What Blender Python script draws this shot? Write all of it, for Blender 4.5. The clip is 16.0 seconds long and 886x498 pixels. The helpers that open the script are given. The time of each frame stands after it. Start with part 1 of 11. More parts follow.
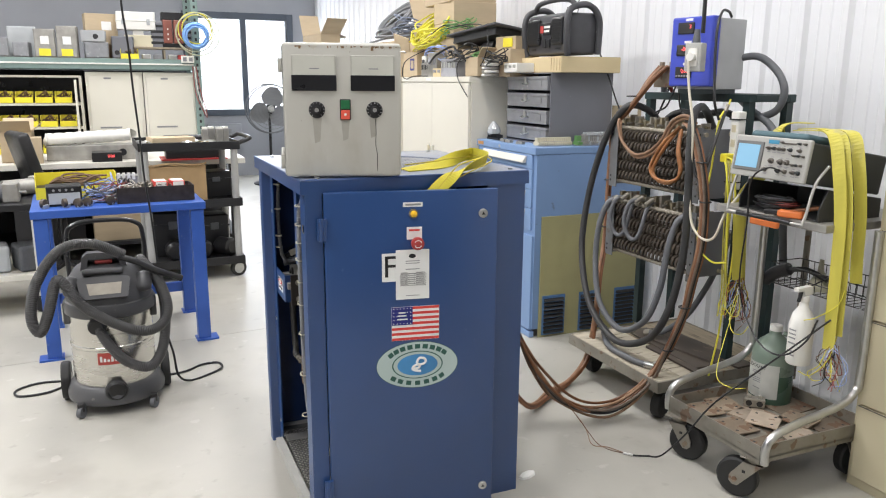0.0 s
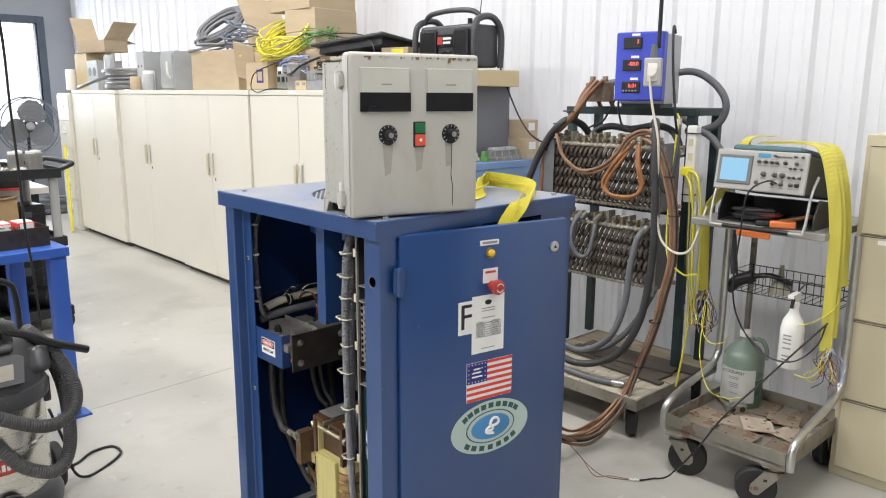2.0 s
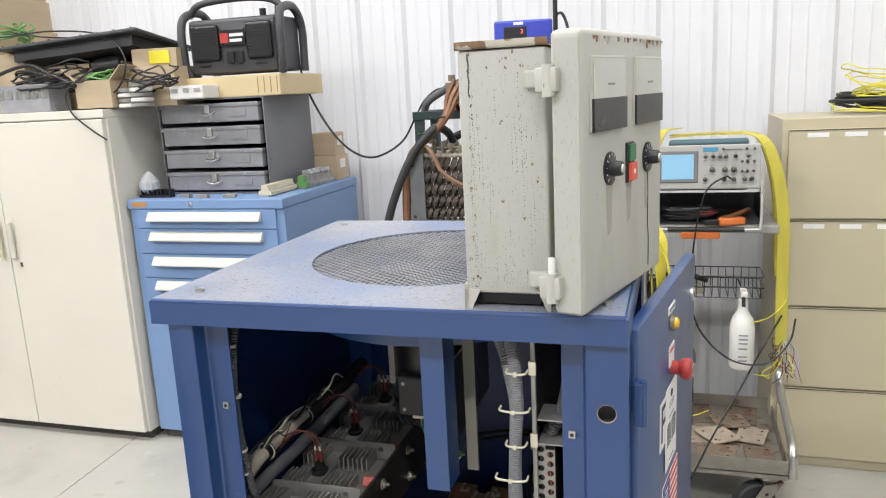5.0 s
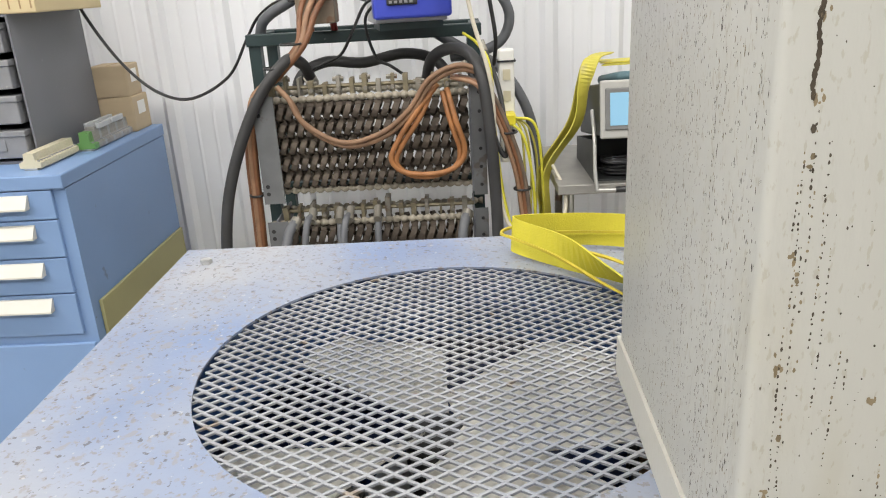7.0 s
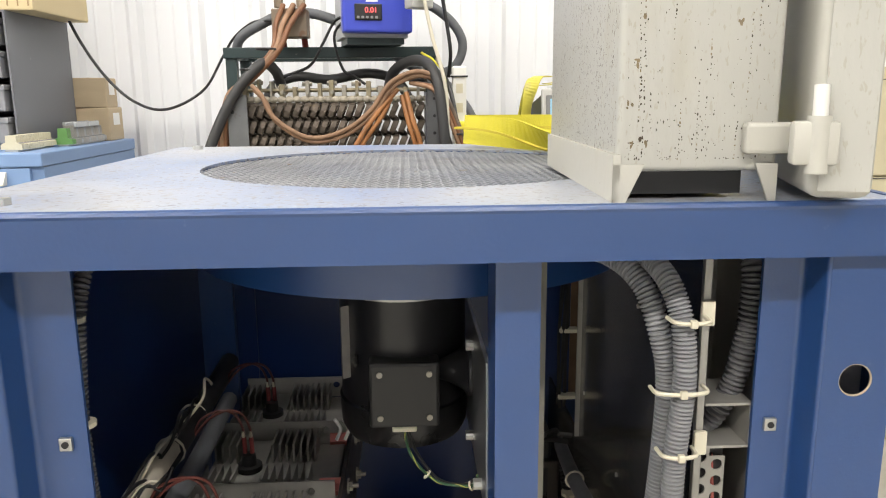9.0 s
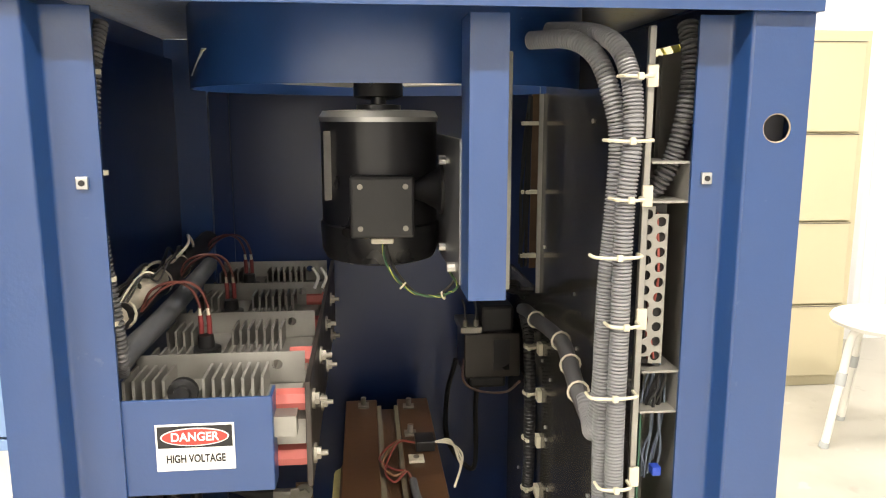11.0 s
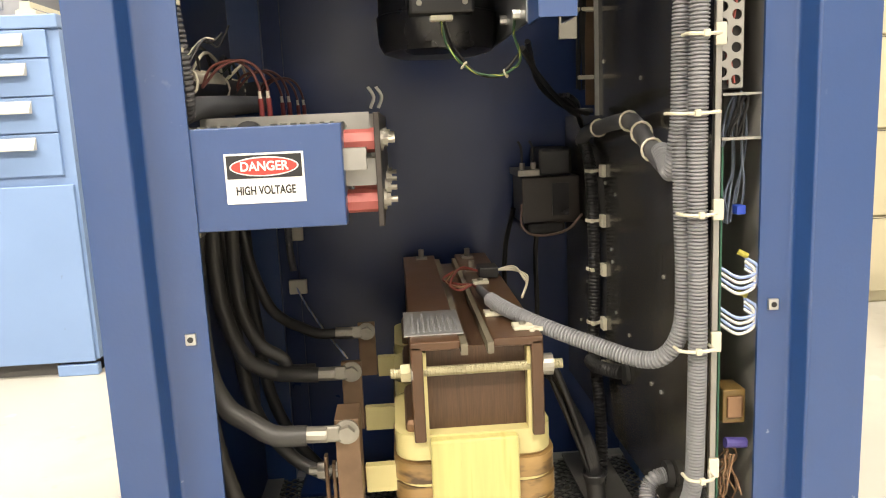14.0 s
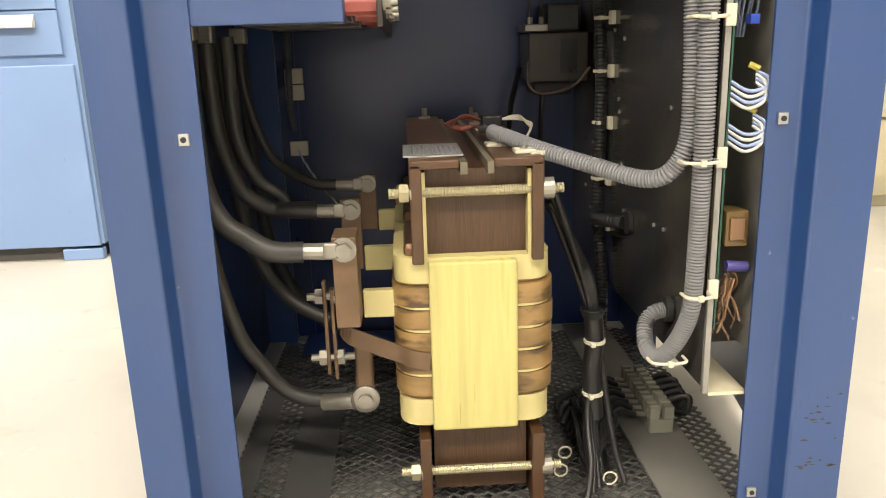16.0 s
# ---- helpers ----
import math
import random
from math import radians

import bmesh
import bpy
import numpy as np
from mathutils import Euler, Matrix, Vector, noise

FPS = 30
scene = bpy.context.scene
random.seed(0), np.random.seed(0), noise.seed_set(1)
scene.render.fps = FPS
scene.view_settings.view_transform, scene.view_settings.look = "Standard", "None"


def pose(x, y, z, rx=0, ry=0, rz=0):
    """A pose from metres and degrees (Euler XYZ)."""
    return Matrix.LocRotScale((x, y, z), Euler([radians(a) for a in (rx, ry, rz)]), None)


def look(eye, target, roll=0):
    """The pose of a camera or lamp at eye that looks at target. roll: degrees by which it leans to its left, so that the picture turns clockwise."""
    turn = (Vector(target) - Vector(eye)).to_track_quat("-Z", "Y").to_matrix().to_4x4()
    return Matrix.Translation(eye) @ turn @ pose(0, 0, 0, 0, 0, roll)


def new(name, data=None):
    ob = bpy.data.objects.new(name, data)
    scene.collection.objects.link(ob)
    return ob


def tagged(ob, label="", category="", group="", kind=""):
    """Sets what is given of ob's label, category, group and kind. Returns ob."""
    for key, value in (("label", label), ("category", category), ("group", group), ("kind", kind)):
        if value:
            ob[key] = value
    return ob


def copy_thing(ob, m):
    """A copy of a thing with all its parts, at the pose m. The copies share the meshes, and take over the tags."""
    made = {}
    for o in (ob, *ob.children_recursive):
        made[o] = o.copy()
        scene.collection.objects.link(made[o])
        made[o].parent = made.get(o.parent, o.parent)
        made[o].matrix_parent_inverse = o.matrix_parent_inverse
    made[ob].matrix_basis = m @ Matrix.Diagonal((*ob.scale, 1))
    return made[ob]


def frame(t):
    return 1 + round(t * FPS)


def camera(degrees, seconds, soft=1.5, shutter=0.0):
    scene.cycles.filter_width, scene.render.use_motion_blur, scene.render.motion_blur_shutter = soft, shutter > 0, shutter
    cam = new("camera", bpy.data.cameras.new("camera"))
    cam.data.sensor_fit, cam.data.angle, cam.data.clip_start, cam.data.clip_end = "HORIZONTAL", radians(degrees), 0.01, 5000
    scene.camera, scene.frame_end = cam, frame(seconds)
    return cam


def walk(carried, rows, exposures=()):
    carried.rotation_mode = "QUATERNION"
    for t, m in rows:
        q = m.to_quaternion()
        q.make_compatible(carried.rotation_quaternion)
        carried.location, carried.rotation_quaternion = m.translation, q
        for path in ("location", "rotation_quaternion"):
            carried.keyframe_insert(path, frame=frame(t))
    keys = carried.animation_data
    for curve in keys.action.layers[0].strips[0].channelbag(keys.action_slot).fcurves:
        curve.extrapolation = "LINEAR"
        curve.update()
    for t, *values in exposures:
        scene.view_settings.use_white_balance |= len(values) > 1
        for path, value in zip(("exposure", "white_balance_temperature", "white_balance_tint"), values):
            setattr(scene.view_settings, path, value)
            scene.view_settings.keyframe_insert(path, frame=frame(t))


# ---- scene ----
cam = camera(61.0, 16.0, 1.1)
PATH = [
    (0, (0.069, 0.302, 1.456), (0.841, 2.096, 1.022), 0.4),
    (0.5, (-0.091, 0.467, 1.471), (0.799, 2.205, 1.039), 0.1),
    (1, (-0.33, 0.662, 1.49), (0.705, 2.32, 1.067), 0.1),
    (1.5, (-0.425, 0.868, 1.47), (0.764, 2.423, 1.058), 0.2),
    (2, (-0.53, 1.099, 1.47), (0.809, 2.53, 1.066), 0.3),
    (2.5, (-0.751, 1.312, 1.466), (0.733, 2.591, 1.068), 0.4),
    (3, (-0.837, 1.476, 1.48), (0.749, 2.631, 1.092), -0.1),
    (3.5, (-0.721, 1.704, 1.472), (0.965, 2.715, 1.105), -0.6),
    (4, (-0.642, 1.942, 1.492), (1.121, 2.819, 1.14), -1.5),
    (4.2, (-0.645, 2.049, 1.49), (1.145, 2.87, 1.141), -1.8),
    (6.3, (0.01, 2.828, 1.545), (1.899, 3.038, 0.923), -3.8),
    (6.5, (0.069, 2.856, 1.557), (1.954, 3.013, 0.907), -3.8),
    (7, (0.243, 2.862, 1.54), (2.124, 2.921, 0.865), -3.2),
    (7.5, (0.255, 2.863, 1.486), (2.17, 2.884, 0.91), -3.1),
    (8, (0.166, 2.915, 1.414), (2.11, 2.885, 0.948), -2.8),
    (8.5, (0.087, 2.918, 1.355), (2.042, 2.849, 0.938), -1.5),
    (9, (-0.016, 2.89, 1.255), (1.941, 2.801, 0.854), -0.5),
    (9.2, (-0.04, 2.885, 1.238), (1.918, 2.786, 0.843), -0.2),
    (11.3, (-0.147, 2.934, 0.989), (1.812, 2.718, 0.646), 0.0),
    (11.5, (-0.144, 2.94, 0.963), (1.816, 2.725, 0.625), -0.1),
    (12, (-0.134, 2.942, 0.899), (1.83, 2.744, 0.578), -0.5),
    (12.5, (-0.149, 2.949, 0.845), (1.82, 2.766, 0.543), -1.1),
    (13, (-0.153, 2.962, 0.808), (1.819, 2.8, 0.519), -1.8),
    (13.5, (-0.153, 2.964, 0.773), (1.819, 2.824, 0.47), -2.3),
    (14, (-0.164, 2.967, 0.746), (1.803, 2.853, 0.408), -2.6),
    (14.5, (-0.168, 2.964, 0.707), (1.79, 2.867, 0.313), -2.5),
    (15, (-0.173, 2.968, 0.668), (1.773, 2.883, 0.213), -2.2),
    (15.5, (-0.169, 2.964, 0.637), (1.765, 2.884, 0.135), -1.9),
    (16, (-0.174, 2.963, 0.618), (1.756, 2.878, 0.101), -1.8),
]
EXPOSURES = [(0, 0.63, 6350, 13), (4.2, 0.63, 6350, 13), (6.5, 0.62, 6500, 12), (7, 0.60, 6600, 11), (8, 0.62, 6600, 11), (9, 0.92, 6800, 11), (11.5, 1.74, 7500, 12), (13.5, 1.66, 7600, 12), (16, 1.44, 7550, 12)]
walk(cam, [(t, look(eye, target, roll)) for t, eye, target, roll in PATH], EXPOSURES)

# ---- light ----
world = bpy.data.worlds.new("world")
scene.world = world
world.use_nodes = True
_wn = world.node_tree.nodes
_sky = _wn.new("ShaderNodeTexSky")
_sky.sky_type, _sky.sun_disc = "NISHITA", False
_sky.sun_elevation, _sky.sun_rotation = radians(40), radians(20)
world.node_tree.links.new(_sky.outputs[0], _wn["Background"].inputs[0])
_wn["Background"].inputs[1].default_value = 0.12


def area_lamp(name, x, y, z, sx, sy, watts, colour, rx=0, ry=0, rz=0):
    data = bpy.data.lights.new(name, "AREA")
    data.shape, data.size, data.size_y, data.energy, data.color = "RECTANGLE", sx, sy, watts, colour
    ob = new(name, data)
    ob.matrix_basis = pose(x, y, z, rx, ry, rz)
    return ob


# high-bay fluorescent strips under the roof, and the window's daylight
for _x, _w in ((-2.4, 84), (1.0, 52)):
    for _y in (-1.2, 2.2, 5.6, 9.0):
        area_lamp("roof_lamp", _x, _y, 4.35, 0.22, 1.7, _w * (0.55 if _y < 0 else 1.2 if 5 < _y < 6 else 0.85 if _y > 8 else 1.0), (1.0, 0.985, 0.945))
area_lamp("window_daylight", 1.9, 12.25, 1.7, 1.2, 1.25, 42, (0.86, 0.93, 1.0), -90, 0, 0)


# ---- materials ----
def mat(name, col, rough=0.5, metal=0.0, var=0.12, scale=6.0, bump=0.05, bscale=90.0, spots=None, coat=0.0,
        stretch=(1, 1, 1), per_object=0.0, rough_var=0.1):
    m = bpy.data.materials.new(name)
    m.use_nodes = True
    nt = m.node_tree
    n, l = nt.nodes, nt.links
    b = n["Principled BSDF"]
    tc, mp = n.new("ShaderNodeTexCoord"), n.new("ShaderNodeMapping")
    mp.inputs["Scale"].default_value = stretch
    l.new(tc.outputs["Object"], mp.inputs[0])
    a = n.new("ShaderNodeTexNoise")
    a.inputs["Scale"].default_value, a.inputs["Detail"].default_value = scale, 5
    f = n.new("ShaderNodeTexNoise")
    f.inputs["Scale"].default_value, f.inputs["Detail"].default_value = bscale, 3
    for t in (a, f):
        l.new(mp.outputs[0], t.inputs[0])
    mix = n.new("ShaderNodeMix")
    mix.data_type = "RGBA"
    mix.inputs[6].default_value = (*[max(0, c * (1 - 2 * var)) for c in col], 1)
    mix.inputs[7].default_value = (*[min(1, c * (1 + 2 * var)) for c in col], 1)
    l.new(a.outputs[0], mix.inputs[0])
    last = mix.outputs[2]
    if per_object:
        info, hue = n.new("ShaderNodeObjectInfo"), n.new("ShaderNodeHueSaturation")
        mr = n.new("ShaderNodeMapRange")
        mr.inputs[3].default_value, mr.inputs[4].default_value = 1 - per_object, 1 + per_object
        l.new(info.outputs["Random"], mr.inputs[0])
        l.new(mr.outputs[0], hue.inputs["Value"])
        l.new(last, hue.inputs["Color"])
        last = hue.outputs[0]
    for s_col, s_scale, s_at, s_amt, *s_soft in (spots or ()):
        s = n.new("ShaderNodeTexNoise")
        s.inputs["Scale"].default_value, s.inputs["Detail"].default_value = s_scale, 4
        l.new(mp.outputs[0], s.inputs[0])
        r = n.new("ShaderNodeMapRange")
        r.inputs[1].default_value, r.inputs[2].default_value, r.inputs[4].default_value = s_at, s_at + (s_soft[0] if s_soft else 0.04), s_amt
        l.new(s.outputs[0], r.inputs[0])
        x = n.new("ShaderNodeMix")
        x.data_type = "RGBA"
        x.inputs[7].default_value = (*s_col, 1)
        l.new(r.outputs[0], x.inputs[0])
        l.new(last, x.inputs[6])
        last = x.outputs[2]
    l.new(last, b.inputs["Base Color"])
    rr = n.new("ShaderNodeMapRange")
    rr.inputs[3].default_value, rr.inputs[4].default_value = max(0.03, rough - rough_var), min(1, rough + rough_var)
    l.new(a.outputs[0], rr.inputs[0])
    l.new(rr.outputs[0], b.inputs["Roughness"])
    b.inputs["Metallic"].default_value = metal
    b.inputs["Coat Weight"].default_value = coat
    if bump:
        bp = n.new("ShaderNodeBump")
        bp.inputs["Strength"].default_value, bp.inputs["Distance"].default_value = bump, 0.004
        l.new(f.outputs[0], bp.inputs["Height"])
        l.new(bp.outputs[0], b.inputs["Normal"])
    return m


def glow(name, col, power):
    m = bpy.data.materials.new(name)
    m.use_nodes = True
    b = m.node_tree.nodes["Principled BSDF"]
    b.inputs["Base Color"].default_value = (*col, 1)
    b.inputs["Emission Color"].default_value = (*col, 1)
    b.inputs["Emission Strength"].default_value = power
    return m


def glass(name, col, rough=0.02):
    m = bpy.data.materials.new(name)
    m.use_nodes = True
    b = m.node_tree.nodes["Principled BSDF"]
    b.inputs["Base Color"].default_value = (*col, 1)
    b.inputs["Transmission Weight"].default_value = 1
    b.inputs["Roughness"].default_value = rough
    b.inputs["IOR"].default_value = 1.45
    return m


BLUE = mat("navy_cabinet_paint", (0.012, 0.052, 0.178), 0.32, var=0.07, scale=4, bump=0.04, bscale=220, spots=[((0.06, 0.085, 0.17), 3.2, 0.58, 0.22, 0.2), ((0.10, 0.14, 0.24), 42, 0.73, 0.4), ((0.30, 0.34, 0.42), 75, 0.755, 0.5, 0.03)])
BLUE.node_tree.nodes["Principled BSDF"].inputs["Specular IOR Level"].default_value = 0.9
# paler than the skirt: dust and glancing light, both put into the colour
BLUE_TOP = mat("dusty_lit_top_paint", (0.14, 0.20, 0.345), 0.36, var=0.14, scale=7, bump=0.05, bscale=200,
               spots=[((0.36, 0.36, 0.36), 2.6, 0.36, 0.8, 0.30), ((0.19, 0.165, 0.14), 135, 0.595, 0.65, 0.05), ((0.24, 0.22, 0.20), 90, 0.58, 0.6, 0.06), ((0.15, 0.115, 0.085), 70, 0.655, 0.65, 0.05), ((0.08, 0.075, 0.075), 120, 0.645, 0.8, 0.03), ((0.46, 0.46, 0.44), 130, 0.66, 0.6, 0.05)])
# the cabinet paint again, the shade inside put into a darker navy
BLUE_IN = mat("shaded_navy_paint", (0.0042, 0.021, 0.092), 0.31, var=0.1, scale=4, bump=0.03)
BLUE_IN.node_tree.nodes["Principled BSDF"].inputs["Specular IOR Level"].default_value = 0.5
BLUE_BENCH = mat("bright_blue_bench_paint", (0.034, 0.100, 0.40), 0.4, var=0.10, scale=7, spots=[((0.2, 0.25, 0.35), 40, 0.7, 0.5)])
BLUE_LYON = mat("sky_blue_enamel", (0.19, 0.30, 0.51), 0.42, var=0.05, scale=3, bump=0.03, spots=[((0.12, 0.13, 0.15), 22, 0.72, 0.6), ((0.45, 0.47, 0.3), 6, 0.73, 0.5)])
BLUE_METER = mat("royal_blue_enclosure_paint", (0.045, 0.07, 0.48), 0.38, var=0.05)
ALMOND = mat("almond_cabinet_enamel", (0.70, 0.675, 0.59), 0.45, var=0.03, scale=2.5, bump=0.03, spots=[((0.3, 0.27, 0.2), 16, 0.75, 0.4)])
FILE_TAN = mat("tan_file_cabinet_enamel", (0.50, 0.45, 0.31), 0.45, var=0.04, scale=2, bump=0.03)
OLIVE = mat("olive_painted_sheet", (0.35, 0.33, 0.165), 0.5, var=0.1, scale=4)
EBOX = mat("weathered_grey_box_paint", (0.475, 0.465, 0.42), 0.45, var=0.06, scale=6, bump=0.06, bscale=160, stretch=(1, 1, 0.5),
           spots=[((0.38, 0.35, 0.28), 9, 0.60, 0.5, 0.15), ((0.18, 0.135, 0.085), 120, 0.735, 0.75, 0.03), ((0.55, 0.545, 0.51), 15, 0.62, 0.4, 0.1)])
EBOX_SIDE = mat("speckled_grey_box_paint", (0.435, 0.432, 0.40), 0.42, var=0.05, scale=6, bump=0.1, bscale=160,
                spots=[((0.37, 0.34, 0.25), 10, 0.62, 0.5, 0.15), ((0.34, 0.31, 0.24), 300, 0.60, 0.5, 0.06), ((0.46, 0.455, 0.42), 22, 0.6, 0.4, 0.1), ((0.27, 0.20, 0.11), 75, 0.735, 0.6, 0.03)], stretch=(1, 1, 0.38))
SPECK = mat("dried_brown_specks", (0.055, 0.042, 0.028), 0.7, var=0.4, scale=60)
SPECK_TAN = mat("ochre_rust_blots", (0.21, 0.165, 0.10), 0.7, var=0.35, scale=70)
RUST = mat("rusty_worn_edge", (0.20, 0.12, 0.06), 0.7, var=0.3, scale=40, spots=[((0.5, 0.48, 0.4), 30, 0.5, 0.9)])
GREY_RACK = mat("slate_grey_enamel", (0.16, 0.165, 0.185), 0.45, var=0.06, scale=5, spots=[((0.4, 0.4, 0.4), 60, 0.74, 0.6)])
GREY_BOXFRONT = mat("worn_grey_drawer_enamel", (0.27, 0.275, 0.29), 0.4, metal=0.2, var=0.12, scale=18, spots=[((0.5, 0.5, 0.5), 30, 0.66, 0.6)])
WALLM = mat("white_liner_panel", (0.75, 0.76, 0.785), 0.4, var=0.02, scale=1.2, bump=0.02)
WALLGREY = mat("blue_grey_wall_paint", (0.30, 0.31, 0.335), 0.6, var=0.06, scale=2)
CEIL = mat("white_roof_liner", (0.72, 0.73, 0.74), 0.6, var=0.03)
CONC = mat("sealed_concrete", (0.41, 0.397, 0.355), 0.44, var=0.11, scale=1.6, bump=0.05, bscale=50,
           spots=[((0.23, 0.205, 0.17), 2.1, 0.55, 0.5, 0.20), ((0.20, 0.18, 0.15), 11, 0.64, 0.35, 0.10), ((0.55, 0.54, 0.5), 9, 0.66, 0.4)], rough_var=0.12)
# dark colour for the floor joint and for painted shade in gaps
DARKGAP = mat("dark_joint_and_shade", (0.08, 0.075, 0.07), 0.9)
BLACKP = mat("black_plastic", (0.013, 0.013, 0.014), 0.42, var=0.2, scale=20, bump=0.06)
BLACKS = mat("satin_black_enamel", (0.012, 0.012, 0.014), 0.3, var=0.1, scale=10)
BLACKPANEL = mat("scuffed_black_panel", (0.050, 0.048, 0.044), 0.17, var=0.3, scale=6, spots=[((0.075, 0.072, 0.065), 4, 0.52, 0.6, 0.2), ((0.17, 0.165, 0.15), 60, 0.73, 0.6)])
BLACKPANEL.node_tree.nodes["Principled BSDF"].inputs["Specular IOR Level"].default_value = 0.9
RUBBER = mat("black_rubber", (0.02, 0.02, 0.02), 0.65, var=0.2, scale=30)
CABLE = mat("black_cable_jacket", (0.012, 0.012, 0.013), 0.45, var=0.15, scale=30)
CABLE_GREY = mat("grey_cable_jacket", (0.11, 0.115, 0.125), 0.5, var=0.1, scale=30)
CONDUIT = mat("grey_split_conduit", (0.225, 0.228, 0.242), 0.38, var=0.08, scale=15)
CONDUIT_DK = mat("dark_split_conduit", (0.10, 0.10, 0.105), 0.42, var=0.1)
DULLLEAD = mat("grimy_grey_brown_lead", (0.13, 0.095, 0.07), 0.55, var=0.3, scale=20)
ORANGE_W = mat("orange_brown_lead", (0.27, 0.115, 0.040), 0.5, var=0.25, scale=25, per_object=0.2)
COPPER_W = mat("brown_rubber_welding_lead", (0.195, 0.083, 0.037), 0.5, var=0.25, scale=25, per_object=0.3)
BROWN_PALE = mat("dusty_brown_lead", (0.27, 0.155, 0.09), 0.6, var=0.25, scale=25, per_object=0.2)
COPPER = mat("dull_copper_bar", (0.30, 0.18, 0.11), 0.42, metal=0.8, var=0.15, scale=20)
BRONZE = mat("brown_oxidised_bar", (0.16, 0.10, 0.06), 0.5, metal=0.4, var=0.25, scale=30)
STEEL = mat("zinc_plated_steel", (0.55, 0.55, 0.53), 0.32, metal=0.9, var=0.1, scale=30)
STAINLESS = mat("brushed_stainless", (0.60, 0.585, 0.55), 0.26, metal=1.0, var=0.05, scale=4, stretch=(1, 1, 8), bump=0.05)
ALU = mat("cast_aluminium", (0.52, 0.52, 0.51), 0.4, metal=0.75, var=0.1, scale=25)
BOLTM = mat("dull_zinc_bolt", (0.33, 0.31, 0.27), 0.45, metal=0.8, var=0.15, scale=40)
ALU_DULL = mat("dull_mill_aluminium", (0.35, 0.34, 0.315), 0.5, metal=0.6, var=0.2, scale=15)
CASTIRON = mat("dirty_grid_iron", (0.088, 0.070, 0.055), 0.6, metal=0.5, var=0.35, scale=30, bump=0.2)
BRASSY = mat("tarnished_brass_rod", (0.25, 0.215, 0.145), 0.5, metal=0.6, var=0.25, scale=40)
GREENFRAME = mat("dark_green_frame_paint", (0.013, 0.030, 0.031), 0.45, var=0.2, scale=14, spots=[((0.2, 0.2, 0.19), 45, 0.7, 0.6)])
GREENBEAM = mat("sage_green_beam_paint", (0.20, 0.28, 0.26), 0.5, var=0.08)
DIRTSTEEL = mat("dirty_cart_steel", (0.30, 0.28, 0.24), 0.5, metal=0.6, var=0.2, scale=14, spots=[((0.2, 0.11, 0.06), 20, 0.6, 0.7)])
OLDWOOD = mat("grimy_plank", (0.30, 0.25, 0.18), 0.75, var=0.2, scale=6, stretch=(8, 1, 1), spots=[((0.1, 0.08, 0.06), 9, 0.62, 0.6)])
RUSTPLATE = mat("rusted_steel_plate", (0.29, 0.23, 0.17), 0.6, metal=0.35, var=0.25, scale=12, spots=[((0.18, 0.09, 0.05), 18, 0.55, 0.7)], per_object=0.35)
YELLOWSTRAP = mat("yellow_polyester_webbing", (0.58, 0.51, 0.035), 0.65, var=0.08, scale=30, bump=0.3, bscale=420, spots=[((0.40, 0.35, 0.08), 14, 0.62, 0.5, 0.1)])
YELLOWP = mat("yellow_plastic", (0.78, 0.68, 0.04), 0.4, var=0.05)
YELLOWCORD = mat("yellow_cord_jacket", (0.72, 0.66, 0.06), 0.5, var=0.1)
GREENCORD = mat("green_wire_jacket", (0.13, 0.30, 0.09), 0.5)
ORANGE = mat("orange_handle_plastic", (0.75, 0.20, 0.05), 0.45)
REDP = mat("red_plastic", (0.42, 0.045, 0.04), 0.35)
REDINS = mat("salmon_red_insulator", (0.50, 0.125, 0.11), 0.45, var=0.08)
WHITEP = mat("white_plastic", (0.75, 0.74, 0.70), 0.4, var=0.03)
NYLON = mat("natural_nylon", (0.62, 0.58, 0.46), 0.45, var=0.05)
PAPER = mat("white_paper_label", (0.78, 0.78, 0.76), 0.6, var=0.03, scale=20)
CREAM = mat("cream_enamel", (0.60, 0.55, 0.40), 0.4, var=0.05)
CARD = mat("brown_corrugated_card", (0.47, 0.375, 0.25), 0.8, var=0.08, scale=5, stretch=(1, 1, 4), per_object=0.15)
CARD_IN = mat("card_inside", (0.34, 0.23, 0.125), 0.85, var=0.08)
CREAMFOAM = mat("pale_tan_card_box", (0.60, 0.49, 0.29), 0.7, var=0.04)
INK = mat("black_print", (0.015, 0.015, 0.016), 0.5)
INKGREY = mat("grey_print", (0.25, 0.25, 0.26), 0.6)
NAVYINK = mat("navy_print", (0.015, 0.02, 0.18), 0.5)
REDINK = mat("red_print", (0.62, 0.05, 0.04), 0.5)
GREENINK = mat("dark_green_print", (0.02, 0.09, 0.07), 0.5)
MINT = mat("pale_green_decal", (0.44, 0.54, 0.52), 0.4, var=0.03)
SKYINK = mat("azure_decal", (0.06, 0.25, 0.52), 0.4, var=0.25, scale=8)
LAM = mat("varnished_lamination_steel", (0.075, 0.040, 0.022), 0.38, metal=0.15, var=0.3, scale=30, stretch=(1, 22, 1), bump=0.25, bscale=40)
ANGLEBROWN = mat("varnished_brown_angle", (0.075, 0.037, 0.018), 0.35, var=0.2, scale=14)
COILYEL = mat("varnished_yellow_insulation", (0.52, 0.465, 0.18), 0.34, var=0.18, scale=7, stretch=(1, 9, 0.6), spots=[((0.38, 0.27, 0.07), 7, 0.60, 0.5, 0.1), ((0.30, 0.20, 0.05), 22, 0.68, 0.5, 0.05)])
COILPALE = mat("pale_yellow_wrap", (0.54, 0.47, 0.22), 0.42, var=0.1, scale=12)
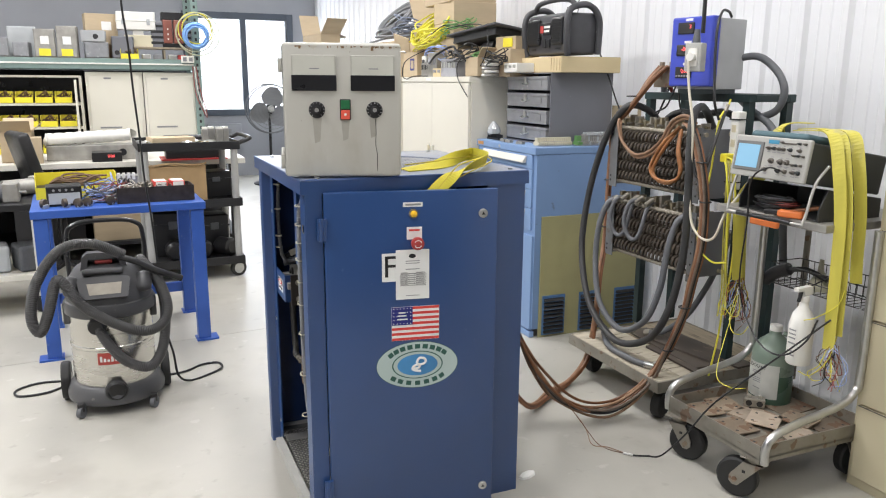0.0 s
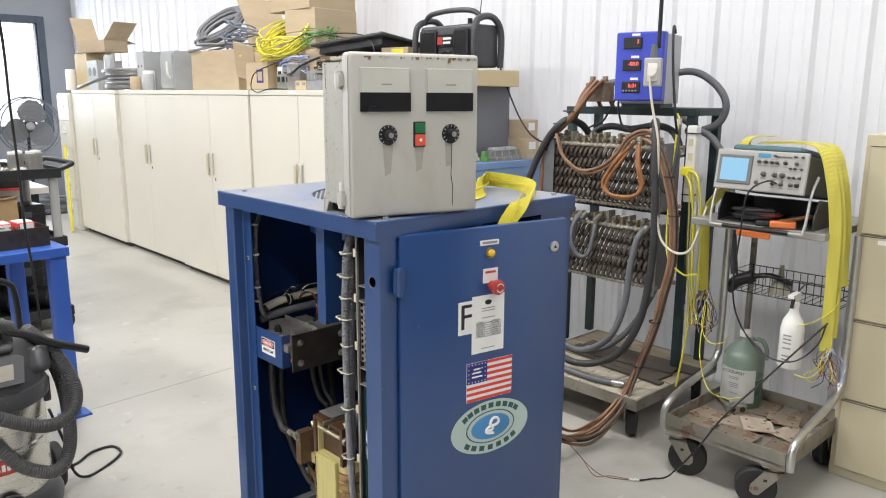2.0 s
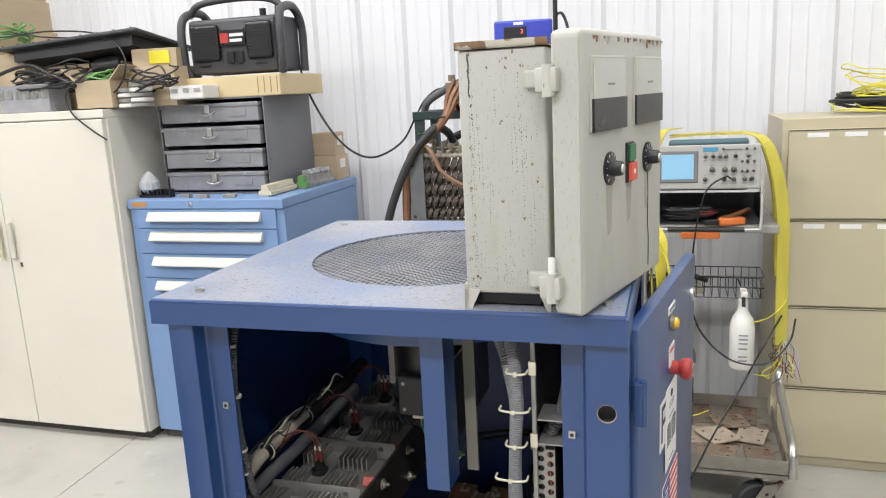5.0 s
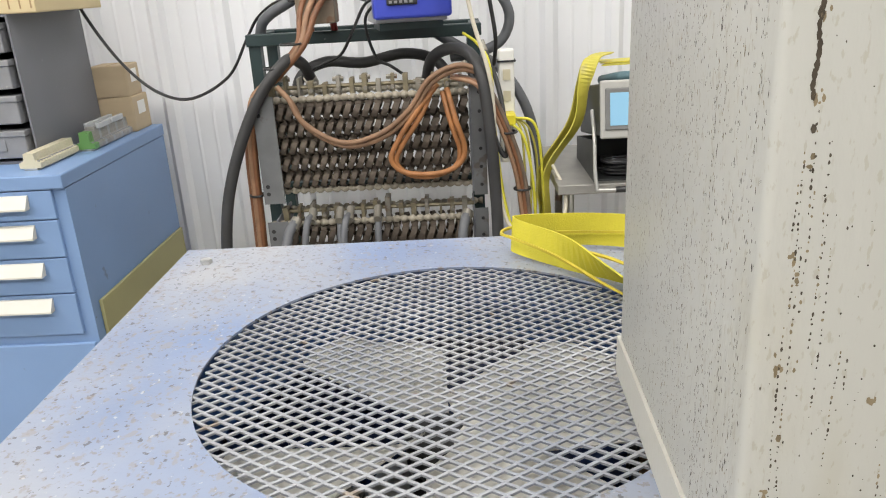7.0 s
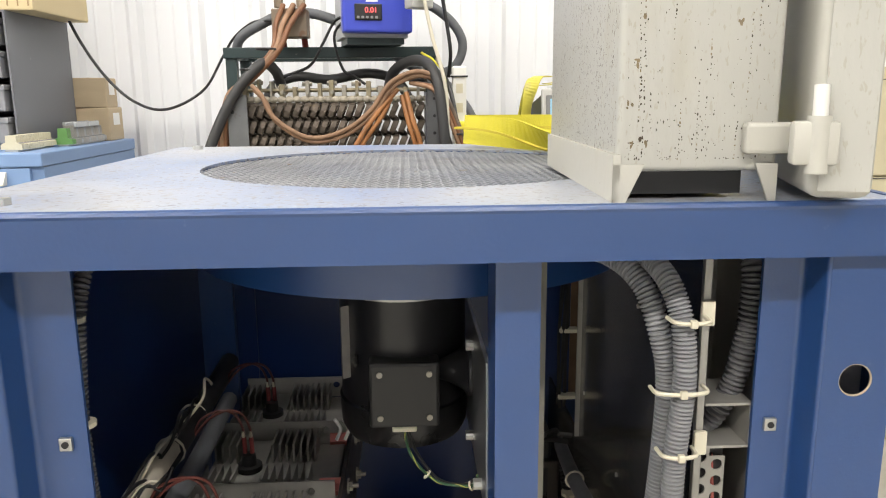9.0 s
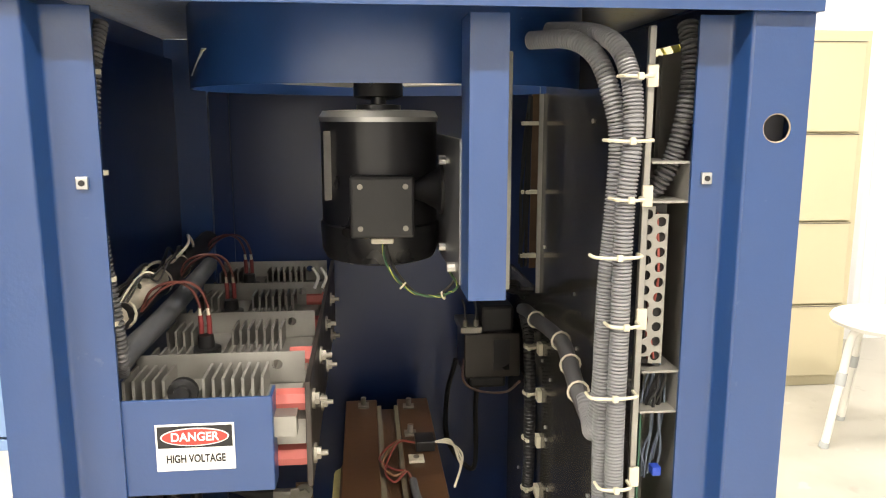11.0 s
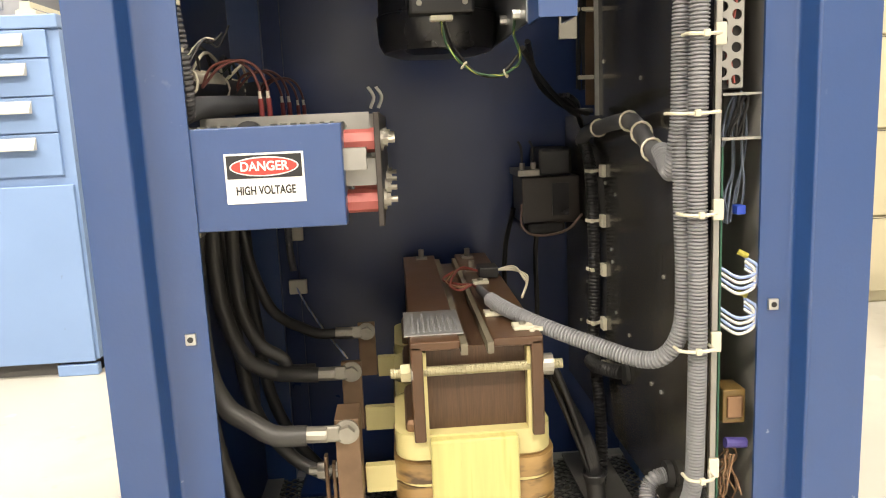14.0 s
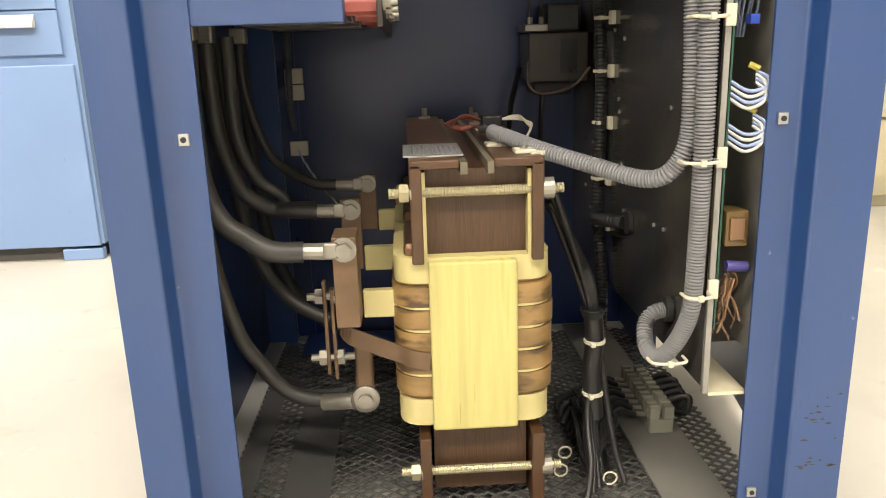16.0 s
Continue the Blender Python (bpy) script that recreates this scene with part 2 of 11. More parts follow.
COILBAND = mat("amber_varnished_winding", (0.27, 0.165, 0.065), 0.32, var=0.4, scale=12, stretch=(1, 1, 3), spots=[((0.05, 0.03, 0.018), 14, 0.54, 0.85, 0.1), ((0.50, 0.40, 0.20), 18, 0.64, 0.6, 0.1)])
LCD = glow("scope_screen_glow", (0.20, 0.40, 0.56), 0.16)
DIGIT = glow("red_digit_glow", (1.0, 0.12, 0.12), 0.9)
BAG = mat("brown_paper_bag", (0.36, 0.24, 0.12), 0.8, var=0.12, scale=9, bump=0.4, bscale=25)
PANE = glass("window_glass", (1, 1, 1))
OUTSIDE = glow("bright_overcast_distance", (0.92, 0.97, 1.0), 1.35)
SMOKED = mat("clouded_clear_plastic", (0.45, 0.47, 0.48), 0.2, var=0.1)
WHITE_WIRE = mat("white_wire_jacket", (0.70, 0.70, 0.68), 0.45)
SILVER_CORD = mat("silver_grey_cable_jacket", (0.20, 0.205, 0.215), 0.45, var=0.15)
SLATE_CORD = mat("slate_blue_cord_jacket", (0.16, 0.19, 0.25), 0.5)
BLUE_WIRE = mat("pale_blue_wire_jacket", (0.35, 0.45, 0.75), 0.45)
DULLRED_W = mat("dull_red_wire_jacket", (0.12, 0.035, 0.028), 0.5)
RED_WIRE = mat("red_wire_jacket", (0.26, 0.06, 0.05), 0.45)
TEAL = mat("teal_pouch_cloth", (0.07, 0.13, 0.15), 0.7, var=0.1)


# ---- geometry helpers ----
FRAME_OF = {}
STUFF = {"panel_loom", "loose_parts", "dried_dirt", "surface_rust", "chipped_rust", "scraped_paint", "wire_loom", "rivets", "stars", "dial_marks", "floor_wiring", "grille", "floor_mesh", "tag_print", "perforated_face"}


def thing(name, label, category, x=0.0, y=0.0, z=0.0, rz=0.0, group="", kind=""):
    """An Empty at a thing's base; its parts are built in the Empty's own axes."""
    ob = new(name)
    ob.empty_display_size = 0.05
    ob.matrix_basis = pose(x, y, z, 0, 0, rz)
    FRAME_OF[ob] = ob.matrix_basis.copy()
    return tagged(ob, label, category, group, kind)


def finish(name, bm, material, smooth=None):
    me = bpy.data.meshes.new(name)
    bm.normal_update()
    if smooth is not None:
        for f in bm.faces:
            f.smooth = True
        for e in bm.edges:
            if len(e.link_faces) == 2 and e.calc_face_angle(0) > radians(smooth):
                e.smooth = False
    bm.to_mesh(me)
    bm.free()
    me.materials.append(material)
    return me


def part(name, bm, material, parent, label="", smooth=None, w=False):
    """One mesh under a thing or a part. w: bm is in world axes."""
    if w:
        bmesh.ops.transform(bm, matrix=FRAME_OF[parent].inverted(), verts=bm.verts)
    ob = new(name, finish(name, bm, material, smooth))
    ob.parent = parent
    FRAME_OF[ob] = FRAME_OF[parent]
    if name in STUFF:
        tagged(ob, kind="stuff")
    return tagged(ob, label)


def solo(name, bm, material, label, category, x=0.0, y=0.0, z=0.0, rz=0.0, group="", kind="", smooth=None):
    """A thing that is one mesh, in its own axes."""
    ob = new(name, finish(name, bm, material, smooth))
    ob.matrix_basis = pose(x, y, z, 0, 0, rz)
    FRAME_OF[ob] = ob.matrix_basis.copy()
    return tagged(ob, label, category, group, kind)


def B():
    return bmesh.new()


def box(x0, y0, z0, x1, y1, z1, bev=0.0, bm=None, seg=2):
    bm = bm or bmesh.new()
    xs, ys, zs = sorted((x0, x1)), sorted((y0, y1)), sorted((z0, z1))
    v = [bm.verts.new((x, y, z)) for x in xs for y in ys for z in zs]
    fs = [bm.faces.new([v[i] for i in q]) for q in ((0, 1, 3, 2), (4, 6, 7, 5), (0, 4, 5, 1), (2, 3, 7, 6), (0, 2, 6, 4), (1, 5, 7, 3))]
    if bev:
        es = list({e for f in fs for e in f.edges})
        bmesh.ops.bevel(bm, geom=es, offset=bev, segments=seg, affect="EDGES", profile=0.5)
    return bm


def cyl(p, q, r, r2=None, seg=16, bm=None, caps=True):
    bm = bm or bmesh.new()
    p, q = Vector(p), Vector(q)
    d = (q - p).normalized()
    u = d.orthogonal().normalized()
    v = d.cross(u)
    r2 = r if r2 is None else r2
    rings = [[bm.verts.new(c + (u * math.cos(a) + v * math.sin(a)) * rad) for a in (2 * math.pi * i / seg for i in range(seg))] for c, rad in ((p, r), (q, r2))]
    for i in range(seg):
        j = (i + 1) % seg
        bm.faces.new((rings[0][i], rings[0][j], rings[1][j], rings[1][i]))
    if caps:
        bm.faces.new(rings[0][::-1])
        bm.faces.new(rings[1])
    return bm


def lathe(prof, cx=0, cy=0, cz=0, seg=28, bm=None):
    """prof: (radius, height) pairs from the bottom up."""
    bm = bm or bmesh.new()
    rings = [[bm.verts.new((cx + r * math.cos(a), cy + r * math.sin(a), cz + z)) for a in (2 * math.pi * i / seg for i in range(seg))] for r, z in prof]
    for lo, hi in zip(rings, rings[1:]):
        for i in range(seg):
            j = (i + 1) % seg
            bm.faces.new((lo[i], lo[j], hi[j], hi[i]))
    bm.faces.new(rings[0][::-1])
    bm.faces.new(rings[-1])
    return bm


def smooth_path(pts, n=10):
    """A Catmull-Rom line through the points."""
    p = [Vector(q) for q in pts]
    if len(p) < 3:
        return p
    p = [2 * p[0] - p[1], *p, 2 * p[-1] - p[-2]]
    out = []
    for a, b, c, d in zip(p, p[1:], p[2:], p[3:]):
        for i in range(n):
            t = i / n
            out.append(0.5 * ((2 * b) + (c - a) * t + (2 * a - 5 * b + 4 * c - d) * t * t + (3 * b - a - 3 * c + d) * t ** 3))
    out.append(p[-2])
    return out


def tube(pts, r, seg=8, n=10, bm=None, rib=0.0, pitch=0.006, raw=False, closed=False):
    """A round cable along the points; rib: the depth of its corrugation."""
    bm = bm or bmesh.new()
    line = [Vector(q) for q in pts] if raw else smooth_path(pts, n)
    if rib:
        dense, acc = [line[0]], 0.0
        for a, b in zip(line, line[1:]):
            k = max(1, int((b - a).length / (pitch / 3) + 0.5))
            dense += [a.lerp(b, (i + 1) / k) for i in range(k)]
        line = dense
    u, rings = None, []
    for i, c in enumerate(line):
        d = (line[min(i + 1, len(line) - 1)] - line[max(i - 1, 0)])
        d = d.normalized() if d.length > 1e-9 else Vector((0, 0, 1))
        u = d.orthogonal().normalized() if u is None else (u - d * u.dot(d))
        u = u.normalized() if u.length > 1e-6 else d.orthogonal().normalized()
        v = d.cross(u)
        rr = r - (rib if i % 3 == 2 else 0)
        rings.append([bm.verts.new(c + (u * math.cos(a) + v * math.sin(a)) * rr) for a in (2 * math.pi * k / seg for k in range(seg))])
    for lo, hi in zip(rings, rings[1:]):
        for k in range(seg):
            j = (k + 1) % seg
            bm.faces.new((lo[k], lo[j], hi[j], hi[k]))
    bm.faces.new(rings[0][::-1])
    bm.faces.new(rings[-1])
    return bm


def ribbon(pts, normals, width, thick=0.0025, n=8, bm=None):
    """A flat strap along the points; normals: the way across its width at each point."""
    bm = bm or bmesh.new()
    line = smooth_path(pts, n)
    across = smooth_path(normals, n)
    rows = []
    for i, (c, a) in enumerate(zip(line, across)):
        d = (line[min(i + 1, len(line) - 1)] - line[max(i - 1, 0)]).normalized()
        a = (a - d * a.dot(d)).normalized()
        f = d.cross(a)
        rows.append([bm.verts.new(c + a * s * width / 2 + f * t * thick / 2) for s, t in ((-1, -1), (1, -1), (1, 1), (-1, 1))])
    for lo, hi in zip(rows, rows[1:]):
        for k in range(4):
            j = (k + 1) % 4
            bm.faces.new((lo[k], lo[j], hi[j], hi[k]))
    bm.faces.new(rows[0][::-1])
    bm.faces.new(rows[-1])
    return bm


def prism(outline, z0, z1, axis="z", bm=None):
    """An outline extruded along an axis; outline in the two other axes, in the order x, y, z."""
    bm = bm or bmesh.new()

    def at(a, b, c):
        return {"z": (a, b, c), "y": (a, c, b), "x": (c, a, b)}[axis]

    lo = [bm.verts.new(at(a, b, z0)) for a, b in outline]
    hi = [bm.verts.new(at(a, b, z1)) for a, b in outline]
    k = len(outline)
    for i in range(k):
        j = (i + 1) % k
        bm.faces.new((lo[i], lo[j], hi[j], hi[i]))
    bm.faces.new(lo[::-1])
    bm.faces.new(hi)
    bmesh.ops.recalc_face_normals(bm, faces=bm.faces)
    return bm


def rounded(x0, y0, x1, y1, r, k=5):
    pts = []
    for cx, cy, a0 in ((x1 - r, y1 - r, 0), (x0 + r, y1 - r, 90), (x0 + r, y0 + r, 180), (x1 - r, y0 + r, 270)):
        pts += [(cx + r * math.cos(radians(a0 + 90 * i / k)), cy + r * math.sin(radians(a0 + 90 * i / k))) for i in range(k + 1)]
    return pts


def oval(cx, cy, rx, ry, k=40):
    return [(cx + rx * math.cos(2 * math.pi * i / k), cy + ry * math.sin(2 * math.pi * i / k)) for i in range(k)]


def turned(bm, m):
    bmesh.ops.transform(bm, matrix=m, verts=bm.verts)
    return bm


def letters(text, size, m, depth=0.0006, bold=0.0):
    """Raised printing in the built-in font, centred at m, in m's xy plane."""
    data = bpy.data.curves.new("letters", "FONT")
    data.offset = bold
    data.body, data.size, data.extrude, data.align_x, data.align_y = text, size, depth, "CENTER", "CENTER"
    ob = bpy.data.objects.new("letters", data)
    scene.collection.objects.link(ob)
    me = bpy.data.meshes.new_from_object(ob.evaluated_get(bpy.context.evaluated_depsgraph_get()))
    bpy.data.objects.remove(ob)
    bpy.data.curves.remove(data)
    bm = bmesh.new()
    bm.from_mesh(me)
    bpy.data.meshes.remove(me)
    return turned(bm, m)


def coil(cx, cy, cz, r, n, wire, drop=0.5, seed=1, steps=22, ry=None, bm=None, tilt=0.0):
    """A loose coil of cable lying down."""
    rnd = random.Random(seed)
    pts = []
    for i in range(n):
        ox, oy, rr = rnd.uniform(-1, 1) * r * 0.12, rnd.uniform(-1, 1) * r * 0.12, r * rnd.uniform(0.8, 1.05)
        for k in range(steps):
            a = 2 * math.pi * k / steps
            x, y = ox + rr * math.cos(a), (oy + rr * math.sin(a)) * ((ry or r) / r)
            pts.append((cx + x, cy + y, cz + wire + (i + k / steps) * wire * 2 * drop + tilt * x + rnd.uniform(0, wire * 0.5)))
    return tube(pts, wire, seg=6, n=2, bm=bm)


def tangle(seed, cx, cy, cz, rx, ry, rz, n, wire, steps=16, bm=None):
    """A loose heap of cable: uneven loops, each one tipped its own way, resting at cz."""
    rnd = random.Random(seed)
    pts = []
    for i in range(n):
        k_, tx, ty = rnd.uniform(0.62, 1.0), rnd.uniform(-0.8, 0.8), rnd.uniform(-0.8, 0.8)
        ox, oy, oz = rnd.uniform(-0.25, 0.25) * rx, rnd.uniform(-0.25, 0.25) * ry, rz * (0.4 + 1.2 * i / max(1, n - 1))
        for k in range(steps):
            a = 2 * math.pi * k / steps
            u, v = k_ * math.cos(a), k_ * math.sin(a)
            z = oz + rz * 0.9 * (tx * u + ty * v) + rnd.uniform(-0.1, 0.1) * rz
            pts.append((cx + ox + u * rx, cy + oy + v * ry, cz + wire + max(0.0, z)))
    return tube(pts, wire, seg=6, n=3, bm=bm)


def wires(seed, start, end, count, sag, spread, r, bm=None):
    """A bundle of thin wires hanging between two places."""
    rnd = random.Random(seed)
    bm = bm or bmesh.new()
    for _ in range(count):
        j = lambda: Vector([rnd.uniform(-spread, spread) for _ in range(3)])
        a, b = Vector(start) + j() * 0.3, Vector(end) + j()
        mid = (a + b) / 2 + Vector((0, 0, -sag * rnd.uniform(0.6, 1.3))) + j()
        tube([a, a.lerp(mid, 0.5) + j() * 0.4, mid, mid.lerp(b, 0.5) + j() * 0.4, b], r, seg=5, n=5, bm=bm)
    return bm


def plate_hole(x0, y0, x1, y1, cx, cy, r, z0, z1, seg=64):
    """A flat rectangular plate with one round hole through it."""
    bm = bmesh.new()
    angles = sorted([2 * math.pi * i / seg for i in range(seg)] + [math.atan2(b - cy, a - cx) % (2 * math.pi) for a in (x0, x1) for b in (y0, y1)])

    def edge(a):
        c, s = math.cos(a), math.sin(a)
        k = min(((x1 if c > 0 else x0) - cx) / c if abs(c) > 1e-9 else 1e9, ((y1 if s > 0 else y0) - cy) / s if abs(s) > 1e-9 else 1e9)
        return cx + k * c, cy + k * s

    rings = []
    for z in (z0, z1):
        rings.append([bm.verts.new((cx + r * math.cos(a), cy + r * math.sin(a), z)) for a in angles])
        rings.append([bm.verts.new((*edge(a), z)) for a in angles])
    k = len(angles)
    for i in range(k):
        j = (i + 1) % k
        bm.faces.new((rings[0][i], rings[0][j], rings[1][j], rings[1][i]))
        bm.faces.new((rings[2][i], rings[3][i], rings[3][j], rings[2][j]))
        bm.faces.new((rings[0][j], rings[0][i], rings[2][i], rings[2][j]))
        bm.faces.new((rings[1][i], rings[1][j], rings[3][j], rings[3][i]))
    return bm


def expanded(x0, y0, x1, y1, z, px, py, wide, thick, inside=None):
    """Expanded metal: zigzag strands that meet in diamonds, long way along y."""
    verts, faces = [], []
    for i in range(int((x1 - x0) / px) + 1):
        for j in range(int((y1 - y0) / (py / 2)) + 1):
            s = 1 if (i + j) % 2 else -1
            ax, ay = x0 + i * px + s * (px - wide) / 2, y0 + j * py / 2
            bx, by = x0 + i * px - s * (px - wide) / 2, ay + py / 2
            if inside and not inside((ax + bx) / 2, (ay + by) / 2):
                continue
            k, up = len(verts), s * thick * 0.5
            for x, y, h in ((ax, ay, up), (bx, by, -up)):
                verts += [(x - wide / 2, y, z + h), (x + wide / 2, y, z + h), (x + wide / 2, y, z + h + thick), (x - wide / 2, y, z + h + thick)]
            faces += [(k + a, k + (a + 1) % 4, k + 4 + (a + 1) % 4, k + 4 + a) for a in range(4)]
    me = bpy.data.meshes.new("strands")
    me.from_pydata(verts, [], faces)
    bm = bmesh.new()
    bm.from_mesh(me)
    bpy.data.meshes.remove(me)
    bmesh.ops.recalc_face_normals(bm, faces=bm.faces)
    return bm


def on_x(x, y, z):
    """The pose of printing on a face that looks along -x."""
    return pose(x, y, z, 90, 0, -90)


# ---- the room ----
X0, X1, Y0, Y1, H = -5.5, 3.05, -4.0, 12.35, 4.5
JOINT = 4.62
_bm = box(X0, Y0, -0.12, X1 + 0.2, JOINT, 0.0)
box(X0, JOINT + 0.004, -0.12, X1 + 0.2, Y1 + 0.2, 0.0, bm=_bm)
bmesh.ops.rotate(_bm, cent=(0, JOINT, 0), matrix=Matrix.Rotation(radians(4.4), 3, "Z"), verts=[v for v in _bm.verts if abs(v.co.y - JOINT) < 0.01])
solo("floor", _bm, CONC, "pale sealed concrete floor with a saw-cut joint", "floor", kind="structure")
solo("floor_base", box(X0, Y0, -0.3, X1 + 0.2, Y1 + 0.2, -0.14), DARKGAP, "dark ground below the floor slabs", "ground", kind="structure")
solo("ceiling", box(X0, Y0, H, X1 + 0.2, Y1 + 0.2, H + 0.1), CEIL, "white roof liner high overhead", "ceiling", kind="structure")
# unseen wall, coloured dark so that the blue door reflects little light
solo("wall_south", box(X0, Y0 - 0.15, 0, X1 + 0.2, Y0, H), mat("dark_unseen_wall_paint", (0.12, 0.125, 0.135), 0.6, var=0.06, scale=2), "unseen dark wall that dims reflections on the cabinet door", "wall", kind="structure")
solo("wall_west", box(X0 - 0.15, Y0, 0, X0, Y1 + 0.2, H), WALLM, "plain white wall of the workshop", "wall", kind="structure")

RIB = 0.2337
_out = [(X1 + 0.15, Y0), (X1, Y0)]
_y = 1.827 - 25 * RIB
while _y < Y1 - 0.1:
    if _y > Y0 + 0.05:
        _out += [(X1, _y - 0.033), (X1 - 0.018, _y - 0.014), (X1 - 0.018, _y + 0.014), (X1, _y + 0.033)]
        for k in (0.36, 0.64):
            _out += [(X1, _y + RIB * k - 0.008), (X1 - 0.003, _y + RIB * k), (X1, _y + RIB * k + 0.008)]
    _y += RIB
_out += [(X1, Y1), (X1 + 0.15, Y1)]
_bm = bmesh.new()
_lo = [_bm.verts.new((a, b, 0)) for a, b in _out]
_hi = [_bm.verts.new((a, b, H)) for a, b in _out]
for i in range(len(_out)):
    j = (i + 1) % len(_out)
    _bm.faces.new((_lo[i], _lo[j], _hi[j], _hi[i]))
bmesh.ops.recalc_face_normals(_bm, faces=_bm.faces)
solo("wall_east", _bm, WALLM, "white ribbed metal liner wall", "wall", kind="structure")

WX0, WX1, WZ0, WZ1 = 1.15, 2.60, 1.02, 2.36
_bm = box(X0, Y1, 0, WX0, Y1 + 0.18, H)
box(WX1, Y1, 0, X1, Y1 + 0.18, H, bm=_bm)
box(WX0, Y1, 0, WX1, Y1 + 0.18, WZ0, bm=_bm)
box(WX0, Y1, WZ1, WX1, Y1 + 0.18, H, bm=_bm)
solo("wall_north", _bm, WALLGREY, "blue-grey painted wall with a window", "wall", kind="structure")
win = thing("window_1", "two-pane window blown out by daylight, dark grey frame", "window", (WX0 + WX1) / 2, Y1, WZ0, kind="structure")
_bm = B()
for a in ((WX0 - 0.09, WZ0 - 0.09, WX0, WZ1 + 0.09), (WX1, WZ0 - 0.09, WX1 + 0.09, WZ1 + 0.09), (WX0, WZ1, WX1, WZ1 + 0.09), (WX0, WZ0 - 0.09, WX1, WZ0), (1.90, WZ0, 1.98, WZ1)):
    box(a[0], Y1 - 0.02, a[1], a[2], Y1 + 0.08, a[3], 0.004, bm=_bm)
part("window_frame", _bm, mat("dark_window_frame", (0.07, 0.085, 0.11), 0.5), win, w=True)
for a, b in ((WX0, 1.90), (1.98, WX1)):
    _p = part("pane", box(a, Y1 + 0.04, WZ0, b, Y1 + 0.046, WZ1), PANE, win, w=True)
    _p.visible_shadow = False
solo("backdrop", box(-1.5, Y1 + 1.2, -0.3, 5.5, Y1 + 1.25, 4.0), OUTSIDE, "bright white daylight outside", "backdrop", kind="structure")

# ---- the blue power supply cabinet ----
CX0, CX1, CY0, CY1, TOP = 0.550, 1.320, 2.487, 3.285, 1.170
cab = thing("power_cabinet", "navy blue steel power cabinet, side panel off and door ajar", "cabinet", 0.935, 2.885, 0)
GX, GY, GR = 0.942, 2.885, 0.257
_bm = plate_hole(CX0, CY0, CX1, CY1, GX, GY, GR, TOP - 0.003, TOP)
for a in ((CX0, CY0, CX0 + 0.003, CY1), (CX1 - 0.003, CY0, CX1, CY1), (CX0 + 0.003, CY0, CX1 - 0.003, CY0 + 0.003), (CX0 + 0.003, CY1 - 0.003, CX1 - 0.003, CY1)):
    part("skirt", box(a[0], a[1], TOP - 0.043, a[2], a[3], TOP - 0.0035), BLUE, cab, "blue folded skirt", w=True)
top = part("top", _bm, BLUE_TOP, cab, "dusty scuffed blue top sheet, paler for light on it", w=True)
_bm = tube([(CX0 + 0.003, CY0 + 0.003, TOP - 0.002), (CX0 + 0.003, CY1 - 0.003, TOP - 0.002)], 0.004, raw=True)
tube([(CX0 + 0.003, CY0 + 0.003, TOP - 0.002), (CX1 - 0.003, CY0 + 0.003, TOP - 0.002)], 0.004, raw=True, bm=_bm)
part("edge", _bm, BLUE, top, "rounded folded edge", w=True, smooth=40)
part("grille", expanded(GX - GR, GY - GR, GX + GR, GY + GR, TOP - 0.006, 0.0080, 0.0222, 0.0036, 0.0022, lambda a, b: (a - GX) ** 2 + (b - GY) ** 2 < GR * GR),
     mat("dusty_expanded_metal", (0.30, 0.31, 0.33), 0.5, metal=0.2, var=0.3, scale=9, spots=[((0.22, 0.26, 0.35), 5, 0.52, 0.35, 0.2), ((0.22, 0.16, 0.10), 26, 0.66, 0.7)]), top, "round expanded metal fan grille", w=True)
for a, b in ((0.609, 3.223), (1.259, 3.238), (0.609, 2.52), (1.275, 2.535)):
    part("bolt", cyl((a, b, TOP), (a, b, TOP + 0.006), 0.0085, seg=6), STEEL, top, w=True)

_bm = prism([(0.598, 3.261), (0.562, 3.261), (0.562, 3.2165), (0.5624, 3.2150), (0.5635, 3.2138), (0.5652, 3.2132), (0.590, 3.2118), (0.5922, 3.2110), (0.5935, 3.2092), (0.594, 3.2070), (0.594, 3.167), (0.598, 3.167)], 0.0, 1.128)
part("post", _bm, BLUE, cab, w=True, smooth=35)
_bm = prism([(1.27, 3.20), (1.31, 3.20), (1.31, 3.262), (1.27, 3.262)], 0.0, 1.128)
part("post", _bm, BLUE, cab, w=True)
_bm = prism([(1.17, 2.495), (1.31, 2.495), (1.31, 2.53), (1.17, 2.53)], 0.0, 1.128)
part("post", _bm, BLUE, cab, w=True)
# the hinge post: its face has a round hole near the top
_bm = turned(plate_hole(-1.06, 2.488, -0.975, 2.548, -1.018, 2.519, 0.0145, 0, 0.003, 32), Matrix(((0, 0, 1, 0.562), (0, 1, 0, 0), (-1, 0, 0, 0), (0, 0, 0, 1))))
hinge_post = part("post_face", _bm, BLUE, cab, "blue post face with a round hole", w=True)
part("hole_rim", tube([(0.5635, 2.519 + 0.0143 * math.cos(u), 1.018 + 0.0143 * math.sin(u)) for u in (2 * math.pi * i / 28 for i in range(29))], 0.0011, 6, raw=True), mat("bare_rubbed_edge", (0.45, 0.36, 0.26), 0.5), hinge_post, "bare rubbed edge of the hole", w=True, smooth=40)
part("hole_backing", box(0.594, 2.494, 0.985, 0.597, 2.546, 1.052), mat("grey_backing", (0.16, 0.16, 0.17), 0.5), hinge_post, w=True)
part("post_face", box(0.562, 2.488, 0.0, 0.565, 2.548, 0.975), BLUE, cab, w=True)
part("post_face", box(0.562, 2.488, 1.06, 0.565, 2.548, 1.128), BLUE, cab, w=True)
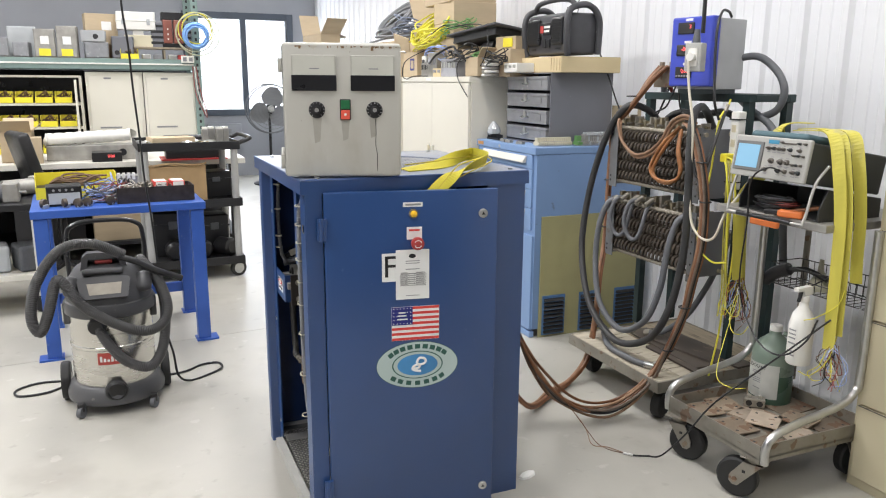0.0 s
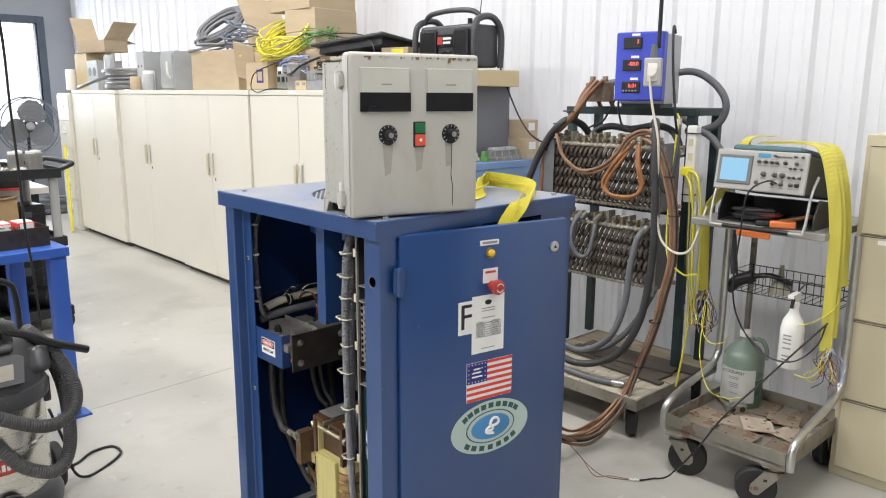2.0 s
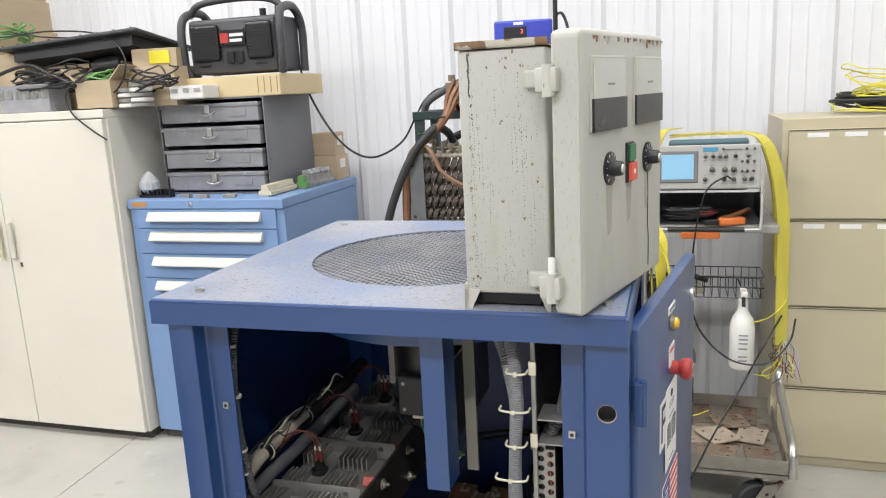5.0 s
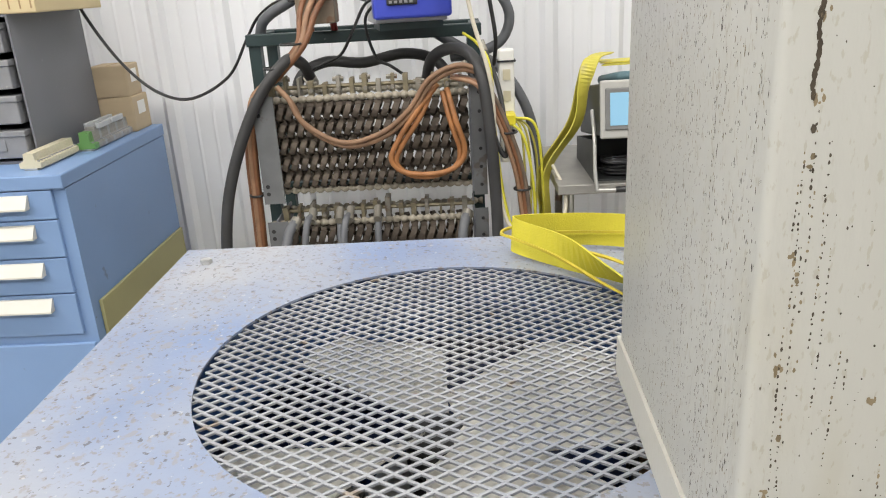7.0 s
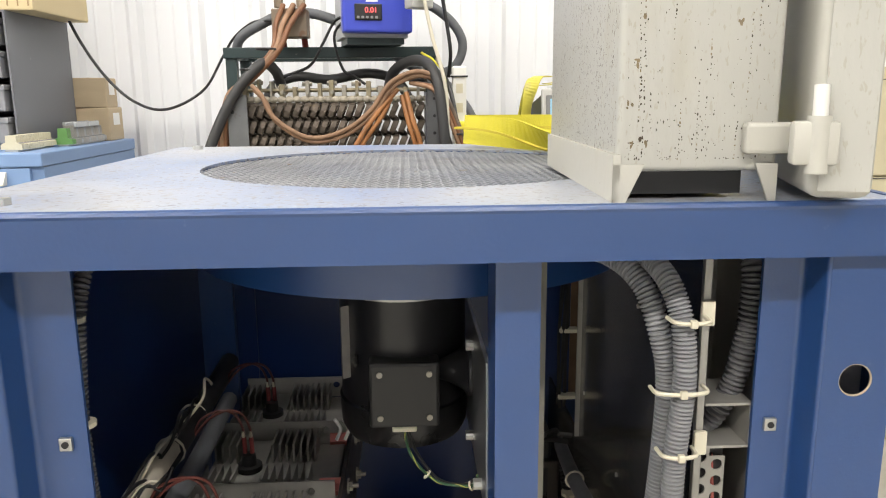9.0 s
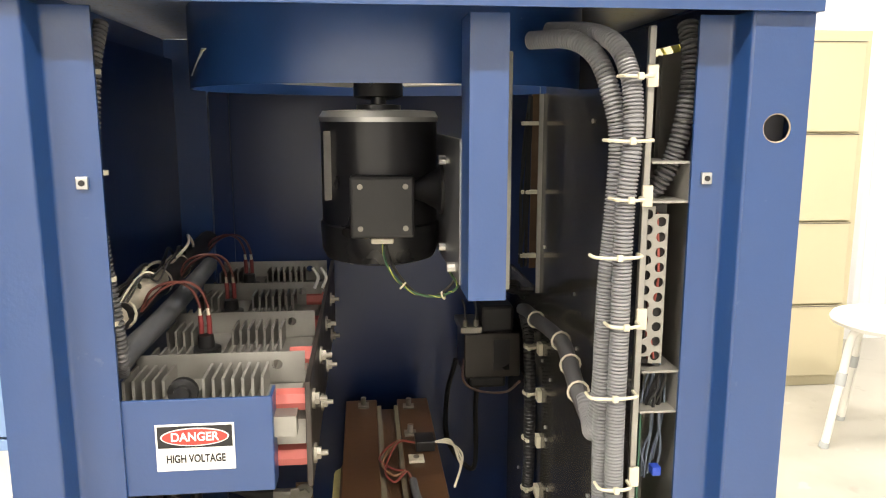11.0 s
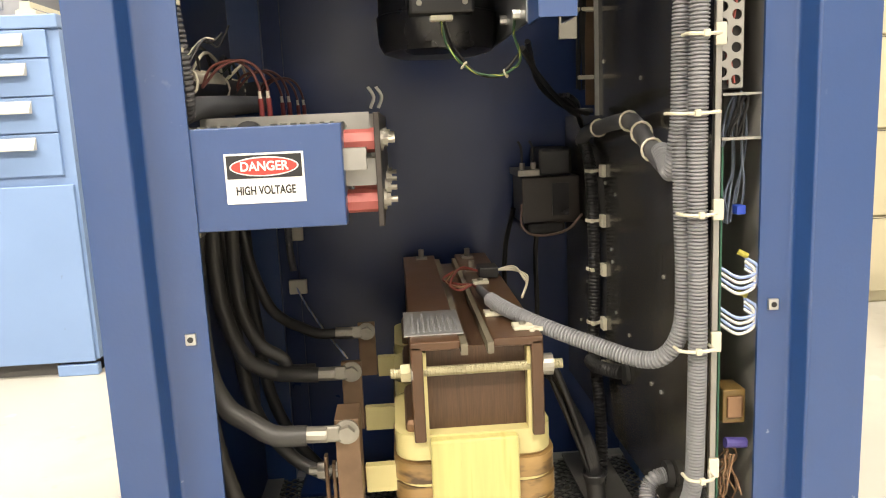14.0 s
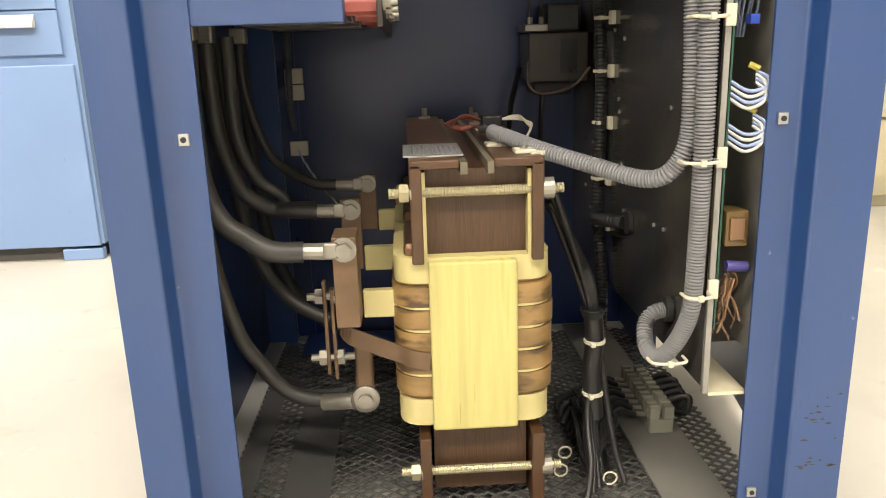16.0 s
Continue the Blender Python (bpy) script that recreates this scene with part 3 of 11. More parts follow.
part("post", prism([(0.562, 2.5482), (0.5624, 2.5497), (0.5635, 2.5508), (0.5652, 2.5514), (0.588, 2.5530), (0.5915, 2.5540), (0.5932, 2.5556), (0.594, 2.5580), (0.594, 2.589), (0.598, 2.589), (0.598, 2.553), (0.565, 2.5482)], 0.0, 1.128), BLUE, cab, w=True, smooth=35)
part("post_side", prism([(0.5652, 2.488), (0.615, 2.488), (0.615, 2.56), (0.612, 2.56), (0.612, 2.491), (0.5652, 2.491)], 0.0, 1.128), BLUE, cab, w=True)
_bm = B()
_rc = random.Random(12)
for i in range(22):
    y_, z_ = _rc.uniform(2.492, 2.534), _rc.choice((0.150, 0.178, 0.206, 0.228)) + _rc.gauss(0, 0.006)
    w_ = _rc.uniform(0.003, 0.011)
    _bm.faces.new([_bm.verts.new((0.5617, a, b)) for a, b in ((y_, z_), (y_ + w_ * 0.5, z_ - _rc.uniform(0.0004, 0.0016)), (y_ + w_, z_ + _rc.uniform(-0.0006, 0.0010)), (y_ + w_ * 0.55, z_ + _rc.uniform(0.0006, 0.0020)))][::-1])
part("scraped_paint", _bm, SPECK, hinge_post, "rusty scrapes low on the post", w=True)
for z in (0.967, 0.537, 0.10):
    for a in (3.1845, 2.574):
        c = part("nut_clip", box(0.5895, a - 0.0055, z - 0.006, 0.594, a + 0.0055, z + 0.006, 0.001), STEEL, cab, w=True)
        part("thread", cyl((0.5885, a, z), (0.5905, a, z), 0.003, seg=10), INK, c, w=True)
_bm = box(0.566, 2.60, 0.0, 0.594, 3.167, 0.034)
box(0.60, 3.225, 0.0, 1.27, 3.257, 0.05, bm=_bm)
box(1.27, 2.53, 0.0, 1.31, 3.2, 0.05, bm=_bm)
part("base_rail", _bm, mat("chalky_base_rail", (0.42, 0.42, 0.40), 0.6, var=0.15), cab, w=True)
# inner panels wear the navy with the inside shade in its colour
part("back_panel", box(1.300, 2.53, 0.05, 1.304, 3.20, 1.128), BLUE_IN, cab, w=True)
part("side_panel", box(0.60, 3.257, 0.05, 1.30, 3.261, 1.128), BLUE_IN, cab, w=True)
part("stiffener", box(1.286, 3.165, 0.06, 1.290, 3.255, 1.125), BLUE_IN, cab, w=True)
part("floor_mesh", expanded(0.60, 2.515, 1.30, 3.225, 0.044, 0.0092, 0.0225, 0.0040, 0.003), mat("grey_expanded_floor", (0.12, 0.12, 0.118), 0.5, metal=0.3, var=0.3), cab, "expanded metal bottom", w=True)
part("floor_strip", box(0.62, 2.571, 0.052, 1.28, 2.657, 0.056), mat("dusty_grey_strip", (0.17, 0.165, 0.15), 0.55, var=0.2, scale=9), cab, "flat grey mounting strip", w=True)
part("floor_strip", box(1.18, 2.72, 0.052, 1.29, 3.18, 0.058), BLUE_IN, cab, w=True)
for a, b, lab in ((3.188, 3.222, "solid floor border"), (3.085, 3.148, "solid floor band")):
    part("floor_strip", box(0.60, a, 0.0475, 1.04, b, 0.0500), bpy.data.materials["grey_expanded_floor"], cab, lab, w=True)

# the hinge-side door, ajar by ten degrees
MD = pose(0.612, 2.478, 0, 0, 0, -9.8)


def on_door(bm):
    return turned(bm, MD)


DW = 0.549
_bm = box(0.004, 0.0, 0.05, DW, 0.022, 1.131, 0.004)
door = part("door", on_door(_bm), BLUE, cab, "blue steel door standing ajar", w=True, smooth=35)


def deco(name, bm, m, parent=None, label="", smooth=None):
    return part(name, on_door(bm), m, parent or door, label, w=True, smooth=smooth)


for z in (1.02, 0.16):
    _h = box(-0.016, -0.010, z - 0.034, 0.012, 0.002, z + 0.034, 0.002)
    cyl((-0.004, -0.010, z - 0.036), (-0.004, -0.010, z + 0.036), 0.0065, seg=12, bm=_h)
    deco("hinge", _h, BLUE)
deco("name_strip", box(0.245, -0.0015, 1.082, 0.306, 0, 1.096), PAPER)
deco("strip_print", box(0.252, -0.0019, 1.086, 0.300, -0.0016, 1.092), INKGREY)
_pl = deco("pilot_light", cyl((0.277, -0.007, 1.061), (0.277, 0, 1.061), 0.0145, seg=24), BRASSY, label="round yellow pilot light", smooth=40)
_l = turned(lathe([(0.0105, 0.0), (0.010, 0.004), (0.006, 0.007), (0.001, 0.008)], seg=20), pose(0.277, -0.007, 1.061, 90, 0, 0))
deco("lens", _l, mat("amber_lens", (0.75, 0.45, 0.02), 0.25), _pl, "amber lens", smooth=40)
deco("stop_plate", box(0.256, -0.0015, 0.980, 0.304, 0, 1.019), PAPER)
deco("plate_print", box(0.263, -0.0019, 1.006, 0.297, -0.0016, 1.012), REDINK)
_es = turned(lathe([(0.013, 0.0), (0.013, 0.014), (0.0125, 0.014), (0.019, 0.020), (0.0205, 0.026), (0.0200, 0.033), (0.015, 0.037), (0.002, 0.038)], seg=28), pose(0.285, 0, 0.972, 90, 0, 0))
_es = deco("emergency_button", _es, REDP, label="red mushroom emergency stop", smooth=35)
for a0 in (20, 200):
    _r = B()
    for i in range(6):
        a = radians(a0 + 22 * i)
        b = radians(a0 + 22 * (i + 1))
        q = [_r.verts.new((0.285 + rr * math.cos(t), -0.0385, 0.972 + rr * math.sin(t))) for rr, t in ((0.010, a), (0.0125, a), (0.0125, b), (0.010, b))]
        _r.faces.new(q)
    deco("arrow", _r, PAPER, _es)
for x, z in ((0.500, 1.055), (0.515, 0.114)):
    _k = deco("lock", turned(lathe([(0.0145, 0), (0.0145, 0.005), (0.012, 0.007), (0.001, 0.007)], seg=24), pose(x, 0, z, 90, 0, 0)), STEEL, label="round chrome quarter-turn lock", smooth=35)
    deco("slot", prism([(x, z + 0.006), (x - 0.006, z - 0.004), (x + 0.006, z - 0.004)], -0.0078, -0.007, "y"), INK, _k)
# papers and decals
_f = deco("letter_plate", box(0.178, -0.0012, 0.848, 0.232, 0, 0.938), PAPER)
deco("letter", letters("F", 0.098, pose(0.203, -0.0016, 0.892, 90, 0, 0), 0.0003), INK, _f)
_s = deco("data_sheet", box(0.221, -0.0030, 0.789, 0.327, -0.0018, 0.948), PAPER, label="printed data sheet in a sleeve")
deco("sheet_mark", prism(oval(0.273, 0.928, 0.011, 0.007, 20), -0.0036, -0.0031, "y"), INK, _s)
for z in (0.911, 0.904, 0.885, 0.800):
    deco("sheet_line", box(0.252, -0.0035, z, 0.296, -0.0031, z + 0.0022), INKGREY, _s)
deco("table_head", box(0.234, -0.0035, 0.871, 0.316, -0.0031, 0.8715), INK, _s)
for i in range(7):
    deco("sheet_line", box(0.234, -0.0035, 0.833 + i * 0.0064, 0.316, -0.0031, 0.8338 + i * 0.0064), INK, _s)
    deco("sheet_line", box(0.238, -0.0035, 0.8352 + i * 0.0064, 0.258, -0.0031, 0.8375 + i * 0.0064), INKGREY, _s)
    deco("sheet_line", box(0.285, -0.0035, 0.8352 + i * 0.0064, 0.312, -0.0031, 0.8375 + i * 0.0064), INKGREY, _s)
for x in (0.234, 0.262, 0.280, 0.316):
    deco("sheet_rule", box(x, -0.0035, 0.833, x + 0.0006, -0.0031, 0.8715), INK, _s)
_fl = deco("flag_decal", box(0.207, -0.0010, 0.653, 0.360, 0, 0.764), PAPER, label="stars and stripes decal")
for i in range(0, 13, 2):
    deco("stripe", box(0.2075, -0.0014, 0.6535 + i * 0.00846, 0.3595, -0.0011, 0.6535 + (i + 1) * 0.00846), REDINK, _fl)
deco("canton", box(0.2075, -0.0019, 0.7045, 0.274, -0.0015, 0.7635), NAVYINK, _fl)
_st = B()
for i in range(6):
    for j in range(5):
        if j in (0, 4) or i in (0, 5) or (i + j) % 2:
            cx, cz = 0.2135 + i * 0.0108, 0.7095 + j * 0.0122
            prism([(cx + (0.0026 if k % 2 else 0.0011) * math.sin(k * math.pi / 5), cz - (0.0026 if k % 2 else 0.0011) * math.cos(k * math.pi / 5)) for k in range(10)], -0.0023, -0.0020, "y", bm=_st)
for z, a in ((0.745, 0.011), (0.735, 0.014), (0.7235, 0.017)):
    box(0.240 - a, -0.0023, z - 0.0022, 0.240 + a, -0.0020, z + 0.0022, bm=_st)
deco("stars", _st, PAPER, _fl)
# the maker's oval, without its lettering
_o = deco("oval_decal", prism(oval(0.290, 0.568, 0.132, 0.077, 56), -0.0010, 0, "y"), MINT, label="pale green oval decal with a blue centre")
deco("oval_line", prism(oval(0.290, 0.568, 0.1335, 0.0785, 56), -0.0005, 0, "y"), GREENINK, _o)
deco("inner_line", prism(oval(0.290, 0.568, 0.083, 0.047, 48), -0.0013, -0.0011, "y"), GREENINK, _o)
deco("inner_ring", prism(oval(0.290, 0.568, 0.079, 0.044, 48), -0.0016, -0.0014, "y"), MINT, _o)
deco("inner_oval", prism(oval(0.290, 0.568, 0.066, 0.036, 48), -0.0019, -0.0017, "y"), SKYINK, _o)
_sw = tube([(0.270, -0.002, 0.556), (0.292, -0.002, 0.557), (0.296, -0.002, 0.566), (0.288, -0.002, 0.575), (0.296, -0.002, 0.590), (0.312, -0.002, 0.588), (0.316, -0.002, 0.578), (0.308, -0.002, 0.570), (0.288, -0.002, 0.568), (0.276, -0.002, 0.562), (0.276, -0.002, 0.552), (0.300, -0.002, 0.546)], 0.0042, seg=6, n=5)
deco("swirl", _sw, PAPER, _o)
for s, a0, a1, k in ((1, 150, 30, 9), (-1, 215, 325, 7)):
    for i in range(k):
        a = radians(a0 + (a1 - a0) * (i + 0.5) / k)
        cx, cz = 0.290 + 0.108 * math.cos(a), 0.568 + 0.062 * math.sin(a)
        g = turned(box(-0.0085, -0.0003, -0.0075, 0.0085, 0, 0.0075), pose(cx, -0.0011, cz, 0, -math.degrees(math.atan2(-s * 0.062 * math.cos(a), s * 0.108 * math.sin(a))), 0))
        deco("oval_bar", g, GREENINK, _o)

# ---- inside the cabinet ----
# fan, shroud and motor
_bm = B()
_n = 64
for z in (1.064, 1.166):
    for r in (GR + 0.006, GR + 0.009):
        for i in range(_n):
            _bm.verts.new((GX + r * math.cos(2 * math.pi * i / _n), GY + r * math.sin(2 * math.pi * i / _n), z))
_bm.verts.ensure_lookup_table()
for i in range(_n):
    j = (i + 1) % _n
    for a, b in ((0, 2 * _n), (_n, 3 * _n), (0, _n)):
        q = (a + i, a + j, b + j, b + i)
        _bm.faces.new([_bm.verts[k] for k in q])
bmesh.ops.recalc_face_normals(_bm, faces=_bm.faces)
part("fan_shroud", _bm, BLUE, cab, "round blue fan shroud ring", smooth=40, w=True)
MX, MY = 0.900, 2.900
fan = part("fan_hub", lathe([(0.02, 1.052), (0.034, 1.056), (0.034, 1.096), (0.02, 1.10)], MX + 0.02, MY, 0, 20), BLACKP, cab, smooth=40, w=True)
FANM = mat("pale_fan_blade", (0.44, 0.43, 0.39), 0.5, var=0.2, spots=[((0.20, 0.18, 0.15), 12, 0.55, 0.6, 0.2)])
for i in range(4):
    bl = B()
    rows = []
    for k in range(11):
        r = 0.026 + 0.218 * k / 10
        half = min(0.016 + r * 0.43, 0.100) * math.sqrt(max(0.02, 1 - max(0.0, (k - 6.5) / 3.6) ** 2))
        rows.append([bl.verts.new((r, s * half - 0.012 * k / 10, s * (0.024 - 0.010 * k / 10) + t)) for s in (-1, -0.33, 0.33, 1) for t in (0, 0.002)])
    for lo, hi in zip(rows, rows[1:]):
        for a in (0, 2, 4):
            bl.faces.new((lo[a], lo[a + 2], hi[a + 2], hi[a]))
            bl.faces.new((lo[a + 1], hi[a + 1], hi[a + 3], lo[a + 3]))
        bl.faces.new((lo[0], hi[0], hi[1], lo[1]))
        bl.faces.new((lo[6], lo[7], hi[7], hi[6]))
    bl.faces.new((rows[-1][0], rows[-1][2], rows[-1][4], rows[-1][6], rows[-1][7], rows[-1][5], rows[-1][3], rows[-1][1]))
    part("blade", turned(bl, pose(MX + 0.02, MY, 1.092, 0, 0, 28 + 90 * i)), FANM, fan, w=True, smooth=40)
motor = part("motor", lathe([(0.055, 0.832), (0.074, 0.838), (0.080, 0.850), (0.082, 0.885), (0.079, 0.887), (0.079, 1.026), (0.074, 1.034), (0.03, 1.037), (0.03, 1.044), (0.01, 1.045), (0.01, 1.06)], MX, MY, 0, 40), BLACKS, cab, "gloss black vertical fan motor", smooth=30, w=True)
part("end_cap", lathe([(0.0805, 1.022), (0.081, 1.028), (0.076, 1.036), (0.05, 1.0375)], MX, MY, 0, 40), ALU, motor, "bare metal top rim", smooth=35, w=True)
part("junction_box", box(0.800, 2.858, 0.876, 0.835, 2.940, 0.955, 0.004), BLACKP, motor, "square black junction box", w=True)
for a, b in ((2.927, 0.942), (2.870, 0.942), (2.927, 0.889), (2.870, 0.889)):
    part("screw", cyl((0.7975, a, b), (0.8005, a, b), 0.0036, seg=10), BOLTM, motor, w=True)
part("cable_clamp", box(0.805, 2.885, 0.868, 0.822, 2.914, 0.875, 0.002), NYLON, motor, w=True)
part("rating_plate", turned(prism(rounded(-0.009, -0.045, 0.009, 0.045, 0.002), 0, 0.0008), pose(0.853, 2.966, 0.965, 90, 0, -54)), ALU_DULL, motor, "worn metal rating plate", w=True)
_bm = turned(lathe([(0.012, 0), (0.016, 0.012), (0.026, 0.030), (0.034, 0.034), (0.034, 0.038)], seg=24), pose(0.835, 2.858, 0.935, 90, 0, 0))
part("mount_bell", _bm, BLACKS, motor, smooth=35, w=True)
# hanging strut with its mounting plate
_bm = prism([(0.600, 2.7785), (0.66, 2.7785), (0.66, 2.7815), (0.603, 2.7815), (0.603, 2.8145), (0.66, 2.8145), (0.66, 2.8175), (0.600, 2.8175)], 0.842, 1.128)
strut = part("strut", _bm, BLUE, cab, w=True)
part("motor_plate", box(0.66, 2.8155, 0.845, 1.04, 2.8195, 1.005, 0.001), mat("brushed_grey_plate", (0.27, 0.275, 0.29), 0.34, metal=0.85, var=0.15, scale=5, stretch=(1, 1, 0.15)), cab, "brushed grey motor mounting plate", w=True)
for a, b in ((0.80, 0.975), (0.80, 0.865), (0.70, 0.858)):
    part("bolt", cyl((a, 2.8195, b), (a, 2.828, b), 0.006, seg=8), STEEL, strut, w=True)
part("wood_spacer", box(0.70, 2.755, 0.83, 0.706, 2.775, 1.10), mat("grey_board", (0.2, 0.19, 0.16), 0.6), cab, w=True)
part("side_liner", box(0.735, 2.505, 0.232, 0.738, 2.574, 1.10), mat("galvanised_liner", (0.30, 0.295, 0.275), 0.35, metal=0.75, var=0.15, scale=4), cab, "bare galvanised side liner", w=True)
_el = [(0.815, 2.900, 0.868), (0.812, 2.892, 0.835), (0.806, 2.865, 0.806), (0.804, 2.832, 0.798), (0.795, 2.812, 0.806), (0.78, 2.806, 0.818), (0.75, 2.818, 0.840), (0.72, 2.822, 0.856)]
_bm = tube(_el, 0.0017, seg=6)
_earth = part("earth_lead", _bm, mat("green_wire", (0.035, 0.10, 0.05), 0.45, var=0.3, scale=60), cab, "green earth lead with a yellow stripe", w=True, smooth=60)
_ln = smooth_path(_el, 14)
_wind = []
for i, c in enumerate(_ln):
    d = (_ln[min(i + 1, len(_ln) - 1)] - _ln[max(i - 1, 0)]).normalized()
    u = d.orthogonal().normalized()
    v = d.cross(u)
    a = i * 0.42
    _wind.append(c + (u * math.cos(a) + v * math.sin(a)) * 0.0012)
part("stripe", tube(_wind, 0.0008, 5, raw=True), mat("yellow_wire_stripe", (0.42, 0.42, 0.08), 0.5), _earth, w=True)
for _c, _d in ((_ln[24], _ln[25] - _ln[24]), (_ln[48], _ln[49] - _ln[48])):
    _u = _d.orthogonal().normalized()
    _v = _d.normalized().cross(_u)
    part("cable_tie", tube([_c + (_u * math.cos(q) + _v * math.sin(q)) * 0.0050 for q in (2 * math.pi * i / 10 for i in range(11))], 0.0013, 5, raw=True), NYLON, cab, w=True)
_bm = tube([(0.816, 2.895, 0.868), (0.815, 2.886, 0.838), (0.81, 2.862, 0.806), (0.81, 2.835, 0.797), (0.80, 2.818, 0.808), (0.80, 2.80, 0.83)], 0.0019, seg=6)
tube([(0.80, 2.80, 0.83), (0.90, 2.76, 0.80), (1.0, 2.70, 0.76), (1.02, 2.66, 0.745)], 0.004, seg=6, bm=_bm)
tube([(0.82, 2.79, 0.84), (0.95, 2.75, 0.79), (1.03, 2.69, 0.755), (1.03, 2.65, 0.75)], 0.004, seg=6, bm=_bm)
part("motor_lead", _bm, CABLE, cab, w=True, smooth=60)

# black partition with its pale front edge
panel = part("partition", prism([(0.606, 0.232), (1.29, 0.232), (1.29, 0.742), (1.042, 0.742), (1.042, 1.075), (1.0, 1.118), (0.606, 1.118)], 2.6325, 2.6365, "y"), BLACKPANEL, cab, "scuffed black sheet partition", w=True)
part("panel_edge", box(0.599, 2.6305, 0.226, 0.606, 2.6375, 1.118, 0.001), ALU_DULL, panel, "pale grey front edge", w=True)
part("panel_flange", box(1.0425, 2.6325, 0.742, 1.0455, 2.643, 1.075), ALU_DULL, panel, "pale rear flange", w=True)
part("panel_foot", box(0.600, 2.586, 0.223, 0.70, 2.6300, 0.227), CREAM, panel, w=True)
part("rear_channel", box(1.16, 2.605, 0.76, 1.163, 2.628, 1.11), BRONZE, panel, "brown rear channel", w=True)
_bm = B()
rnd = random.Random(4)
for _ in range(26):
    a, z = rnd.uniform(0.65, 1.25), rnd.uniform(0.3, 1.08)
    if z < 0.73 or a < 1.03:
        cyl((a, 2.6365, z), (a, 2.6385, z), 0.003, seg=6, bm=_bm)
part("rivets", _bm, STEEL, panel, w=True)


def tie(x, y, z, r, up=False):
    """A nylon cable tie round a vertical tube, with its head."""
    t = lathe([(r + 0.0005, -0.0022), (r + 0.0015, -0.0022), (r + 0.0015, 0.0022), (r + 0.0005, 0.0022)], x, y, z, 16)
    box(x - r - 0.006, y + 0.2 * r, z - 0.003, x - r + 0.002, y + 0.2 * r + 0.006, z + 0.003, 0.001, bm=t)
    return t


_c1 = [(0.70, 2.735, 1.112), (0.650, 2.704, 1.108), (0.622, 2.684, 1.088), (0.608, 2.672, 1.050), (0.604, 2.664, 1.006), (0.604, 2.666, 0.93), (0.605, 2.670, 0.86), (0.606, 2.671, 0.80), (0.608, 2.671, 0.74), (0.614, 2.673, 0.700), (0.630, 2.672, 0.680), (0.655, 2.668, 0.686), (0.680, 2.666, 0.702)]
part("conduit", tube(_c1, 0.0102, 12, 10, rib=0.0024, pitch=0.0038), CONDUIT, cab, "grey ribbed split conduit", w=True, smooth=32)
_c2 = [(0.70, 2.715, 1.122), (0.650, 2.684, 1.116), (0.608, 2.669, 1.100), (0.590, 2.660, 1.070), (0.583, 2.657, 1.035), (0.582, 2.657, 1.00), (0.582, 2.662, 0.93), (0.582, 2.662, 0.80), (0.583, 2.662, 0.70), (0.584, 2.660, 0.60), (0.586, 2.658, 0.50), (0.590, 2.657, 0.414), (0.598, 2.656, 0.336), (0.614, 2.659, 0.297), (0.628, 2.669, 0.268), (0.655, 2.674, 0.250), (0.685, 2.676, 0.252), (0.705, 2.672, 0.272), (0.710, 2.660, 0.286), (0.711, 2.640, 0.290)]
part("conduit", tube(_c2, 0.0102, 12, 10, rib=0.0024, pitch=0.0038), CONDUIT, cab, "grey ribbed split conduit", w=True, smooth=32)
_bm = turned(lathe([(0.0135, -0.004), (0.0165, -0.004), (0.0165, 0.004), (0.0135, 0.004)], seg=18), pose(0.711, 2.643, 0.290, 90, 0, 0))
part("grommet", _bm, RUBBER, panel, "black panel grommet", w=True, smooth=40)
_c3 = [(0.604, 2.670, 0.76), (0.602, 2.670, 0.66), (0.602, 2.667, 0.57), (0.603, 2.669, 0.515), (0.610, 2.684, 0.482), (0.628, 2.707, 0.473), (0.66, 2.75, 0.483), (0.70, 2.80, 0.497), (0.745, 2.838, 0.509), (0.79, 2.853, 0.512)]
part("conduit", tube(_c3, 0.0100, 12, 10, rib=0.0024, pitch=0.0038), CONDUIT, cab, "grey ribbed split conduit", w=True, smooth=32)
_c4 = [(0.640, 3.172, 1.118), (0.620, 3.176, 1.07), (0.614, 3.180, 0.98), (0.614, 3.178, 0.90), (0.617, 3.172, 0.83), (0.626, 3.172, 0.785), (0.650, 3.180, 0.760)]
part("conduit", tube(_c4, 0.0074, 12, 10, rib=0.0026, pitch=0.0050), CONDUIT_DK, cab, "dark ribbed split conduit", w=True, smooth=32)
_c5 = [(1.10, 2.652, 0.700), (1.03, 2.660, 0.716), (0.945, 2.664, 0.724), (0.86, 2.664, 0.732), (0.79, 2.664, 0.734), (0.75, 2.666, 0.722), (0.705, 2.668, 0.703), (0.665, 2.666, 0.684)]
part("sleeved_cable", tube(_c5, 0.0105, 10), CONDUIT_DK, cab, "dusty black sleeved cable", w=True, smooth=80)
for c_, r_ in (((0.945, 2.664, 0.724), 0.0125), ((0.80, 2.664, 0.734), 0.0125), ((0.745, 2.666, 0.720), 0.0130), ((0.70, 2.668, 0.701), 0.0130)):
    part("cable_tie", tube([(c_[0], c_[1] + r_ * math.cos(u), c_[2] + r_ * math.sin(u)) for u in (2 * math.pi * i / 12 for i in range(13))], 0.0016, 5, raw=True), NYLON, cab, w=True)
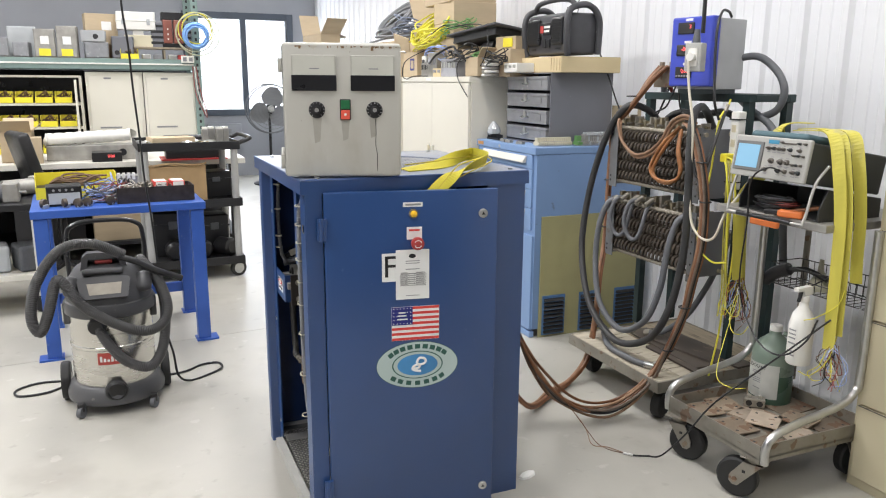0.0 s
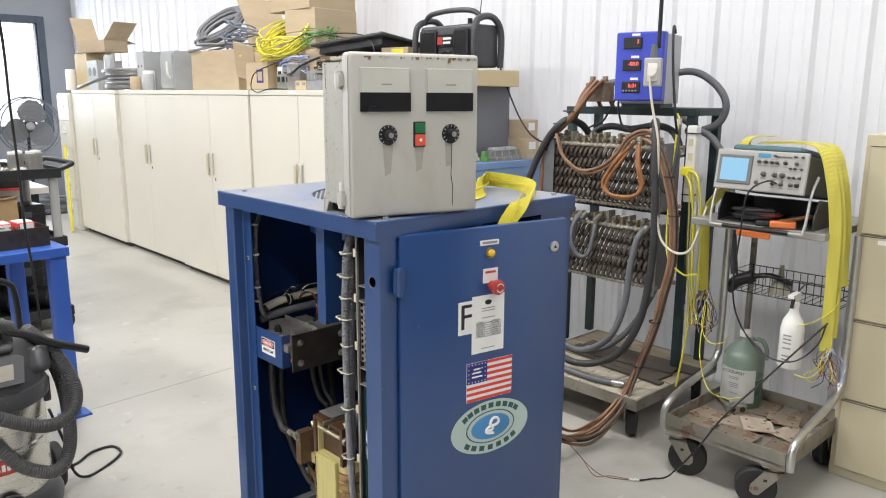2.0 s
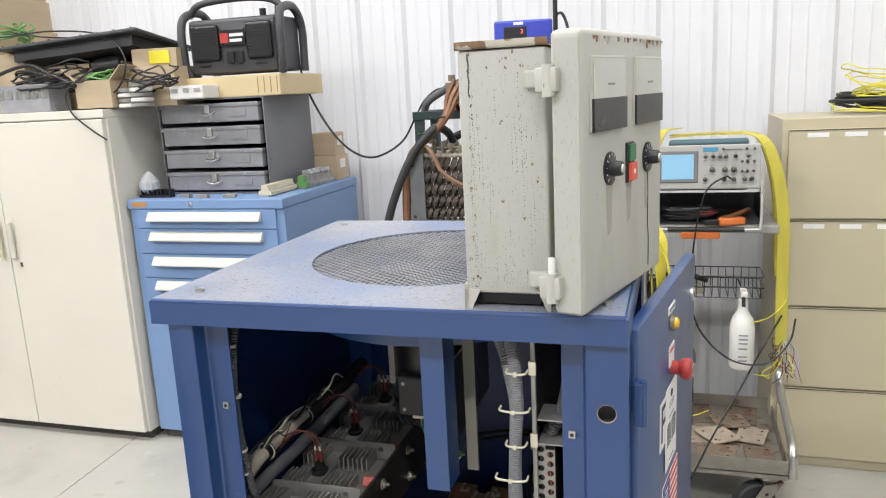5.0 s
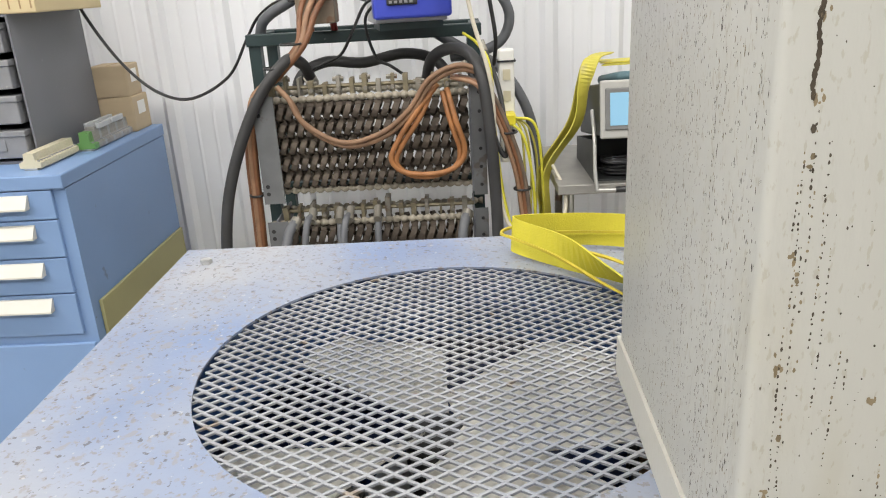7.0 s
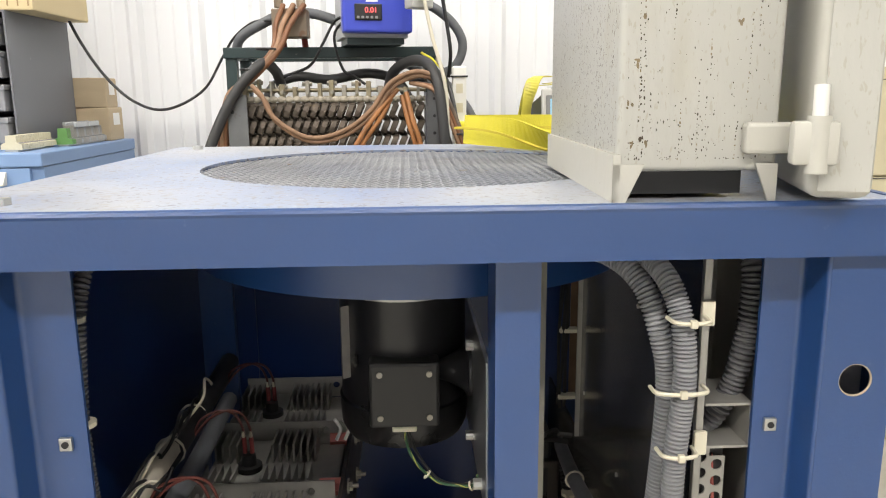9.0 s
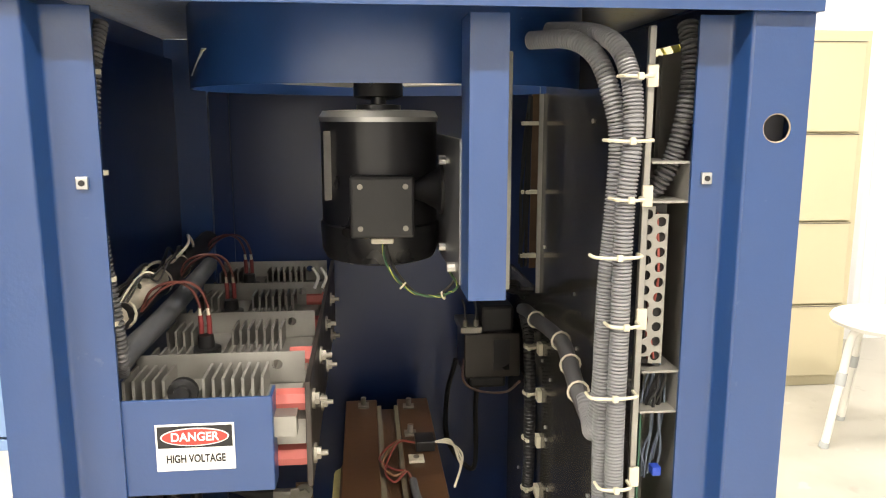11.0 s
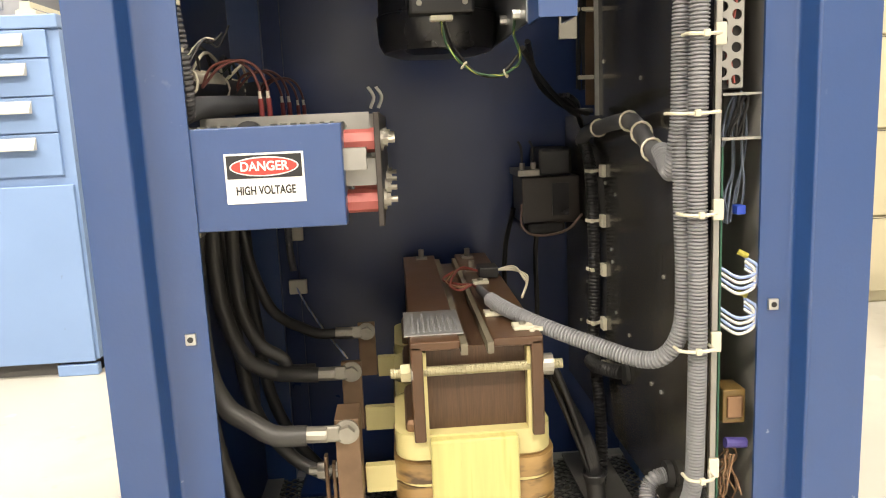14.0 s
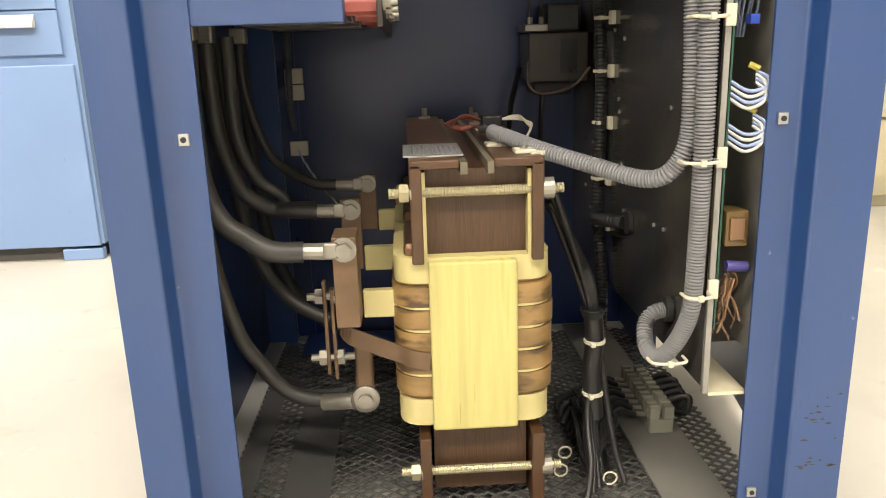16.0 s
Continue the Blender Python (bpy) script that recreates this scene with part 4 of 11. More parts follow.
for k in range(4):
    part("motor_lead", tube([(0.98, 2.72 - 0.006 * k, 0.775), (1.02, 2.69 - 0.004 * k, 0.752 + 0.004 * k), (1.05, 2.668, 0.742), (1.08, 2.656, 0.725)], 0.0040, 6), CABLE, cab, w=True, smooth=60)
part("panel_loom", wires(61, (1.060, 2.655, 1.06), (1.065, 2.660, 0.78), 6, 0.0, 0.010, 0.0024), CABLE, cab, w=True, smooth=60)
for z in (1.015, 0.905, 0.80):
    part("cable_tie", box(1.048, 2.640, z, 1.064, 2.668, z + 0.006, 0.001), NYLON, cab, w=True)
_c6 = [(1.095, 2.652, 0.705), (1.055, 2.652, 0.675), (1.040, 2.652, 0.64), (1.026, 2.652, 0.55), (1.026, 2.652, 0.45), (1.034, 2.652, 0.36), (1.00, 2.652, 0.27), (0.98, 2.655, 0.18), (0.98, 2.665, 0.08)]
part("conduit", tube(_c6, 0.010, 10, 10, rib=0.0015, pitch=0.006), CABLE, cab, "black ribbed split conduit", w=True, smooth=32)
def conduit_tie(z, y0, y1, x, mount):
    """A nylon tie round one or two conduits; mount: the square base that holds it on the panel."""
    b_ = tube([(x + 0.004, y0 - 0.002, z), (x - 0.0125, y0, z), (x - 0.0145, (y0 + y1) / 2, z - 0.001), (x - 0.0120, y1, z), (x + 0.004, y1 + 0.002, z)], 0.0019, 6, 5)
    box(x - 0.0185, (y0 + y1) / 2 - 0.003, z - 0.004, x - 0.0135, (y0 + y1) / 2 + 0.003, z + 0.003, 0.001, bm=b_)
    if mount:
        box(0.5935, 2.6285, z - 0.010, 0.5985, 2.6400, z + 0.012, 0.001, bm=b_)
    part("cable_tie", b_, NYLON, cab, w=True)


for _z, _a, _b, _m in ((1.068, 2.638, 2.668, True), (1.006, 2.636, 2.680, False), (0.948, 2.642, 2.672, True), (0.890, 2.642, 2.690, False), (0.818, 2.640, 2.672, True), (0.742, 2.640, 2.689, False), (0.640, 2.642, 2.676, True), (0.497, 2.642, 2.678, True), (0.352, 2.640, 2.668, True), (0.262, 2.650, 2.690, False)):
    conduit_tie(_z, _a + 0.004, _b + 0.002, 0.586 if _z > 0.3 else 0.622, _m)
for z in (0.655, 0.575, 0.495, 0.405, 0.330):
    t = tie(1.030, 2.652, z, 0.011)
    box(1.006, 2.6365, z - 0.010, 1.024, 2.6435, z + 0.010, 0.001, bm=t)
    part("cable_tie", t, NYLON, cab, w=True)
_bm = tube([(1.01, 2.664, 0.345), (0.97, 2.668, 0.350), (0.93, 2.660, 0.356), (0.905, 2.645, 0.358)], 0.011, 10, 8, rib=0.0018, pitch=0.006)
part("conduit", _bm, CABLE, cab, "short black conduit into the panel", w=True, smooth=32)
part("grommet", turned(lathe([(0.012, -0.003), (0.017, -0.003), (0.017, 0.003), (0.012, 0.003)], seg=18), pose(0.898, 2.640, 0.359, 90, 0, 0)), RUBBER, panel, "black panel grommet", w=True, smooth=40)
for z in (1.07, 0.975, 0.87, 0.825):
    part("cable_tie", tie(0.6145, 3.178, z, 0.0088), NYLON, cab, w=True)

# electronics beside the partition
# solid block, the shade behind the perforated face put into its colour
psu = part("supply_cover", box(0.6145, 2.6045, 0.764, 0.74, 2.629, 0.938), mat("shaded_inside", (0.02, 0.018, 0.018), 0.6), cab, w=True)
_bm = B()
for i in range(10):
    for j in range(2):
        cz, cy = 0.7735 + i * 0.0163 + (0.0081 if j else 0), 2.6115 + j * 0.0147
        ph = turned(plate_hole(-0.00815, -0.00735, 0.00815, 0.00735, 0, 0, 0.0053, 0, 0.0015, 16), Matrix(((0, 0, 1, 0.6095), (0, 1, 0, cy), (1, 0, 0, cz), (0, 0, 0, 1))))
        me = bpy.data.meshes.new("t")
        ph.to_mesh(me)
        ph.free()
        _bm.from_mesh(me)
        bpy.data.meshes.remove(me)
part("perforated_face", _bm, ALU_DULL, psu, "perforated metal face", w=True)
for i in range(3):
    part("inner_lead", tube([(0.6125, 2.612 + 0.006 * i, 0.77), (0.6122, 2.618 + 0.003 * i, 0.81), (0.6125, 2.611 + 0.007 * i, 0.86), (0.6122, 2.616, 0.93)], 0.0016, 6), RED_WIRE if i < 2 else CABLE, psu, w=True, smooth=60)
for z0, z1 in ((0.941, 0.984), (0.712, 0.760)):
    _bm = box(0.600, 2.5865, z0, 0.66, 2.5890, z1)
    box(0.600, 2.5890, z1 - 0.0025, 0.66, 2.6290, z1, bm=_bm)
    box(0.600, 2.5890, z0, 0.66, 2.6290, z0 + 0.0025, bm=_bm)
    cyl((0.605, 2.583, z1 - 0.008), (0.605, 2.5866, z1 - 0.008), 0.003, seg=8, bm=_bm)
    part("bracket", _bm, ALU_DULL, cab, "folded metal channel bracket", w=True)
for k in range(6):
    part("channel_lead", wires(8 + k, (0.61, 2.597 + 0.002 * k, 0.757), (0.615, 2.608 + 0.002 * k, 0.715), 1, 0.0, 0.006, 0.0018), CABLE, cab, w=True, smooth=60)
part("bare_plate", box(0.625, 2.566, 0.26, 1.1, 2.569, 1.1), mat("dull_zinc_plate", (0.36, 0.34, 0.31), 0.38, metal=0.35, var=0.15, scale=5), cab, "bare bright metal plate", w=True)
part("circuit_board", box(0.612, 2.622, 0.30, 0.82, 2.624, 0.705), mat("green_board", (0.02, 0.10, 0.06), 0.4), cab, w=True)
for z, n in ((0.575, 4), (0.530, 4)):
    for i in range(n):
        part("control_lead", tube([(0.615, 2.622, z - i * 0.006), (0.606, 2.606, z - 0.010 - i * 0.006), (0.602, 2.589 + 0.002 * (i % 2), z - 0.006 - i * 0.005), (0.604, 2.587 + 0.003 * (i % 2), z + 0.003 - i * 0.004), (0.612, 2.596, z + 0.010 - i * 0.004)], 0.0019, 6, 6), (BLUE_WIRE, WHITE_WIRE)[i % 2], cab, "blue and white control lead", w=True, smooth=60)
for z in (0.587, 0.543):
    part("wire_sleeve", cyl((0.610, 2.594, z), (0.613, 2.604, z + 0.005), 0.0032, seg=8), mat("dull_yellow_sleeve", (0.40, 0.35, 0.06), 0.5) if z > 0.56 else bpy.data.materials["dull_yellow_sleeve"], cab, w=True)
part("wire_loom", wires(3, (0.62, 2.605, 0.76), (0.632, 2.604, 0.63), 8, 0.0, 0.012, 0.0013), SLATE_CORD, cab, w=True, smooth=60)
part("wire_loom", wires(5, (0.62, 2.605, 0.36), (0.635, 2.600, 0.29), 12, 0.0, 0.016, 0.0012), BROWN_PALE, cab, w=True, smooth=60)
part("relay", box(0.615, 2.590, 0.395, 0.65, 2.616, 0.435, 0.002), mat("amber_relay", (0.16, 0.10, 0.035), 0.3), cab, w=True)
part("relay_coil", box(0.612, 2.594, 0.402, 0.6148, 2.612, 0.428, 0.002), COPPER, cab, w=True)
part("blue_terminal", box(0.612, 2.596, 0.632, 0.625, 2.606, 0.642, 0.001), mat("blue_plastic", (0.02, 0.06, 0.4), 0.4), cab, w=True)
part("capacitor", cyl((0.613, 2.590, 0.372), (0.613, 2.614, 0.374), 0.006, seg=12), mat("violet_sleeve", (0.06, 0.05, 0.2), 0.4), cab, w=True)
_c7 = [(0.645, 2.580, 1.125), (0.630, 2.580, 1.09), (0.628, 2.5835, 1.04), (0.628, 2.594, 0.990), (0.634, 2.610, 0.955), (0.65, 2.618, 0.945)]
part("conduit", tube(_c7, 0.011, 12, 10, rib=0.0026, pitch=0.0050), CONDUIT_DK, cab, "dark ribbed split conduit", w=True, smooth=32)

DARKBUS = mat("blackened_bus_plate", (0.045, 0.038, 0.034), 0.4, metal=0.3, var=0.25, scale=25)
SINKM = mat("dusty_heat_sink_aluminium", (0.315, 0.307, 0.285), 0.5, metal=0.6, var=0.22, scale=15)
# high-voltage bracket, heat sinks and bus plate
_bm = box(0.598, 3.019, 0.645, 0.602, 3.170, 0.748, 0.0015)
box(0.602, 3.019, 0.645, 0.63, 3.022, 0.748, bm=_bm)
hv = part("guard", _bm, BLUE, cab, "blue guard bracket with a danger label", w=True)
dl = part("danger_label", box(0.5968, 3.058, 0.672, 0.598, 3.136, 0.722), PAPER, hv, w=True)
part("label_field", box(0.5963, 3.060, 0.697, 0.5967, 3.134, 0.720), INK, dl, w=True)
part("label_oval_line", prism(oval(3.097, 0.7085, 0.034, 0.0098), 0.5959, 0.5962, "x"), PAPER, dl, w=True)
part("label_oval", prism(oval(3.097, 0.7085, 0.0325, 0.0085), 0.5955, 0.5958, "x"), REDINK, dl, w=True)
part("caption", letters("DANGER", 0.0128, on_x(0.5951, 3.097, 0.7085) @ Matrix.Diagonal((0.92, 1.0, 1, 1)), 0.0002, 0.0003), PAPER, dl, w=True)
part("caption", letters("HIGH VOLTAGE", 0.0118, on_x(0.5966, 3.097, 0.6845) @ Matrix.Diagonal((0.70, 1.0, 1, 1)), 0.0003, 0.0003), INK, dl, w=True)
for k in range(4):
    xp = 0.711 + 0.1875 * k
    x = max(0.606, xp - 0.150)
    sink = part("heat_sink", box(x, 3.03, 0.655, xp - 0.004, 3.186, 0.722), SINKM, cab, "finned aluminium heat sink", w=True)
    for a, b in ((x, x + 0.045), (xp - 0.060, xp - 0.006)):
        if a == x and k == 0:
            continue
        for i in range(15):
            y = 3.034 + i * 0.0104
            if not 6 < i < 10:
                part("fin", box(a, y, 0.722, b, y + 0.0030, 0.750 if a > x else 0.744), SINKM, sink, w=True)
    part("platform", box(x, 3.105, 0.722, xp - 0.006, 3.138, 0.732), SINKM, sink, w=True)
    part("back_plate", turned(plate_hole(-0.162, 0, 0.028, 0.037, -0.004, 0.022, 0.0060, 0, 0.003, 18), Matrix(((0, 0, 1, xp), (-1, 0, 0, 3.022), (0, 1, 0, 0.722), (0, 0, 0, 1)))), SINKM, sink, "drilled aluminium back plate", w=True)
    part("side_step", box(x, 2.996, 0.700, xp - 0.004, 3.030, 0.722), SINKM, sink, w=True)
    if k:
        part("thyristor", lathe([(0.018, 0.7325), (0.018, 0.740), (0.011, 0.741), (0.0095, 0.756), (0.006, 0.757)], xp - 0.098, 3.124, 0, 18), BLACKP, sink, "black disc device", w=True, smooth=40)
    else:
        part("thyristor", turned(lathe([(0.016, 0), (0.016, 0.007), (0.0095, 0.008), (0.0085, 0.013), (0.002, 0.014)], seg=18), pose(xp - 0.061, 3.118, 0.738, 0, -90, 0)), BLACKP, sink, "black disc device with a bright bolt", w=True, smooth=40)
_bm = box(0.612, 2.981, 0.640, 1.285, 2.987, 0.757, 0.001)
bus = part("bus_plate", _bm, DARKBUS, cab, "dark bus plate with bolts", w=True)
for k in range(4):
    for z in (0.728, 0.665):
        x = 0.640 + 0.150 * k
        b = cyl((x, 2.966, z), (x, 2.981, z), 0.0034, seg=8)
        cyl((x, 2.9735, z), (x, 2.981, z), 0.0072, seg=6, bm=b)
        cyl((x, 2.978, z), (x, 2.981, z), 0.011, seg=14, bm=b)
        part("bolt", b, BOLTM, bus, w=True)
        part("insulator", cyl((x, 2.987, z), (x, 3.019, z), 0.0125, seg=8), REDINS, bus, "salmon red stand-off", w=True, smooth=40)
    part("link_bar", box(x - 0.012, 2.987, 0.682, x + 0.012, 3.019, 0.710), ALU_DULL, bus, w=True)
part("taped_loom", tube([(0.64, 3.214, 0.770), (0.70, 3.212, 0.792), (0.80, 3.208, 0.798), (0.95, 3.204, 0.802), (1.10, 3.202, 0.804), (1.22, 3.200, 0.812)], 0.016, 10), CABLE, cab, "taped black cable loom", w=True, smooth=60)
part("taped_loom", tube([(0.63, 3.196, 0.756), (0.70, 3.186, 0.770), (0.80, 3.180, 0.775), (0.95, 3.178, 0.780), (1.12, 3.180, 0.785)], 0.013, 10), CABLE_GREY, cab, "dusty grey cable loom", w=True, smooth=60)
part("loom_wrap", tube([(0.755, 3.209, 0.803), (0.82, 3.207, 0.807), (0.90, 3.205, 0.809)], 0.0150, 10), mat("dusty_white_tape", (0.50, 0.45, 0.37), 0.6, var=0.25, scale=30), cab, "dusty white taped loom section", w=True, smooth=60)
part("loom_wrap", tube([(0.66, 3.212, 0.786), (0.70, 3.211, 0.797), (0.73, 3.210, 0.801)], 0.0158, 10), bpy.data.materials["dusty_white_tape"], cab, "dusty white taped loom section", w=True, smooth=60)
for k in range(6):
    part("loom_lead", tube([(0.66 + 0.06 * k, 3.210, 0.81), (0.69 + 0.06 * k, 3.204 - 0.004 * k, 0.832 + 0.004 * (k % 3)), (0.75 + 0.06 * k, 3.196, 0.838 + 0.008 * (k % 2)), (0.79 + 0.06 * k, 3.198, 0.825), (0.81 + 0.06 * k, 3.205, 0.81)], 0.0022, 6), (CABLE, CABLE, NYLON)[k % 3], cab, w=True, smooth=60)
for x in (0.74, 0.91, 1.02):
    part("cable_tie", tube([(x, 3.207 + 0.0185 * math.cos(u), 0.802 + 0.0185 * math.sin(u)) for u in (2 * math.pi * i / 12 for i in range(13))], 0.0018, 5, raw=True), NYLON, cab, w=True)
for k in range(1, 4):
    x = 0.613 + 0.1875 * k
    for s_ in (-0.005, 0.005):
        lead_ = part("gate_lead", tube([(x, 3.124 + s_, 0.776), (x, 3.125 + s_, 0.795), (x - 0.004, 3.134 + s_, 0.818), (x - 0.012, 3.152 + s_, 0.828), (x - 0.022, 3.176 + s_, 0.820), (x - 0.03, 3.192, 0.796)], 0.0019, 6, 6), DULLRED_W, cab, "thin dull red gate lead", w=True, smooth=60)
        part("sleeve", tube([(x, 3.124 + s_, 0.758), (x, 3.124 + s_, 0.770), (x, 3.1245 + s_, 0.782)], 0.0033, 8), mat("dark_red_sleeve", (0.20, 0.03, 0.03), 0.45) if (k, s_) == (1, -0.005) else bpy.data.materials["dark_red_sleeve"], lead_, "dark red sleeve", w=True, smooth=60)
        part("ferrule", cyl((x, 3.1245 + s_, 0.782), (x, 3.125 + s_, 0.791), 0.0024, seg=8), NYLON, lead_, "pale crimp", w=True, smooth=60)
for k in range(3):
    part("loose_end", tube([(0.72, 3.20 - 0.004 * k, 0.82), (0.735, 3.188 - 0.006 * k, 0.840 + 0.004 * k), (0.74, 3.176 - 0.007 * k, 0.850 - 0.005 * k), (0.745, 3.165 - 0.008 * k, 0.848 + 0.008 * k)], 0.0013, 6), (NYLON, CABLE, CABLE)[k], cab, "loose wire end", w=True, smooth=60)
for k, y in enumerate((2.990, 2.978)):
    part("white_lead", tube([(1.0, y + 0.01, 0.768), (1.0, y + 0.004, 0.785), (1.0, y + 0.012, 0.80)], 0.0026, 6), WHITE_WIRE, cab, w=True, smooth=60)

# small control transformer at the back
xf = part("control_transformer", box(1.165, 2.640, 0.554, 1.27, 2.744, 0.638, 0.003), mat("brown_black_core", (0.035, 0.028, 0.023), 0.32), cab, "small black control transformer", w=True)
part("bobbin", box(1.170, 2.652, 0.638, 1.262, 2.712, 0.688, 0.006), BLACKP, xf, w=True)
part("bobbin", box(1.170, 2.665, 0.532, 1.262, 2.735, 0.554, 0.006), BLACKP, xf, w=True)
part("terminal_plate", box(1.160, 2.712, 0.640, 1.255, 2.752, 0.652, 0.002), BOLTM, xf, "bright terminal plate", w=True)
part("nameplate", box(1.1635, 2.660, 0.568, 1.165, 2.69, 0.626), BLACKS, xf, w=True)
for y_ in (2.722, 2.742):
    part("terminal_screw", cyl((1.17, y_, 0.652), (1.17, y_, 0.664), 0.005, seg=8), BOLTM, xf, w=True)
    part("jumper_wire", tube([(1.17, y_, 0.662), (1.165, y_ + 0.002, 0.690), (1.17, y_ + 0.006, 0.702)], 0.0024, 6), CABLE, xf, w=True, smooth=60)
_bm = tube([(1.17, 2.745, 0.59), (1.165, 2.745, 0.55), (1.15, 2.72, 0.535), (1.10, 2.68, 0.55), (1.07, 2.66, 0.58)], 0.0022, 6)
part("lead", _bm, mat("brown_pink_lead", (0.20, 0.13, 0.11), 0.5), xf, w=True, smooth=60)
_bm = tube([(1.20, 2.755, 0.58), (1.22, 2.77, 0.50), (1.24, 2.765, 0.40), (1.2, 2.72, 0.36), (1.18, 2.72, 0.5), (1.18, 2.71, 0.58)], 0.005, 6)
part("lead", _bm, CABLE, xf, w=True, smooth=60)

# the main transformer: three coils in a row on one core
tr = part("main_core", box(0.690, 2.826, 0.066, 1.21, 2.944, 0.482), LAM, cab, "varnished brown laminated transformer core", w=True)
for a, b in ((2.948, 2.962), (2.808, 2.822)):
    part("clamp_angle", box(0.664, a, 0.375, 1.225, b, 0.492, 0.002), ANGLEBROWN, tr, "varnished brown clamping angle", w=True)
    part("clamp_angle", box(0.664, min(a, b) - 0.002 * (a < 2.9), 0.050, 1.225, b, 0.150, 0.002), ANGLEBROWN, tr, w=True)
part("clamp_flange", box(0.664, 2.904, 0.486, 1.225, 2.962, 0.4965, 0.002), ANGLEBROWN, tr, w=True)
part("clamp_flange", box(0.664, 2.808, 0.486, 1.225, 2.866, 0.4965, 0.002), ANGLEBROWN, tr, w=True)
for a, b in ((2.896, 2.904), (2.866, 2.873)):
    part("spacer_strip", box(0.66, a, 0.480, 1.20, b, 0.4935), mat("greyed_spacer_board", (0.155, 0.135, 0.095), 0.5, var=0.25, scale=20), tr, w=True)
for a in (2.822, 2.944):
    part("spacer_strip", box(0.672, a, 0.380, 0.70, a + 0.004, 0.482), COILPALE, tr, w=True)
RODM = mat("yellow_zinc_rod", (0.40, 0.36, 0.23), 0.4, metal=0.6, var=0.15, scale=40)
for z in (0.458, 0.100):
    rod = part("tie_rod", tube([(0.676, 2.784, z), (0.676, 2.885, z), (0.676, 2.986, z)], 0.0060, 10, rib=0.0005, pitch=0.003), RODM, tr, "threaded tie rod", w=True)
    for a in (2.963, 2.796):
        part("rod_nut", cyl((0.676, a, z), (0.676, a + 0.011, z), 0.0115, seg=6), RODM, rod, w=True)
        part("washer", cyl((0.676, a if a < 2.9 else a - 0.001, z), (0.676, a + (0.013 if a < 2.9 else -0.003), z), 0.013, seg=16), BOLTM, rod, w=True)
plate = part("metal_tag", box(0.690, 2.898, 0.4968, 0.800, 2.968, 0.4985), ALU, tr, "etched metal rating tag", w=True)
_bm = B()
for i in range(9):
    rnd2 = random.Random(i)
    y = 2.958 - 0.0065 * i
    box(0.702, y - 0.0022, 0.4985, 0.702 + rnd2.uniform(0.05, 0.085), y, 0.4989, bm=_bm)
part("tag_print", _bm, INKGREY, plate, w=True)
for x, y in ((1.192, 2.929), (1.18, 2.846), (1.06, 2.850)):
    _bm = box(x - 0.011, y - 0.010, 0.4968, x + 0.011, y + 0.010, 0.500)
    cyl((x, y, 0.5), (x, y, 0.514), 0.005, seg=8, bm=_bm)
    part("tag_stud", _bm, BOLTM, tr, w=True)
for x, y in ((0.96, 2.847), (0.77, 2.852), (0.70, 2.826)):
    _mt = part("tie_mount", box(x - 0.012, y - 0.012, 0.4968, x + 0.012, y + 0.012, 0.5015, 0.001), NYLON, tr, w=True)
    part("screw", cyl((x, y, 0.5015), (x, y, 0.5045), 0.0045, seg=8), BOLTM, _mt, w=True)
part("cable_tie", tie(0.70, 2.812, 0.497, 0.012), NYLON, tr, w=True)
part("connector", box(0.985, 2.815, 0.498, 1.025, 2.846, 0.515, 0.002), BLACKP, tr, w=True)
for k in range(3):
    part("thermostat_lead", tube([(1.0, 2.846, 0.508), (1.0 - 0.01 * k, 2.875, 0.512 + 0.003 * k), (0.95 - 0.02 * k, 2.905 - 0.004 * k, 0.508), (0.91 - 0.02 * k, 2.885, 0.508), (0.90, 2.865, 0.508), (0.86, 2.857, 0.506)], 0.0018, 6, 6), (RED_WIRE, BROWN_PALE, RED_WIRE)[k], tr, w=True, smooth=60)
    part("thermostat_lead", tube([(1.0, 2.815, 0.508), (0.99, 2.79, 0.508 + 0.003 * k), (0.96 - 0.01 * k, 2.775 + 0.004 * k, 0.505), (0.92, 2.782, 0.50), (0.88, 2.796, 0.49)], 0.0018, 6, 6), NYLON, tr, w=True, smooth=60)
part("lead_sleeve", tube([(0.79, 2.853, 0.512), (0.83, 2.857, 0.511), (0.87, 2.858, 0.508)], 0.006, 8), CABLE_GREY, tr, w=True, smooth=60)

